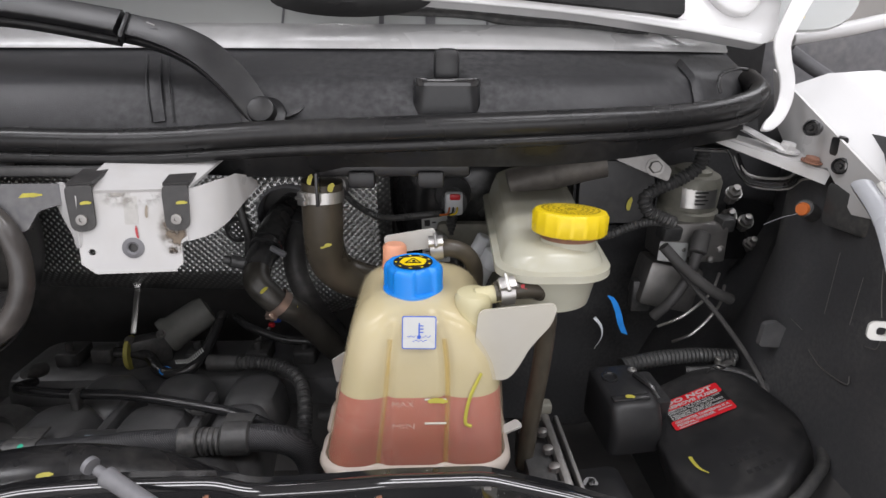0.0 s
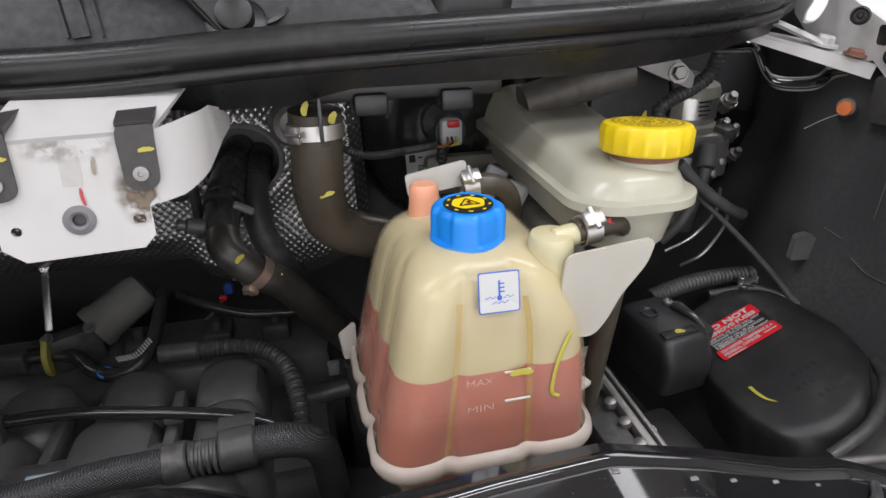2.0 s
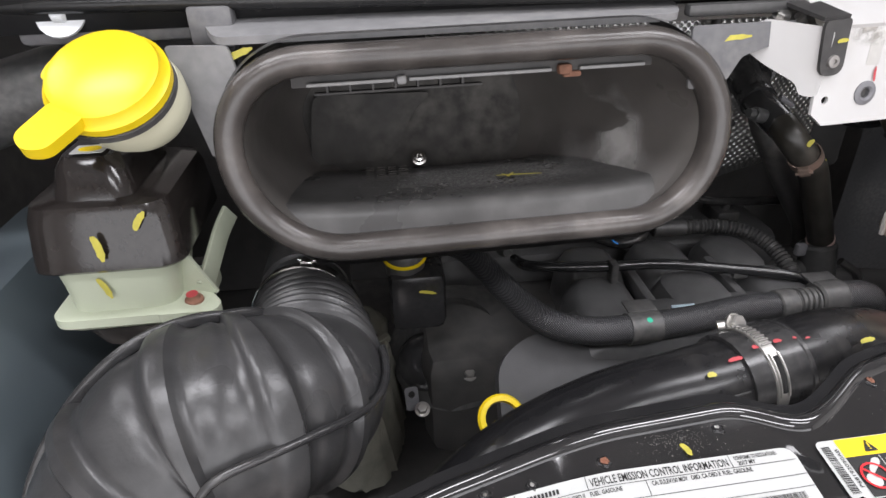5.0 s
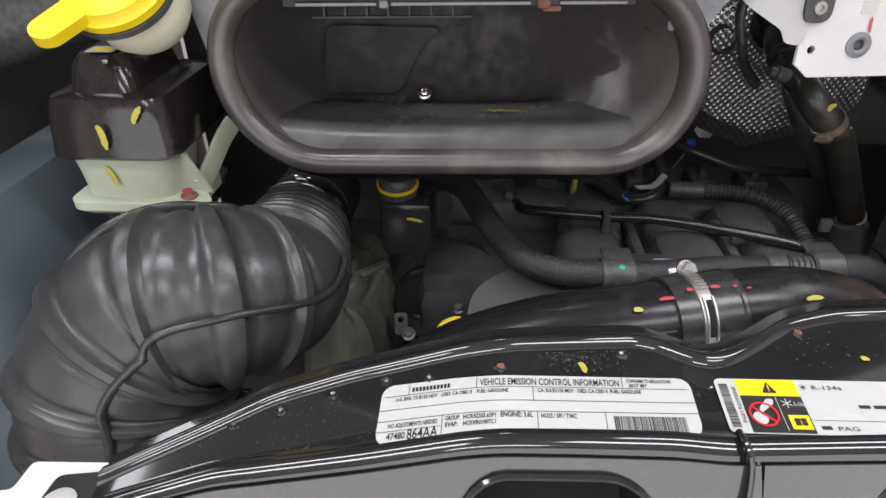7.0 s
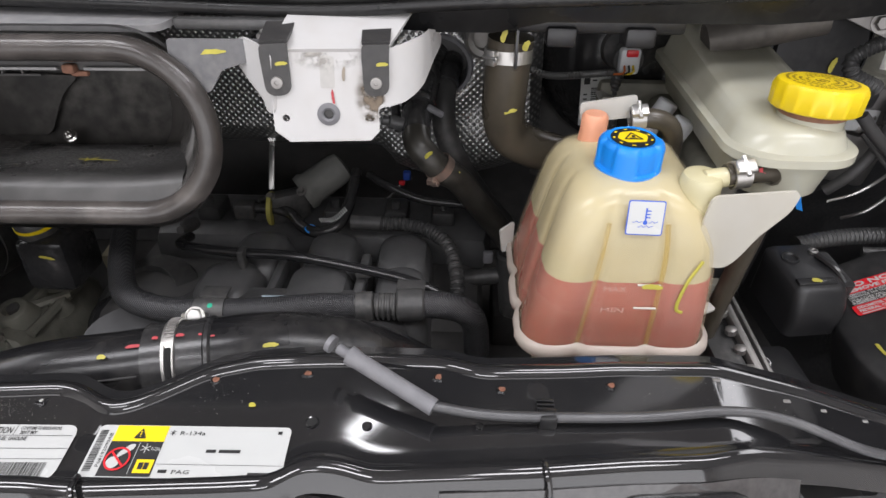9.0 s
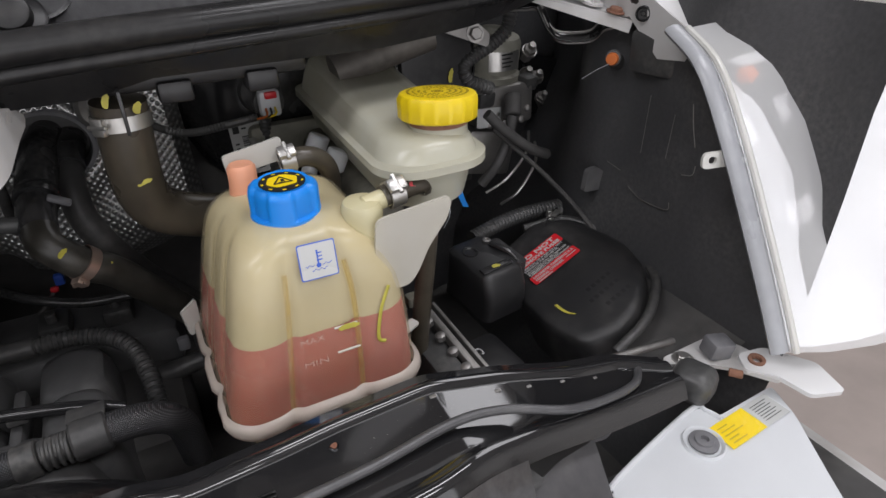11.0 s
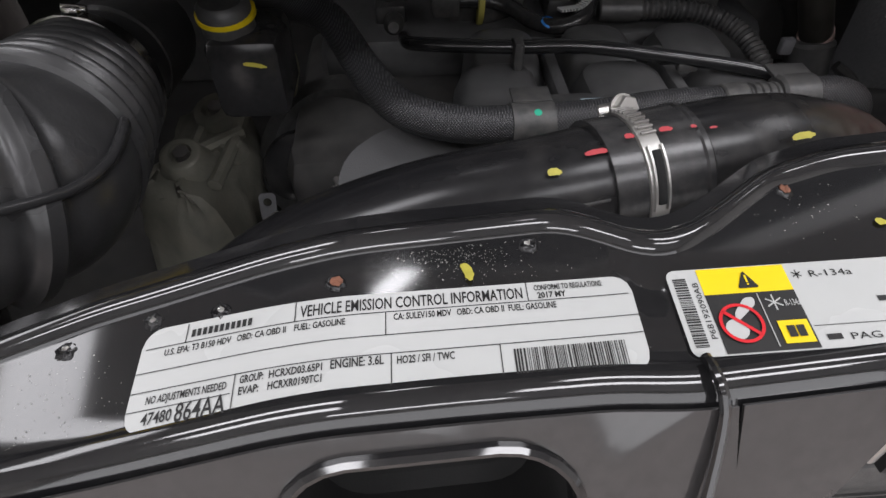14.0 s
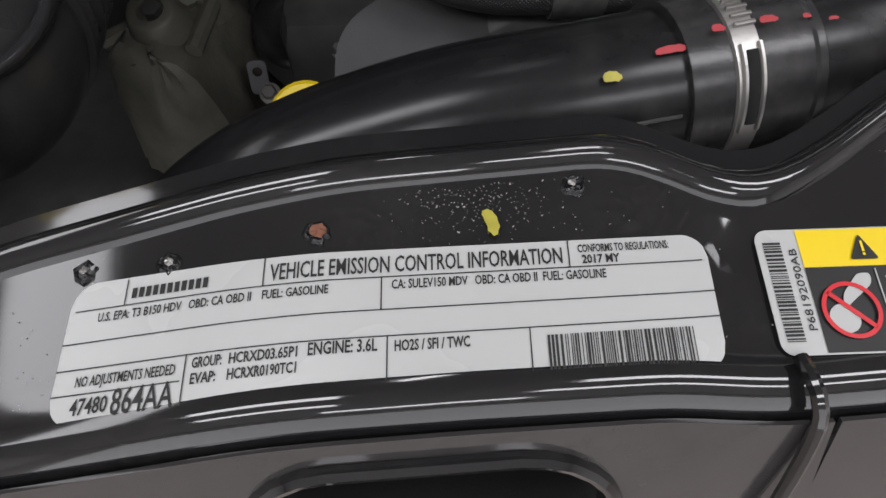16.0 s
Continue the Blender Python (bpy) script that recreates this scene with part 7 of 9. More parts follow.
        part("screw", lathe(ms @ Vector((0, -0.001, 0.003)), ms.to_3x3() @ Vector((0, 0, 1)), [(0, 0), (0.0052, 0), (0.0048, 0.0022), (0.002, 0.0025), (0.0018, 0.0012), (0, 0.0012)], 16), STEEL_D, s)
        mark(ms @ Vector((0.006, 0.014, 0.003)), ms.to_3x3() @ Vector((1, 0.1, 0)), ms.to_3x3() @ Vector((0, 0, 1)), 0.010, 0.003, s)


def heat_shield():
    """Embossed foil before the firewall, with a round opening for the heater pipes."""
    hx, hz = -0.212, 1.258
    def low(x):
        return lerp_table([(-0.62, 1.115), (-0.32, 1.110), (-0.295, 1.108), (-0.282, 1.105), (-0.243, 1.088), (-0.207, 1.072), (-0.17, 1.085), (-0.10, 1.105), (-0.065, 1.13)], x)
    rings = []
    for k in range(93):
        x = -0.62 + 0.556 * k / 92
        r = []
        for j in range(61):
            z = low(x) + (1.40 - low(x)) * j / 60
            y = 0.872 + 0.008 * math.sin(9 * x + 2) + 0.006 * math.sin(14 * z) - 0.020 * math.exp(-((x + 0.15) / 0.05) ** 2 - ((z - 1.15) / 0.05) ** 2)
            d = math.hypot((x - hx) / 0.052, (z - hz) / 0.046)
            y -= 0.014 * math.exp(-((d - 1.0) / 0.45) ** 2)
            y += 0.9 * max(0.0, 1.168 - z) * max(0.0, min(1.0, (-0.275 - x) / 0.03))
            y += 0.9 * max(0.0, 0.03 - (z - low(x))) + 1.3 * max(0.0, x + 0.082)
            r.append(Vector((x + 0.006 * math.sin(8 * z), y, z)))
        rings.append(r)
    foil = loft(rings, cap=False, closed=False)
    gone = [f for f in foil.faces if math.hypot((f.calc_center_median().x - hx) / 0.046, (f.calc_center_median().z - hz) / 0.041) < 1]
    bmesh.ops.delete(foil, geom=gone, context="FACES")
    e = thing("heat_shield", (-0.28, 0.88, 1.18), "silver embossed foil heat shield with a round pipe opening", "heat shield")
    part("foil", foil, FOIL, e)
    part("opening_rim", loft([[(hx + (0.046 + g) * math.cos(a), 0.861 - h, hz + (0.041 + g) * math.sin(a)) for a in [2 * math.pi * k / 48 for k in range(48)]] for g, h in ((0.004, -0.006), (0.004, 0.004), (0.001, 0.007), (-0.003, 0.005), (-0.005, -0.02))], cap=False), GREY_PL, e, "grey rubber rim of the opening")
    part("opening_back", box((hx, 0.905, hz), (0.12, 0.01, 0.11), 0.002), DARK, e)
    for x, z, r in ((-0.284, 1.236, 0.018), (-0.42, 1.27, 0.035)):
        part("port_ring", lathe((x, 0.862, z), (0, -1, 0), [(r * 0.6, -0.01), (r, -0.01), (r * 1.05, 0.008), (r * 0.75, 0.012), (r * 0.72, 0.0), (0, -0.002)], 28), RUBBER, e)
    part("port_ring", lathe((-0.150, 0.852, 1.298), (0.15, -1, 0), [(0.026, -0.01), (0.026, 0.004), (0.022, 0.008), (0.015, 0.006), (0.014, -0.006), (0, -0.006)], 28), STEEL_D, e, "dull metal ring")
    solo("dark_column", box((-0.005, 0.98, 1.25), (0.12, 0.03, 0.4), 0.01), DARK, "black bulkhead strip beside the foil", "bulkhead", "structure")
    c = thing("pipe_clip", (-0.40, 0.83, 1.25), "rusty steel clip and cable ends at the firewall", "clip")
    part("clip", tube([(-0.42, 0.85, 1.29), (-0.41, 0.83, 1.27), (-0.415, 0.82, 1.24), (-0.38, 0.82, 1.232), (-0.35, 0.83, 1.23)], 0.005, 24, 8), STEEL, c)
    part("plug", tube([(-0.40, 0.80, 1.25), (-0.39, 0.79, 1.23), (-0.375, 0.785, 1.20)], lambda f, s: 0.014 - 0.006 * f, 14, 12), RUBBER, c)


def air_duct():
    e = thing("air_duct", (-0.61, 0.62, 1.19), "open black plastic air intake duct with a dusty rubber rim", "air duct")
    # mouth outline in its own plane: x across, y up the tilted mouth
    m = frame_at((-0.604, 0.566, 1.2745), (1, 0.02, 0.005), (0.0, 0.16, 1))
    def mouth(hx, hy, d, drop=0.0, k=0.085):
        o = []
        for x, y in rounded(0, 0, hx, hy, min(k, hy * 0.98), 14):
            o.append(m @ Vector((x - 0.01 * (y / hy) * (x < 0) - 0.42 * max(0.0, d) * max(0.0, x / hx), y - drop, -d)))
        return o
    prof = []
    for a in range(0, 360, 30):
        c, s = math.cos(radians(a)), math.sin(radians(a))
        prof.append((0.0115 * c, 0.0125 * s))
    ring = [mouth(0.1995 + dx, 0.0755 + dx, -dz) for dx, dz in prof]
    part("rim", loft(ring + [ring[0]], cap=False), RUBBER_D, e, "dusty black rubber rim")
    part("rim_lip", loft([mouth(0.206, 0.093, 0.004), mouth(0.2075, 0.0945, 0.010), mouth(0.205, 0.092, 0.020)], cap=False), RUBBER, e)
    part("throat", loft([mouth(0.190, 0.0745, 0.0), mouth(0.1885, 0.072, 0.02), mouth(0.188, 0.070, 0.06), mouth(0.184, 0.066, 0.12), mouth(0.176, 0.063, 0.18, 0.004), mouth(0.162, 0.055, 0.20, 0.006)], cap=False), THROAT, e, angle=70)
    # back wall coloured darker than the throat, as if in shade
    part("back_wall", loft([mouth(0.162, 0.055, 0.199, 0.006), mouth(0.14, 0.04, 0.215, 0.006), mouth(0.10, 0.03, 0.25, 0.0)]), DUCT_SHADE, e, "far end of the duct, painted dark for shade", angle=60)
    part("shell", loft([mouth(0.201, 0.085, 0.012), mouth(0.196, 0.080, 0.05), mouth(0.194, 0.076, 0.14), mouth(0.188, 0.074, 0.21)], cap=False), PLASTIC, e)
    # ledge with clips across the upper throat, step and screw
    part("ledge_web", box(m @ Vector((0.0, 0.0635, -0.026)), (0.30, 0.020, 0.003), 0.0008, m.to_3x3().to_4x4()), DARK, e)
    for x0, x1 in ((-0.138, -0.068), (-0.056, 0.062), (0.086, 0.142)):
        part("ledge", box(m @ Vector(((x0 + x1) / 2, 0.0555, -0.022)), (x1 - x0, 0.003, 0.006), 0.001, m.to_3x3().to_4x4()), LEDGE, e, "pale inner ledge")
    part("ledge_clip", join(box(m @ Vector((0.073, 0.0555, -0.021)), (0.012, 0.009, 0.010), 0.003, m.to_3x3().to_4x4()), box(m @ Vector((0.080, 0.051, -0.024)), (0.016, 0.005, 0.006), 0.002, m.to_3x3().to_4x4())), RUST, e, "rusty clip")
    part("ledge_clip", box(m @ Vector((-0.062, 0.0555, -0.021)), (0.008, 0.007, 0.008), 0.002, m.to_3x3().to_4x4()), LEDGE, e)
    for k in range(7):
        part("slat", box(m @ Vector((-0.125 + 0.020 * k, 0.051, -0.075)), (0.0025, 0.014, 0.012), 0.0008, m.to_3x3().to_4x4()), DARK, e)
    part("slat_rail", box(m @ Vector((-0.062, 0.043, -0.075)), (0.15, 0.0025, 0.012), 0.001, m.to_3x3().to_4x4()), DARK, e)
    part("inner_panel", sheet(soften([(-0.160, -0.045), (-0.070, -0.045), (-0.058, -0.02), (-0.045, 0.005), (-0.02, 0.026), (-0.15, 0.030)], 0.012), [], 0.004, m @ Matrix.Translation((0, 0, -0.192))), DUCT_SHADE, e)
    fl = [[m @ Vector((x * 0.735 * (1 - 2.2 * d * (x > 0)), -0.0485 + 0.004 * (x / 0.2) ** 4 - 0.004 * max(0, (d - 0.12) / 0.06), -d)) for x in [-0.23 + 0.02 * k for k in range(24)]] for d in (0.030, 0.040, 0.06, 0.09, 0.12, 0.15, 0.175)]
    plate = [[q - Vector((0, 0, 0.0012)) for q in r] for r in fl]
    part("floor_plate", loft([[q - Vector((0, 0.026, 0.024)) for q in plate[0]], [q - Vector((0, 0.020, 0.017)) for q in plate[0]], [q - Vector((0, 0.012, 0.007)) for q in plate[0]], [q - Vector((0, 0.006, 0.002)) for q in plate[0]], *plate], cap=False, closed=False), PLASTIC_T, e, "dusty duct floor", angle=40)
    part("dust_sheen_film", loft(fl, cap=False, closed=False), DUST, e, "grey dust on the duct floor")
    # pale film on the right wall paints in the light it reflects
    side = []
    for d in (0.012, 0.03, 0.06, 0.09, 0.12, 0.15, 0.175):
        hx = lerp_table([(0, 0.190), (0.02, 0.1885), (0.06, 0.188), (0.12, 0.184), (0.18, 0.176)], d) - 0.0015
        hy = lerp_table([(0, 0.0745), (0.02, 0.072), (0.06, 0.070), (0.12, 0.066), (0.18, 0.063)], d) - 0.0015
        side.append([m @ Vector((hx - hy * 0.98 - 0.40 * d + hy * 0.98 * math.cos(radians(a)), hy * math.sin(radians(a)), -d)) for a in range(-85, 36, 6)])
    part("dust_sheen_film", loft(side, cap=False, closed=False), SHEEN_W, e, "grey dust and painted sheen on the duct side")
    part("screw", lathe((-0.648, 0.735, 1.203), (0.0, -0.75, 0.65), [(0.0085, 0), (0.0085, 0.002), (0.0062, 0.003), (0.0055, 0.007), (0.003, 0.0078), (0.002, 0.006), (0, 0.006)], 18), CHROME, e, "bright steel screw")
    f = frame_at((-0.558, 0.634, 1.2190), (1, 0, 0), (0, 1, -0.16))
    part("paint_mark", join(blob((-0.022, 0.002), (0.022, 0.0), 0.0034, f), blob((-0.012, -0.005), (-0.004, 0.010), 0.0026, f), blob((-0.016, 0.008), (-0.010, -0.005), 0.0022, f)), YPAINT_L, e)
    def strewn(rng):
        for k in range(150):
            x, d = rng.gauss(-0.02, 0.07), rng.uniform(0.03, 0.17)
            if abs(x) < 0.13:
                yield m @ Vector((x, -0.0475 - 0.004 * max(0, (d - 0.12) / 0.06), -d))
    grit(strewn, e, SPECK, 41, (0.0003, 0.0010))
    part("moulded_print", bars([(-0.705 + 0.011 * k, 0.655 + 0.006 * j, -0.697 + 0.011 * k, 0.6575 + 0.006 * j) for k in range(4) for j in range(6)], Matrix.Translation((0, 0, 1.2145))), THROAT, e)
    # flat duct top behind the rim, side bracket bars
    t = thing("duct_cover", (-0.60, 0.66, 1.36), "grey plastic cover over the air duct with a yellow mark", "cover")
    part("deck", sheet(soften([(-0.20, 0), (0.165, 0), (0.175, 0.03), (0.16, 0.11), (-0.16, 0.11), (-0.215, 0.04)], 0.012), [], 0.006, frame_at((-0.605, 0.592, 1.360), (1, 0.02, 0.0), (0, 1, 0.14))), GREY_M, t)
    part("side", sheet(soften([(0, 0), (0.05, 0.0), (0.06, -0.05), (0.02, -0.09)], 0.004), [], 0.003, frame_at((-0.845, 0.60, 1.360), (1, -0.2, 0), (0, 0, 1))), GREY_M, t)
    mark((-0.79, 0.592, 1.352), (1, 0, 0.45), (0, -1, 0.3), 0.024, 0.005, t)
    b = thing("cross_bar", (-0.40, 0.60, 1.33), "dark grey steel cross bar with a yellow paint stroke", "cross bar")
    part("bar", sheet(soften([(-0.045, 0), (0.045, 0.0), (0.045, -0.016), (0.02, -0.020), (0.0, -0.026), (-0.012, -0.045), (-0.045, -0.05)], 0.004), [], 0.003, frame_at((-0.387, 0.590, 1.357), (1, 0.03, 0.0), (0, 0.15, 1))), GREY_D, b)
    part("upper_bar", box((-0.38, 0.606, 1.366), (0.10, 0.012, 0.010), 0.003), PLASTIC, b)
    mark((-0.398, 0.586, 1.346), (1, 0, 0.10), (0, -1, 0.2), 0.034, 0.004, b)
    bolt((-0.348, 0.600, 1.357), (0, -0.4, 1), 0.006, 0.006, 0.009, STEEL, parent=b)
    solo("white_crossmember", box((-0.35, 0.72, 1.352), (0.13, 0.03, 0.026), 0.004), WHITE_DIRTY, "white body crossmember below the cowl", "crossmember", "structure")
    solo("grey_tab", box((-0.655, 0.645, 1.380), (0.055, 0.02, 0.012), 0.004), LGREY_PL, "pale grey tab under the cowl", "tab")


# ---- engine, hoses and pipes ----
def engine():
    e = thing("intake_manifold", (-0.40, 0.68, 0.98), "black plastic intake manifold with rounded runners", "intake manifold")
    def hump(x, y, w, d, z0, z1, r=0.03):
        return loft([[(px, py, z) for px, py in rounded(x, y, w * s, d * s, r, 5)] for z, s in ((z0, 1.08), (z0 + (z1 - z0) * 0.5, 1.03), (z0 + (z1 - z0) * 0.8, 0.95), (z0 + (z1 - z0) * 0.95, 0.80), (z1, 0.55))])
    part("plenum", hump(-0.38, 0.605, 0.15, 0.045, 0.94, 1.058), ENGINE, e)
    for x, y, w, d, z in ((-0.455, 0.645, 0.040, 0.05, 1.066), (-0.345, 0.645, 0.042, 0.05, 1.064), (-0.245, 0.65, 0.035, 0.05, 1.060), (-0.44, 0.73, 0.038, 0.055, 1.056), (-0.345, 0.735, 0.038, 0.055, 1.054), (-0.25, 0.74, 0.038, 0.055, 1.050)):
        part("runner", hump(x, y, w, d, 0.93, z, 0.025), ENGINE, e)
    for x in (-0.40, -0.295):
        part("runner_web", box((x, 0.66, 1.045), (0.012, 0.12, 0.02), 0.004), ENGINE, e)
    mf = frame_at((-0.515, 0.570, 1.020), (1, 0.08, 0), (-0.05, 0.75, 0.66))
    part("front_plate", sheet(soften([(-0.085, -0.075), (0.045, -0.085), (0.075, -0.02), (0.060, 0.030), (-0.03, 0.045), (-0.075, 0.02)], 0.03, 8), [], 0.02, mf), mat("grey_engine_plastic", (0.060, 0.060, 0.062), 0.5, dust=0.4, scale=34, bump=0.3, spec=0.3, dustcol=(0.07, 0.07, 0.07), big=22), e)
    for x, y, r in ((-0.50, 0.525, 0.009), (-0.465, 0.53, 0.006), (-0.525, 0.535, 0.007)):
        part("plate_hole", lathe((x, y + 0.005, 1.00), (0.1, -0.7, 0.7), [(r, 0), (r * 0.7, -0.002), (0, -0.002)], 14), DARK, e)
    part("small_clip", join(box((-0.384, 0.600, 1.064), (0.018, 0.010, 0.010), 0.002), box((-0.384, 0.600, 1.070), (0.026, 0.004, 0.003), 0.001)), mat("pale_blue_clip", (0.40, 0.50, 0.56), 0.4), e, "pale blue clip")
    for p in ((-0.302, 0.668, 1.066), (-0.29, 0.655, 1.066)):
        part("latch", box(p, (0.018, 0.008, 0.008), 0.002), PLASTIC, e)
    mark((-0.262, 0.66, 1.064), (1, 0.3, 0), (0, -0.1, 1), 0.004, 0.003, e, ORANGE)
    b = thing("engine_block", (-0.40, 0.80, 0.85), "grimy black engine block deep in the bay", "engine")
    part("block", box((-0.40, 0.80, 0.90), (0.52, 0.30, 0.17), 0.03), DARK, b)
    part("valve_cover", box((-0.38, 0.87, 0.995), (0.50, 0.14, 0.07), 0.025), ENGINE, b)
    for x in (-0.55, -0.47, -0.36, -0.27, -0.2):
        part("coil", join(box((x, 0.86, 1.035), (0.035, 0.05, 0.03), 0.006), rod((x, 0.85, 1.045), (x, 0.85, 1.062), 0.006)), PLASTIC, b)
    c = thing("engine_bracket", (-0.72, 0.66, 0.92), "grimy cast aluminium bracket with bolts at the engine end", "casting")
    rg = random.Random(12)
    cast = loft([[(x, y, z) for x, y in soften([(-0.800 + d, 0.63), (-0.745, 0.60 + d), (-0.715 - d, 0.612), (-0.700 - d, 0.66), (-0.694 - d, 0.72), (-0.712, 0.785 - d), (-0.79 + d, 0.76)], 0.015, 5)] for z, d in ((0.82, -0.01), (0.87, -0.004), (0.91, 0.0), (0.935, 0.006), (0.952, 0.016), (0.962, 0.03))])
    for v in cast.verts:
        v.co += Vector((rg.uniform(-1, 1), rg.uniform(-1, 1), rg.uniform(-1, 1))) * 0.003
    part("casting", cast, ALU, c, angle=60)
    for x, y, z, r in ((-0.745, 0.655, 0.974, 0.021), (-0.728, 0.73, 0.975, 0.022), (-0.712, 0.690, 0.962, 0.013)):
        part("boss", lathe((x, y, z - 0.014), (rg.uniform(-0.2, 0.2), -0.3, 1), [(r * 1.25, 0), (r * 1.02, 0.008), (r * 0.92, 0.018), (r * 0.80, 0.020), (r * 0.52, 0.020), (r * 0.45, 0.012), (0, 0.012)], 20), ALU, c)
        part("stud", lathe((x, y, z - 0.006), (0, -0.3, 1), [(0, 0), (r * 0.40, 0), (r * 0.36, 0.012), (0, 0.013)], 6), STEEL_D, c)
    for p, q in (((-0.79, 0.64, 0.955), (-0.70, 0.70, 0.966)), ((-0.76, 0.62, 0.945), (-0.74, 0.75, 0.966)), ((-0.716, 0.63, 0.955), (-0.706, 0.74, 0.962))):
        part("web", tube([p, (Vector(p) + Vector(q)) / 2 + Vector((0.004, 0, 0.003)), q], 0.007, 12, 8), ALU, c)
    part("arm", box((-0.664, 0.775, 0.985), (0.026, 0.05, 0.03), 0.006, pose(0, 0, 0, 6)), mat("yellowed_casting", (0.32, 0.29, 0.20), 0.6, 0.3, dust=0.4), c)
    c.location += Vector((0.0, 0.0, 0.022))
    d = thing("belt_cover", (-0.60, 0.70, 0.92), "black belt cover with small bolts", "belt cover")
    part("cover", lathe((-0.610, 0.735, 0.925), (-0.2, -0.5, 0.8), [(0, 0), (0.085, 0), (0.085, 0.03), (0.06, 0.045), (0.055, 0.035), (0.02, 0.04), (0, 0.05)], 36), PLASTIC, d)
    part("round_cap", lathe((-0.65, 0.71, 0.93), (-0.1, -0.6, 0.8), [(0, 0), (0.038, 0), (0.038, 0.02), (0.03, 0.028), (0.012, 0.03), (0, 0.026)], 28), PLASTIC_S, d)
    for p in ((-0.62, 0.71, 0.952), (-0.605, 0.655, 0.955), (-0.585, 0.66, 0.94), (-0.665, 0.625, 0.935)):
        part("bolt", hexhead(Vector(p), (0, -0.5, 0.9), 0.0065, 0.008, 0.009), STEEL, d, angle=30)
    part("eyelet", sheet(soften([(-0.008, -0.01), (0.008, -0.01), (0.008, 0.018), (-0.008, 0.018)], 0.005), [circle(0, 0.009, 0.004)], 0.003, frame_at((-0.676, 0.64, 0.935), (1, 0.1, 0), (0, 0.5, 1))), GREY_PL, d)
    y = thing("dipstick_ring", (-0.60, 0.47, 1.08), "yellow plastic dipstick ring", "dipstick")
    part("ring", join(lathe((-0.600, 0.492, 1.044), (0.05, -0.65, 0.75), [(0.0155, 0), (0.021, 0.001), (0.022, 0.005), (0.020, 0.008), (0.0155, 0.008), (0.0145, 0.004), (0.0155, 0)], 30), box((-0.600, 0.476, 1.030), (0.012, 0.012, 0.008), 0.003, pose(0, 0, 0, 50))), YELLOW, y)
    part("stem", rod((-0.600, 0.474, 1.026), (-0.605, 0.50, 0.93), 0.005), STEEL_D, y)
    o = thing("fluid_bottle", (-0.685, 0.60, 1.06), "black fluid bottle with a yellow band under the duct", "bottle")
    part("bottle", box((-0.678, 0.665, 1.075), (0.060, 0.07, 0.070), 0.010), PLASTIC_S, o)
    part("neck", lathe((-0.689, 0.658, 1.105), (0, -0.15, 1), [(0, 0), (0.021, 0), (0.021, 0.025), (0.017, 0.030), (0, 0.031)], 26), PLASTIC, o)
    part("band", lathe((-0.689, 0.658, 1.119), (0, -0.15, 1), [(0.0205, 0), (0.0235, 0.001), (0.0235, 0.005), (0.0205, 0.006)], 30), YELLOW, o, "yellow band")
    mark((-0.668, 0.6285, 1.092), (1, 0, -0.15), (0, -1, 0.1), 0.018, 0.0034, o)
    o.location += Vector((0.016, 0.0, 0.004))


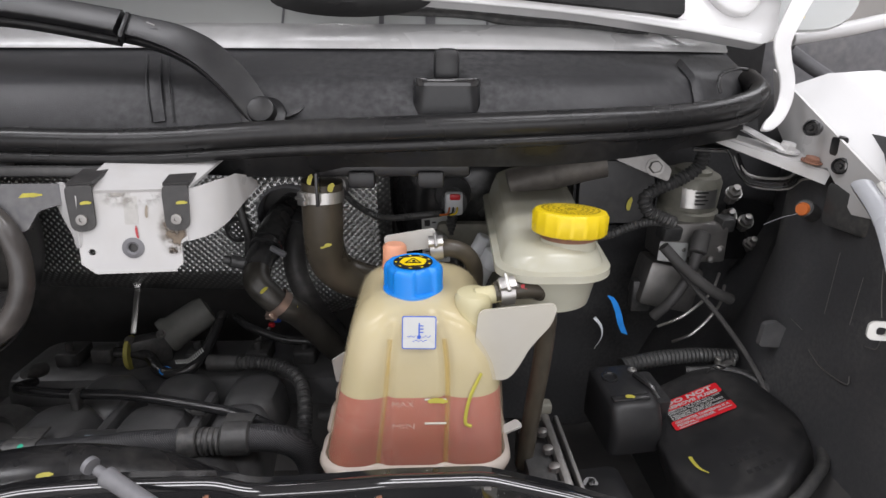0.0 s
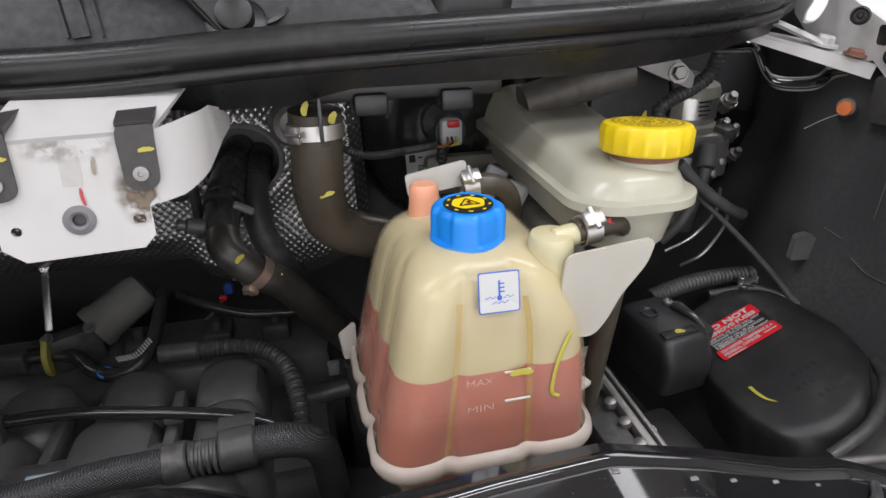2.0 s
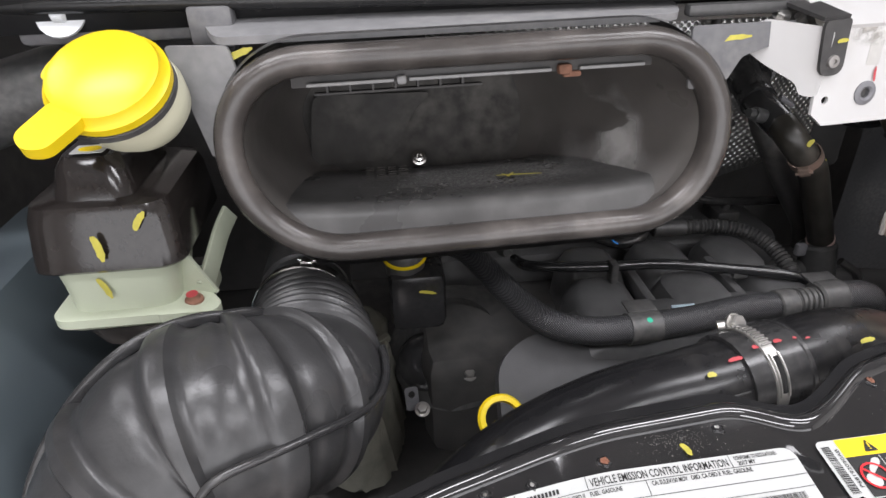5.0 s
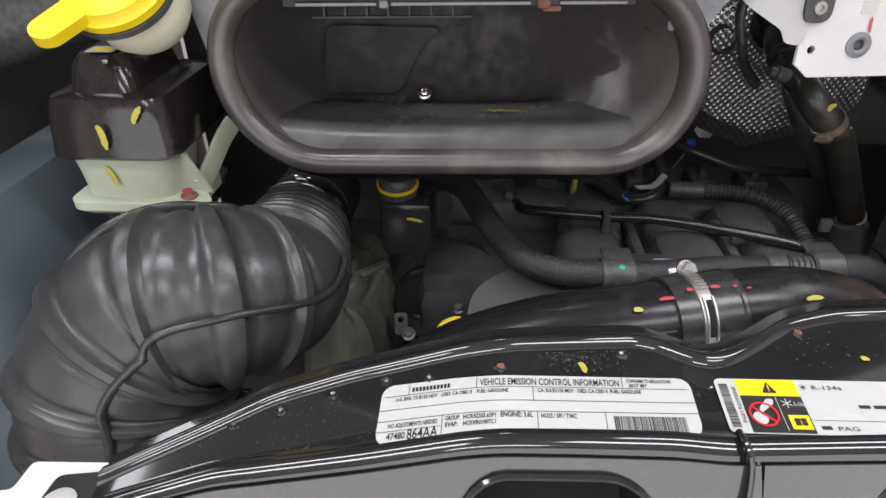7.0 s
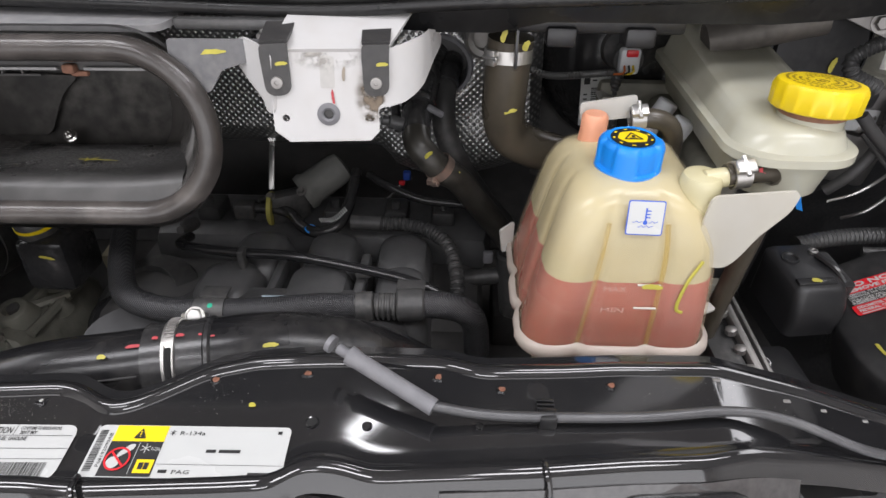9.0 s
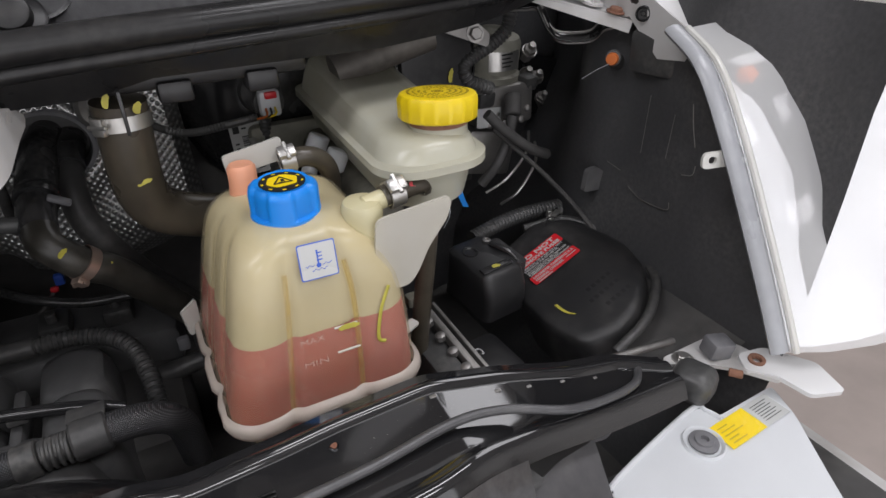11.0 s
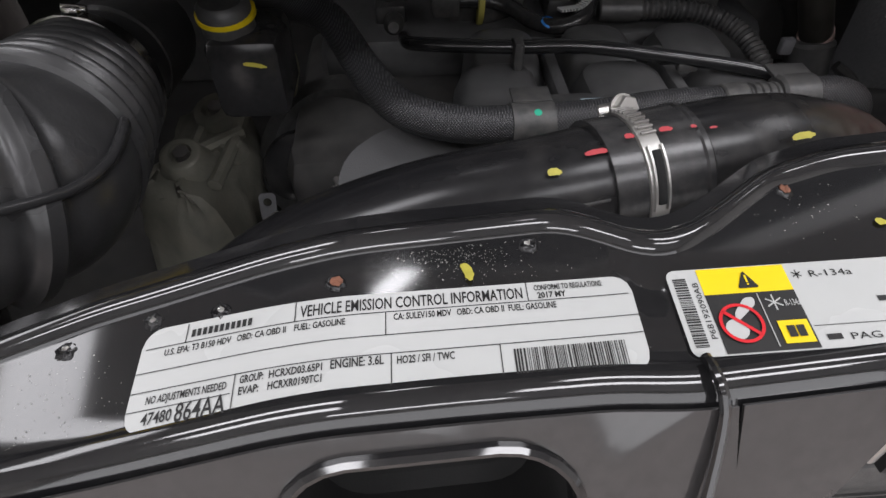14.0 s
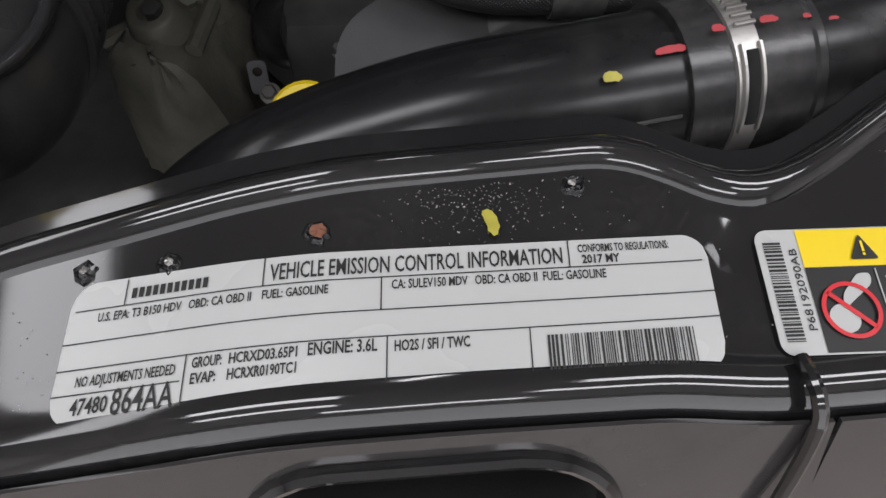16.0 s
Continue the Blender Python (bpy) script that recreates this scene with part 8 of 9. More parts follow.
def clean_air_hose():
    e = thing("air_hose", (-0.45, 0.44, 1.10), "fat glossy black air hose with red and yellow paint marks", "air hose")
    TUBE = mat("glossy_black_hose", (0.011, 0.011, 0.012), 0.25, spec=0.35, dust=0.15, scale=80, bump=0.03)
    part("hose", tube([(-0.70, 0.395, 0.99), (-0.655, 0.402, 1.046), (-0.60, 0.410, 1.090), (-0.53, 0.424, 1.109), (-0.46, 0.432, 1.1165), (-0.41, 0.442, 1.1187)], lambda f, s: 0.030 + 0.004 * f, 50, 30), TUBE, e)
    part("sleeve", tube([(-0.436, 0.4368, 1.1179), (-0.41, 0.442, 1.1187), (-0.388, 0.4464, 1.1193)], 0.0365, 8, 32), PLASTIC_S, e)
    part("elbow", tube([(-0.392, 0.4456, 1.119), (-0.35, 0.455, 1.119), (-0.31, 0.466, 1.111), (-0.26, 0.482, 1.088), (-0.215, 0.50, 1.045), (-0.19, 0.52, 1.0)], lambda f, s: 0.0352 + 0.002 * f, 34, 28), TUBE, e)
    part("end_bead", lathe((-0.386, 0.4468, 1.1194), (0.97, 0.2, 0.02), [(0.0352, -0.003), (0.0372, -0.001), (0.0372, 0.002), (0.0352, 0.004)], 36), PLASTIC_S, e)
    ax = Vector((0.97, 0.20, 0.03)).normalized()
    up, fr = Vector((0, 0, 1)), (Vector((0, -1, 0)) + ax * ax.y).normalized()
    def on(x, deg, r):
        n = up * math.cos(radians(deg)) + fr * math.sin(radians(deg))
        return Vector((x, 0.444 + (x + 0.40) * 0.2, 1.119 + (x + 0.40) * 0.03)) + n * r, n
    part("seam", tube([on(x, 62, 0.0335)[0] for x in (-0.53, -0.50, -0.47, -0.44)], 0.0009, 24, 6), PLASTIC, e)
    for x, deg, ln, w, col, r in ((-0.442, 20, 0.013, 0.0030, RPAINT, 0.0342), (-0.425, 15, 0.005, 0.0030, RPAINT, 0.0378), (-0.4055, 15, 0.007, 0.0030, RPAINT, 0.0378), (-0.390, 16, 0.003, 0.002, RPAINT, 0.0366), (-0.380, 20, 0.004, 0.0014, RPAINT, 0.0362), (-0.466, 30, 0.007, 0.0038, YPAINT, 0.0337), (-0.334, 42, 0.013, 0.0036, YPAINT, 0.0362)):
        p, n = on(x, deg, r)
        mark(p, ax + Vector((0, 0, 0.05)), n, ln, w, e, col)
    c = thing("worm_clamp", (-0.415, 0.441, 1.155), "stainless worm-drive clamp with slotted band on the air hose", "hose clamp", "hose clamps")
    ctr = Vector((-0.4145, 0.4411, 1.1186))
    part("band", lathe(ctr - ax * 0.0055, ax, [(0.0365, 0), (0.0377, 0.0005), (0.0377, 0.0105), (0.0365, 0.011)], 48), STEEL, c)
    def pt(deg, r=0.0380):
        return ctr + (up * math.cos(radians(deg)) + fr * math.sin(radians(deg))) * r
    # black pill laid on the band for the shade within the slot
    part("slot", tube([pt(a, 0.0382) for a in range(30, 74, 3)], 0.0025, 18, 8, squash=0.4), PAD_SHADE, c)
    for s0 in (-0.0036, 0.0036):
        part("slot_edge", tube([pt(a) + ax * s0 for a in range(26, 80, 3)], 0.0011, 18, 6), STEEL, c)
    for a in range(-34, 20, 6):
        part("thread_slot", box(pt(a, 0.0384), (0.0085, 0.0018, 0.0016), 0.0005, frame_at((0, 0, 0), ax, (up * math.cos(radians(a)) + fr * math.sin(radians(a))).cross(ax)).to_3x3().to_4x4()), STEEL_D, c)
    q = Vector((-0.411, 0.477, 1.141))
    part("screw_head", join(hexhead(q, (0.25, -0.75, 0.6), 0.0072, 0.008, 0.0085), rod(q - Vector((0.012, -0.003, 0.004)), q, 0.0045)), STEEL, c, angle=30)
    part("screw_housing", box(q + Vector((0.001, 0.006, -0.006)), (0.013, 0.013, 0.008), 0.002, pose(0, 0, 0, -40)), STEEL, c)


def hoses():
    b = thing("braided_hose", (-0.45, 0.6, 1.08), "black braided hose with a clip and couplings over the manifold", "hose")
    path = [(-0.690, 0.735, 1.095), (-0.640, 0.735, 1.098), (-0.603, 0.712, 1.096), (-0.583, 0.668, 1.092), (-0.566, 0.626, 1.088), (-0.540, 0.582, 1.082), (-0.502, 0.567, 1.076), (-0.457, 0.567, 1.073), (-0.39, 0.573, 1.072), (-0.33, 0.586, 1.070), (-0.285, 0.590, 1.068)]
    part("hose", tube(path, 0.0143, 80, 18), BRAID, b)
    part("clip", join(tube([(-0.458, 0.567, 1.0725), (-0.426, 0.569, 1.072)], 0.0162, 6, 20), box((-0.441, 0.584, 1.087), (0.03, 0.02, 0.003), 0.001)), PLASTIC, b)
    part("paint_dot", lathe((-0.439, 0.5605, 1.0866), (0, -0.4, 0.9), [(0.003, 0), (0, 0.0006)], 10), GPAINT, b)
    part("coupling", join(rod((-0.288, 0.589, 1.068), (-0.268, 0.590, 1.069), 0.0165), rod((-0.268, 0.590, 1.069), (-0.245, 0.592, 1.070), 0.0135), *[lathe((-0.265 + 0.006 * k, 0.590, 1.069), (1, 0, 0), [(0.0135, 0), (0.0152, 0.001), (0.0152, 0.003), (0.0135, 0.004)], 20) for k in range(4)]), PLASTIC, b)
    part("clip", join(rod((-0.243, 0.592, 1.070), (-0.212, 0.594, 1.070), 0.0185, 22), box((-0.228, 0.610, 1.084), (0.032, 0.020, 0.003), 0.001)), PLASTIC, b)
    part("tail", tube([(-0.213, 0.594, 1.070), (-0.19, 0.596, 1.068), (-0.168, 0.602, 1.056), (-0.155, 0.612, 1.03), (-0.150, 0.62, 0.98)], 0.0155, 30, 16), BRAID, b)
    p = thing("vacuum_pipe", (-0.37, 0.66, 1.08), "thin glossy black pipe clipped across the manifold", "pipe")
    part("pipe", tube([(-0.535, 0.74, 1.060), (-0.53, 0.70, 1.074), (-0.50, 0.682, 1.080), (-0.44, 0.672, 1.081), (-0.38, 0.668, 1.081), (-0.30, 0.658, 1.073), (-0.235, 0.645, 1.066), (-0.20, 0.637, 1.055)], 0.0062, 60, 14), mat("glossy_pipe", (0.02, 0.02, 0.021), 0.12, bump=0.0), p)
    part("clip", join(box((-0.438, 0.665, 1.078), (0.009, 0.016, 0.026), 0.003), rod((-0.4425, 0.672, 1.081), (-0.4335, 0.672, 1.081), 0.0082)), PLASTIC, p, "black pipe clip")
    part("pipe_end", join(lathe((-0.545, 0.775, 1.06), (0, -1, 0.3), [(0, 0), (0.010, 0), (0.010, 0.02), (0.006, 0.025), (0.0052, 0.04), (0, 0.04)], 16)), PLASTIC, p)
    s = thing("pcv_pipe", (-0.38, 0.80, 1.05), "black breather pipe with a yellow gasket and printed sleeve", "pipe")
    part("pipe", tube([(-0.50, 0.835, 1.052), (-0.46, 0.833, 1.054), (-0.425, 0.828, 1.050), (-0.400, 0.800, 1.044), (-0.375, 0.785, 1.044), (-0.350, 0.79, 1.050), (-0.338, 0.815, 1.062), (-0.335, 0.85, 1.072), (-0.335, 0.90, 1.085)], 0.0082, 60, 12), PLASTIC_S, s)
    part("gasket", lathe((-0.455, 0.833, 1.054), (1, 0, -0.05), [(0.008, 0), (0.0215, 0), (0.0225, 0.003), (0.0215, 0.006), (0.008, 0.006)], 26, (1.2, 0.9)), mat("olive_yellow_rubber", (0.46, 0.42, 0.10), 0.5), s, "yellow gasket ring")
    part("stay", join(box((-0.456, 0.875, 1.105), (0.009, 0.004, 0.075), 0.002, pose(0, 0, 0, -30)), lathe((-0.456, 0.896, 1.138), (0, -1, 0.3), [(0, 0), (0.007, 0), (0.006, 0.005), (0, 0.006)], 6)), STEEL, s, "small steel stay")
    part("connector_body", box((-0.49, 0.832, 1.052), (0.03, 0.024, 0.024), 0.004), PLASTIC, s)
    part("blue_ring", lathe((-0.385, 0.789, 1.046), (0.3, -0.3, 1), [(0.0075, 0), (0.0090, 0.001), (0.0075, 0.003)], 20), BLUE_T, s)
    rng = random.Random(6)
    sleeve = curve_points([(-0.372, 0.797, 1.0565), (-0.352, 0.795, 1.0605), (-0.337, 0.806, 1.0705)], 14)[0]
    part("print_bar", join(*[box(q, (0.0020, 0.0085, 0.0030), 0, pose(0, 0, 0, 0, -20, 30)) for q in sleeve]), LABEL, s)
    c = thing("throttle_sensor", (-0.385, 0.88, 1.07), "grey-green cylindrical actuator above the engine", "actuator")
    part("barrel", lathe((-0.410, 0.858, 1.066), (0.75, 0.45, 0.42), [(0, 0), (0.027, 0), (0.0285, 0.010), (0.0255, 0.015), (0.0245, 0.062), (0.022, 0.072), (0.010, 0.076), (0, 0.076)], 28), mat("grey_green_cover", (0.15, 0.15, 0.14), 0.55, dust=0.4, scale=60, dustcol=(0.2, 0.2, 0.17)), c)
    part("flange", box((-0.43, 0.85, 1.05), (0.06, 0.03, 0.05), 0.01, pose(0, 0, 0, 0, 0, 30)), PLASTIC, c)
    for p0 in ((-0.45, 0.83, 1.075), (-0.405, 0.835, 1.082)):
        part("bolt", hexhead(Vector(p0), (0, -0.6, 0.8), 0.005, 0.006, 0.007), STEEL_D, c, angle=30)
    w = thing("wire_connector", (-0.25, 0.955, 1.065), "white wire connector with a red and blue lock", "connector")
    part("body", box((-0.245, 0.950, 1.078), (0.022, 0.018, 0.014), 0.002, pose(0, 0, 0, 20, 10, 20)), WHITE, w)
    part("lock", box((-0.262, 0.945, 1.058), (0.012, 0.012, 0.014), 0.002), LABEL_B, w)
    part("seal", box((-0.270, 0.938, 1.048), (0.010, 0.008, 0.007), 0.002), LABEL_R, w)
    part("wire", tube([(-0.272, 0.935, 1.045), (-0.29, 0.92, 1.03), (-0.32, 0.90, 1.02)], 0.0025, 14, 6), RUBBER, w)
    k = thing("corrugated_sleeve", (-0.23, 0.77, 1.05), "black corrugated wire sleeve over the engine", "cable sleeve")
    part("collar", rod((-0.33, 0.803, 1.052), (-0.285, 0.80, 1.052), 0.0115), PLASTIC, k)
    part("sleeve", tube([(-0.287, 0.80, 1.052), (-0.25, 0.797, 1.053), (-0.215, 0.785, 1.050), (-0.19, 0.76, 1.042), (-0.178, 0.72, 1.025), (-0.175, 0.68, 1.0)], ribbed(0.0095, 0.0055, 0.0011), 170, 12), PLASTIC, k)
    # big inlet hose below the cowl drain
    h = thing("drain_hose", (-0.12, 0.66, 1.25), "thick olive-black hose from the cowl bending behind the tank", "hose")
    part("hose", tube([(-0.130, 0.664, 1.345), (-0.132, 0.668, 1.30), (-0.132, 0.675, 1.262), (-0.120, 0.688, 1.232), (-0.085, 0.700, 1.212), (-0.035, 0.71, 1.198), (0.01, 0.72, 1.19)], 0.0225, 50, 22), HOSE, h)
    mark((-0.127, 0.6505, 1.275), (1, 0, 0.4), (0.1, -1, 0.1), 0.013, 0.004, h)
    mark((-0.117, 0.642, 1.342), (0.2, 0, 1), (0.2, -1, 0.2), 0.010, 0.006, h)
    mark((-0.138, 0.640, 1.351), (0.2, 0, 1), (-0.1, -1, 0.2), 0.012, 0.005, h)
    clamp((-0.131, 0.666, 1.328), (0, 0.05, 1), 0.0228, 0.013, lug=(-0.7, -0.75, 0), label="bright steel clamp round the thick hose")
    r = thing("heater_hose", (-0.19, 0.74, 1.2), "black heater hose with couplings from the firewall", "hose")
    BROWN = mat("brown_black_hose", (0.026, 0.024, 0.020), 0.34, dust=0.2)
    part("hose", tube([(-0.229, 0.735, 1.216), (-0.226, 0.720, 1.207), (-0.214, 0.716, 1.193), (-0.198, 0.719, 1.176), (-0.178, 0.729, 1.158), (-0.148, 0.747, 1.112), (-0.118, 0.765, 1.064), (-0.098, 0.777, 1.030), (-0.085, 0.785, 1.00)], 0.0165, 60, 20), BROWN, r)
    part("coupling", tube([(-0.214, 0.905, 1.262), (-0.220, 0.865, 1.257), (-0.227, 0.82, 1.240), (-0.230, 0.785, 1.227)], lambda f, s: 0.0185 + 0.0016 * (f > 0.35) + 0.0012 * (f > 0.9), 40, 22), PLASTIC_S, r, "glossy black pipe coupling")
    part("coupling", tube([(-0.230, 0.784, 1.2265), (-0.231, 0.755, 1.2205), (-0.229, 0.732, 1.213)], lambda f, s: 0.0190 - 0.002 * f, 20, 22), PLASTIC_S, r)
    part("lock_tab", box((-0.208, 0.765, 1.232), (0.022, 0.008, 0.006), 0.002, pose(0, 0, 0, 20, 30, 0)), GREY_PL, r, "grey lock tab")
    part("side_lug", join(rod((-0.245, 0.745, 1.222), (-0.262, 0.740, 1.228), 0.008), rod((-0.262, 0.740, 1.228), (-0.270, 0.738, 1.230), 0.0055)), PLASTIC, r)
    part("red_ring", lathe((-0.2295, 0.788, 1.228), (0, 1, 0.35), [(0.0205, 0), (0.0212, 0.001), (0.0205, 0.003)], 28), RPAINT, r, "red seal ring")
    part("end_ring", lathe((-0.1215, 0.763, 1.070), (0.35, 0.2, -0.6), [(0.0165, 0.045), (0.0178, 0.046), (0.0178, 0.054), (0.0165, 0.055)], 24), mat("pink_grey_ring", (0.35, 0.25, 0.23), 0.5), r)
    mark((-0.212, 0.7005, 1.203), (0.5, 0.3, 0.5), (-0.4, -0.8, 0.5), 0.011, 0.005, r)
    mark((-0.183, 0.713, 1.172), (0.8, 0.3, 0.5), (-0.2, -0.85, 0.5), 0.016, 0.005, r)
    clamp((-0.200, 0.7185, 1.179), (0.62, 0.25, -0.72), 0.0172, 0.011, lug=(-0.6, -0.75, -0.2), label="spring clamp on the heater hose", material=mat("coppery_clamp", (0.5, 0.38, 0.32), 0.35, 0.8))
    g = thing("heater_hose", (-0.17, 0.80, 1.2), "second black heater hose running down behind the tank", "hose")
    part("coupling", tube([(-0.192, 0.905, 1.252), (-0.197, 0.865, 1.248), (-0.199, 0.845, 1.238)], 0.0175, 16, 20), PLASTIC_S, g)
    part("hose", tube([(-0.197, 0.86, 1.246), (-0.200, 0.835, 1.225), (-0.198, 0.816, 1.190), (-0.180, 0.803, 1.150), (-0.145, 0.802, 1.095), (-0.105, 0.81, 1.04), (-0.09, 0.815, 1.0)], 0.0155, 50, 18), RUBBER, g)
    solo("firewall_cable", tube([(-0.262, 0.852, 1.37), (-0.268, 0.846, 1.31), (-0.274, 0.842, 1.27), (-0.266, 0.838, 1.235), (-0.262, 0.82, 1.21), (-0.256, 0.79, 1.198)], 0.006, 40, 10), RUBBER, "black cable along the foil", "cable")
    solo("floor_loom", tube([(-0.315, 0.90, 1.080), (-0.285, 0.865, 1.080), (-0.234, 0.85, 1.066), (-0.186, 0.85, 1.060), (-0.121, 0.85, 1.056)], 0.0065, 50, 10), PLASTIC_S, "black cable loom low behind the engine", "cable loom")
    solo("lower_bracket", box((-0.045, 0.86, 0.851), (0.15, 0.10, 0.064), 0.006), DARK, "black steel bracket low beside the engine", "bracket")
    w2 = thing("white_scrap", (-0.056, 0.865, 0.90), "torn white plastic scraps lying on the undertray", "scrap")
    for dx, dy, sc in ((0.0, 0.0, 1.0), (0.030, -0.004, 0.7), (0.045, -0.028, 0.5)):
        part("shard", sheet([(0, 0), (0.028 * sc, 0.006), (0.034 * sc, 0.024 * sc), (0.020 * sc, 0.030 * sc), (0.012 * sc, 0.016 * sc)], [], 0.002, frame_at((-0.066 + dx, 0.855 + dy, 0.884), (1, 0.1, 0.1), (0, 0.8, 0.5))), LABEL, w2)
    v = thing("hose_flange", (-0.12, 0.69, 1.02), "black water outlet with small pipes behind the tank", "water outlet")
    part("body", join(rod((-0.13, 0.714, 1.055), (-0.12, 0.70, 0.96), 0.024), rod((-0.20, 0.71, 1.01), (-0.13, 0.71, 1.02), 0.012)), PLASTIC, v)
    part("thin_hose", tube([(-0.10, 0.70, 1.03), (-0.075, 0.69, 1.01), (-0.07, 0.69, 0.97)], 0.006, 14, 8), RUBBER, v)
    part("clip", box((-0.165, 0.70, 1.055), (0.014, 0.010, 0.018), 0.003), GREY_PL, v)
    v.location += Vector((0.030, 0.062, -0.030))


def bellows():
    e = thing("bellows_duct", (-0.84, 0.50, 1.0), "large black ribbed plastic air duct curving down to the wing", "air duct")
    # centre, radius and the way to the parting ridge, station by station
    stations = [((-0.786, 0.70, 1.070), 0.046, (0.75, 0.0, 0.3)), ((-0.776, 0.617, 1.089), 0.049, (0.78, 0.0, 0.3)), ((-0.766, 0.548, 1.102), 0.054, (0.8, -0.2, 0.25)), ((-0.763, 0.503, 1.110), 0.060, (0.8, -0.35, 0.27)),
                ((-0.765, 0.472, 1.114), 0.066, (0.72, -0.56, 0.28)), ((-0.795, 0.440, 1.128), 0.0715, (0.54, -0.77, 0.36)), ((-0.832, 0.428, 1.122), 0.077, (0.47, -0.83, 0.34)), ((-0.862, 0.410, 1.085), 0.083, (0.40, -0.74, 0.58)),
                ((-0.870, 0.396, 1.035), 0.083, (0.34, -0.90, 0.30)), ((-0.868, 0.390, 0.975), 0.080, (0.25, -0.95, 0.15)), ((-0.866, 0.388, 0.90), 0.080, (0.25, -0.95, 0.1))]
    ctr = [Vector(q[0]) for q in stations]
    run = [0.0]
    for a, b in zip(ctr, ctr[1:]):
        run.append(run[-1] + (b - a).length)
    at = [d / run[-1] for d in run]
    def along(f, k):
        return float(np.interp(f, at, [q[1] if k < 0 else q[2][k] for q in stations]))
    ribs = [0.440, 0.502, 0.552, 0.617, 0.690, 0.757, 0.810, 0.866]
    lo, hi = at[1] + 0.015, at[3] + 0.01
    def rad(f, s):
        base = along(f, -1)
        if lo < f < hi:
            base += 0.0046 * math.cos(2 * math.pi * (f - lo) * run[-1] / 0.0165)
        for c in ribs:
            d = abs(f - c) * run[-1]
            base += 0.0060 * max(0.0, min(1.0, (0.0052 - d) / 0.0024)) - 0.0016 * math.exp(-((d - 0.0080) / 0.0028) ** 2)
        return base
    part("body", tube([c for c in ctr], rad, 460, 56, squash=1.0), mat("satin_duct_plastic", (0.038, 0.038, 0.039), 0.32, dust=0.25, scale=70, bump=0.25, fine=350, dustcol=(0.12, 0.118, 0.115)), e, angle=38)
    p, _ = curve_points(ctr, 90)
    for deg in (0, 108):
        line = []
        for k in range(34 if deg == 0 else 38, 86):
            f = k / 89
            d = Vector((along(f, 0), along(f, 1), along(f, 2)))
            t = (p[k + 1] - p[k - 1]).normalized()
            d = (d - t * d.dot(t)).normalized()
            d = d * math.cos(radians(deg)) + d.cross(t) * math.sin(radians(deg)) * (1 if d.cross(t).z > 0 else -1)
            line.append(p[k] + d * (along(f, -1) + 0.0035))
        part("seam_ridge", strap_along(line, 0.0062, 0.0105, (0.2, -0.7, 0.6) if deg == 0 else (-0.3, 0.1, 0.9), 120), PLASTIC_S, e)
    clamp((-0.776, 0.615, 1.0895), (0.10, 0.97, -0.20), 0.0535, 0.014, lug=(0.10, 0, 1), label="bright clamp on the ribbed air duct", material=CHROME)
    solo("duct_socket", rod((-0.790, 0.77, 1.06), (-0.783, 0.66, 1.080), 0.050, 28), PLASTIC, "black socket behind the ribbed duct", "duct socket")


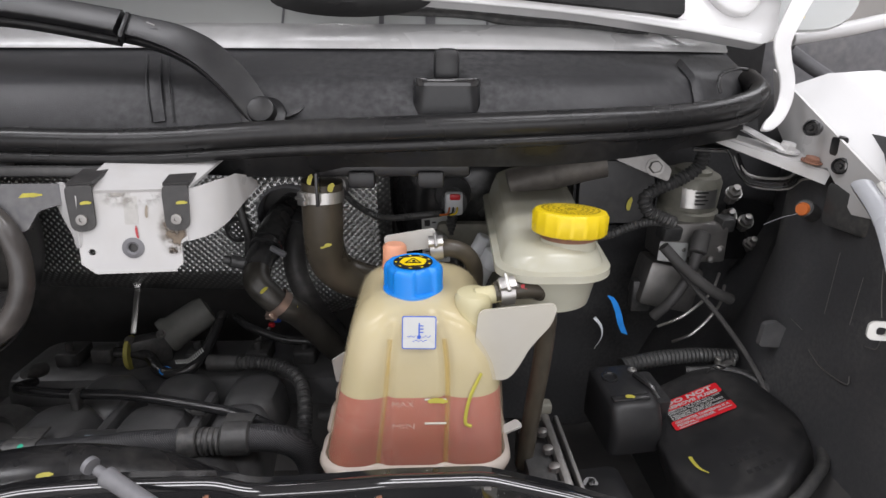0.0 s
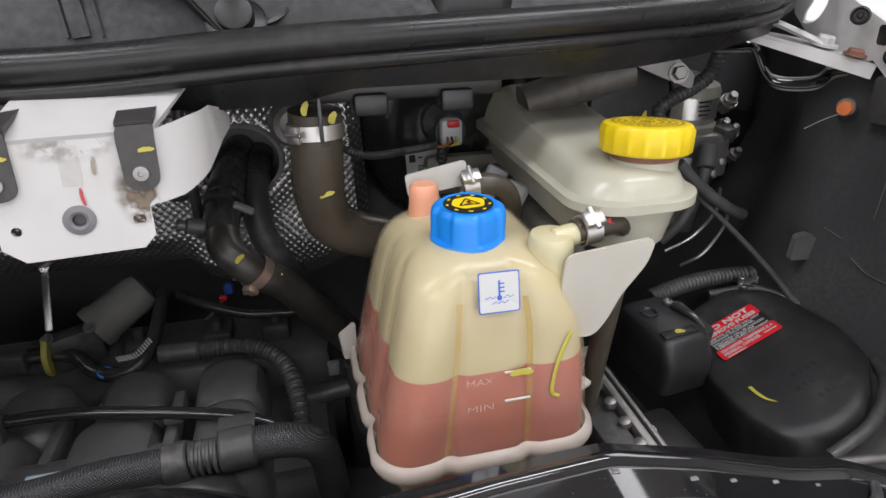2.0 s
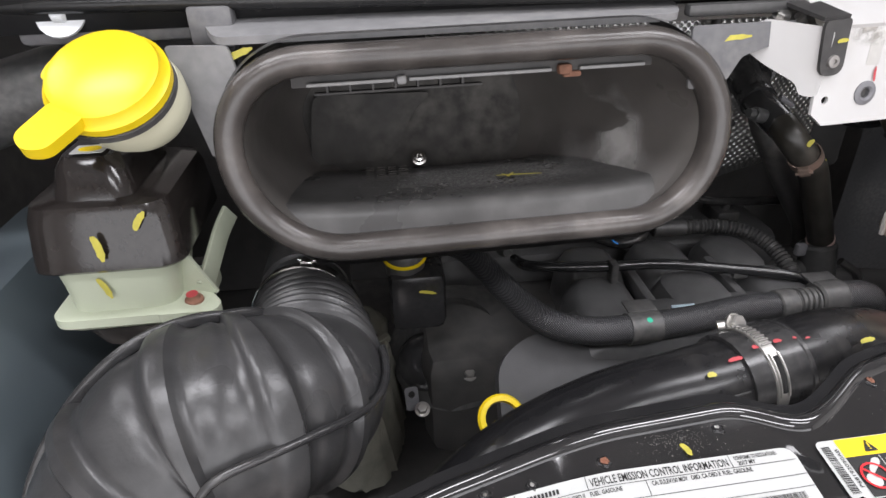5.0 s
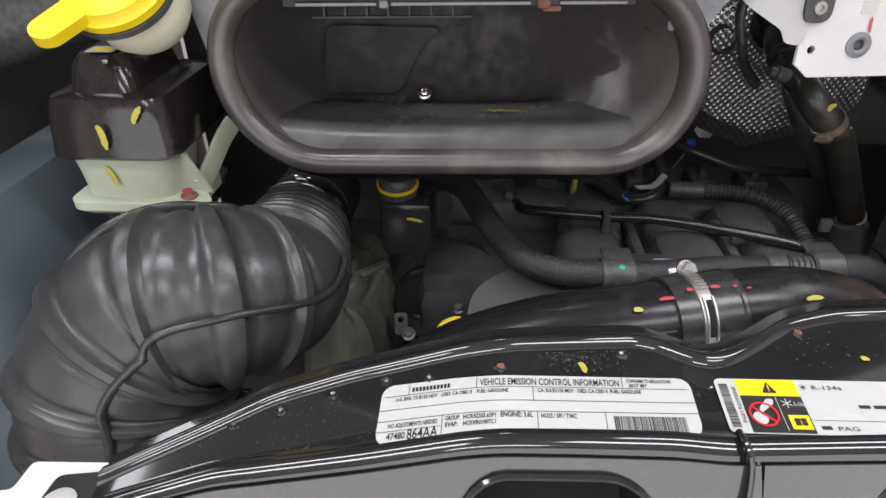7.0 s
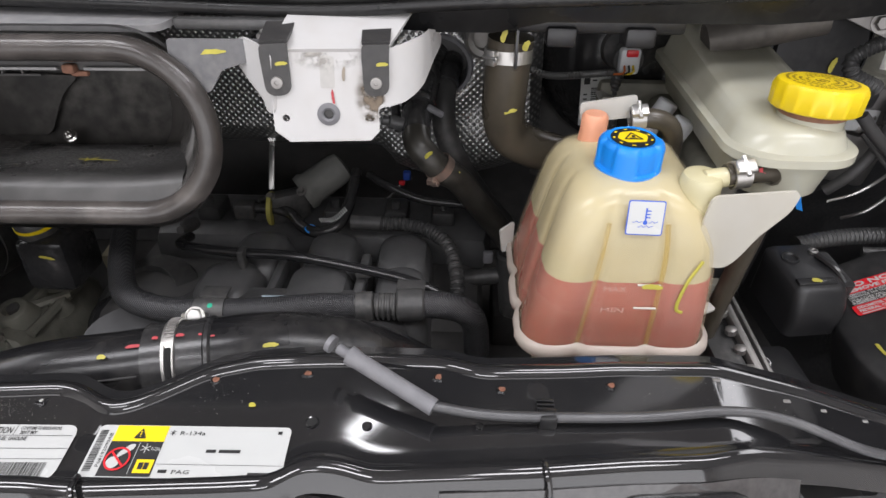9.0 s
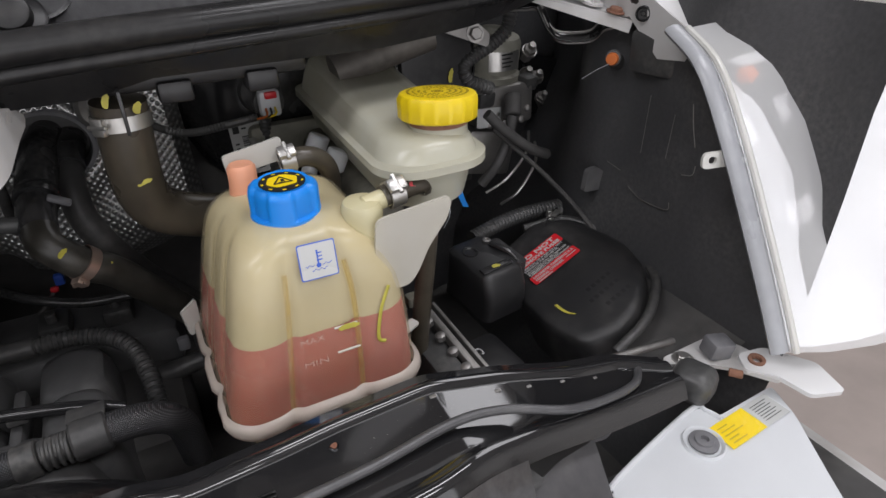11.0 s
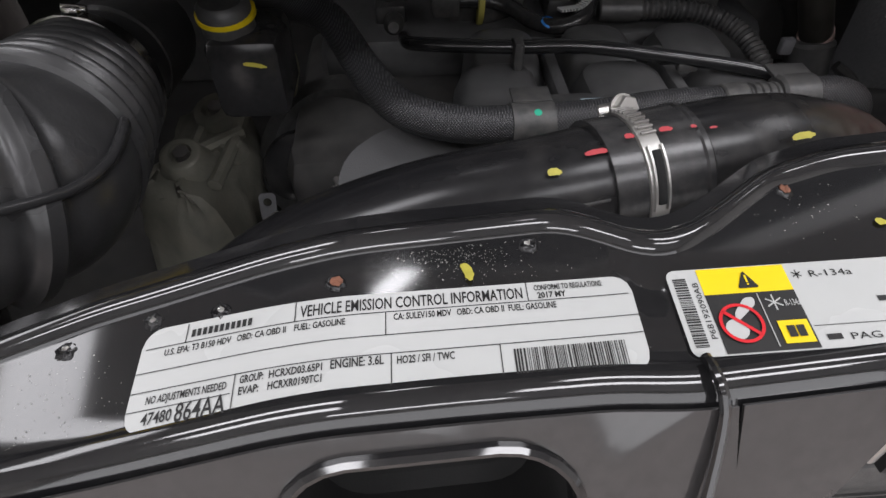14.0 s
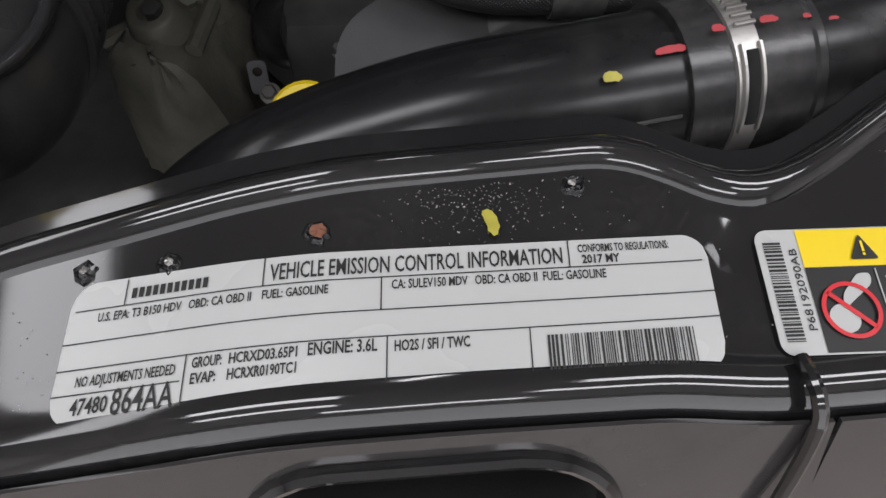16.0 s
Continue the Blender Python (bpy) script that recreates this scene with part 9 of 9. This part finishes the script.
def steering_bottle():
    e = thing("fluid_reservoir", (-0.91, 0.60, 1.16), "ivory fluid reservoir with a black cover box and yellow paint strokes", "fluid reservoir")
    def ring(z, x0, x1, y0, y1, r=0.016):
        return [(x, y, z) for x, y in rounded((x0 + x1) / 2, (y0 + y1) / 2, (x1 - x0) / 2, (y1 - y0) / 2, r, 5)]
    part("base_tray", loft([ring(1.150, -0.960, -0.852, 0.534, 0.600), ring(1.155, -0.966, -0.842, 0.529, 0.604), ring(1.163, -0.966, -0.842, 0.529, 0.604), ring(1.165, -0.960, -0.850, 0.535, 0.600)]), PALEGREEN, e, "pale base tray")
    part("tray_corner", sheet(soften([(-0.030, 0.0), (0.018, 0.0), (0.022, 0.012), (-0.004, 0.050), (-0.030, 0.050)], 0.006), [], 0.008, frame_at((-0.852, 0.528, 1.155), (1, 0, 0), (0, 1, 0))), PALEGREEN, e)
    part("base_wall", loft([ring(1.163, -0.951, -0.866, 0.538, 0.602), ring(1.190, -0.952, -0.861, 0.535, 0.606), ring(1.216, -0.953, -0.855, 0.530, 0.612)]), PALEGREEN, e)
    part("gusset", sheet([(0, 0), (0.030, 0.0), (0.004, 0.052), (0, 0.052)], [], 0.004, frame_at((-0.866, 0.562, 1.163), (1, -0.10, 0), (0, 0.0, 1))), PALEGREEN, e)
    part("gusset", strap_along([(-0.848, 0.560, 1.166), (-0.843, 0.580, 1.180), (-0.836, 0.600, 1.198), (-0.829, 0.616, 1.210)], 0.020, 0.004, (1, -0.3, 0.2), 24), PALEGREEN, e)
    part("mount_screw", lathe((-0.8535, 0.5440, 1.1642), (0, -0.1, 1), [(0.0080, 0), (0.0075, 0.002), (0.0055, 0.003), (0.0045, 0.006), (0, 0.006)], 18), RUST, e, "rusty screw with red paint")
    part("red_dot", lathe((-0.8545, 0.5445, 1.1705), (0, -0.1, 1), [(0.0050, 0), (0, 0.001)], 10), RPAINT, e)
    part("cover", loft([ring(1.210, -0.957, -0.847, 0.522, 0.655, 0.018), ring(1.213, -0.960, -0.845, 0.519, 0.658, 0.018), ring(1.252, -0.955, -0.848, 0.524, 0.655, 0.018), ring(1.262, -0.952, -0.851, 0.528, 0.652, 0.018), ring(1.265, -0.942, -0.862, 0.536, 0.645, 0.018)]), GLOSS_B, e, "gloss black cover box")
    part("cover_dome", loft([ring(1.255, -0.936, -0.872, 0.533, 0.640, 0.014), ring(1.286, -0.930, -0.878, 0.541, 0.634, 0.014), ring(1.294, -0.924, -0.884, 0.547, 0.630, 0.012)]), GLOSS_B, e)
    ms = frame_at((-0.916, 0.551, 1.2955), (1, 0, 0), (0, 1, 0))
    part("symbol_label", sheet(rounded(0.012, 0.009, 0.012, 0.009, 0.001), [], 0.0004, ms), LABEL, e)
    part("symbol", sheet([(0.012 + 0.0085 * math.cos(a), 0.009 + 0.0055 * math.sin(a)) for a in [2 * math.pi * k / 20 for k in range(20)]], [], 0.0003, ms @ Matrix.Translation((0, 0, 0.0005))), LABEL_Y, e)
    mark((-0.9015, 0.518, 1.233), (0.15, 0, -1), (0, -1, 0.1), 0.022, 0.006, e)
    mark((-0.868, 0.5215, 1.252), (0.6, 0, 1), (0, -1, 0.15), 0.018, 0.005, e)
    mark((-0.914, 0.5325, 1.190), (0.4, 0, -1), (0, -1, 0.1), 0.020, 0.005, e)
    solo("reservoir_foot", loft([ring(1.125, -0.945, -0.860, 0.545, 0.64, 0.02), ring(1.148, -0.952, -0.852, 0.536, 0.648, 0.02)]), RUBBER_D, "dusty black rubber foot below the fluid reservoir", "rubber mount")
    f = thing("fluid_bottle", (-0.875, 0.56, 1.30), "ivory fluid bottle neck with a bright yellow cap and pull tab", "fluid bottle")
    ax = Vector((-0.02, -0.58, 0.80)).normalized()
    c = Vector((-0.872, 0.552, 1.342))
    part("neck", lathe(c - ax * 0.040 + Vector((0.004, 0.008, 0)), ax, [(0, 0), (0.031, 0), (0.039, 0.012), (0.040, 0.028), (0.038, 0.036), (0, 0.036)], 36), CREAM, f, "ivory neck")
    part("lock_ring", lathe(c - ax * 0.006, ax, [(0.040, 0), (0.0435, 0.001), (0.0435, 0.006), (0.040, 0.007)], 40), PLASTIC, f, "black lock ring")
    part("cap", lathe(c, ax, [(0, 0), (0.0405, 0), (0.043, 0.002), (0.043, 0.008), (0.040, 0.010), (0.038, 0.016), (0.033, 0.019), (0, 0.0215)], 48), YELLOW, f)
    m = frame_at(c + ax * 0.002, Vector((-0.55, -0.80, -0.40)), ax.cross(Vector((-0.55, -0.80, -0.40))))
    part("pull_tab", sheet(soften([(0.034, -0.014), (0.070, -0.013), (0.077, 0.0), (0.070, 0.013), (0.034, 0.014)], 0.008), [], 0.009, m), YELLOW, f)
    m2 = frame_at(c + ax * 0.002, Vector((-0.75, 0.45, 0.1)), ax.cross(Vector((-0.75, 0.45, 0.1))))
    part("hinge_tab", sheet(soften([(0.034, -0.016), (0.052, -0.014), (0.056, 0.0), (0.052, 0.014), (0.034, 0.016)], 0.008), [], 0.008, m2), YELLOW, f)
    b = thing("grey_bracket", (-0.85, 0.66, 1.37), "dark grey plastic bracket with bolts behind the filler cap", "bracket")
    part("body", join(box((-0.93, 0.66, 1.372), (0.075, 0.05, 0.030), 0.006), box((-0.855, 0.65, 1.368), (0.08, 0.03, 0.022), 0.004), box((-0.812, 0.635, 1.370), (0.035, 0.04, 0.03), 0.004)), GREY_D, b)
    part("strut", box((-0.815, 0.628, 1.33), (0.022, 0.02, 0.085), 0.004, pose(0, 0, 0, 0, 18)), GREY_D, b)
    bolt((-0.928, 0.634, 1.380), (0, -0.8, 0.6), 0.008, 0.008, 0.019, LGREY_PL, parent=b)
    bolt((-0.868, 0.650, 1.386), (0, -0.5, 0.8), 0.010, 0.012, 0.012, LGREY_PL, parent=b)


bracket_plate()
heat_shield()
air_duct()
engine()
clean_air_hose()
hoses()
bellows()
steering_bottle()
for ob in list(bpy.data.objects):
    if ob.name.split(".")[0] in ("barcode", "print_bar", "maker_bar", "ruling"):
        ob["kind"] = "stuff"
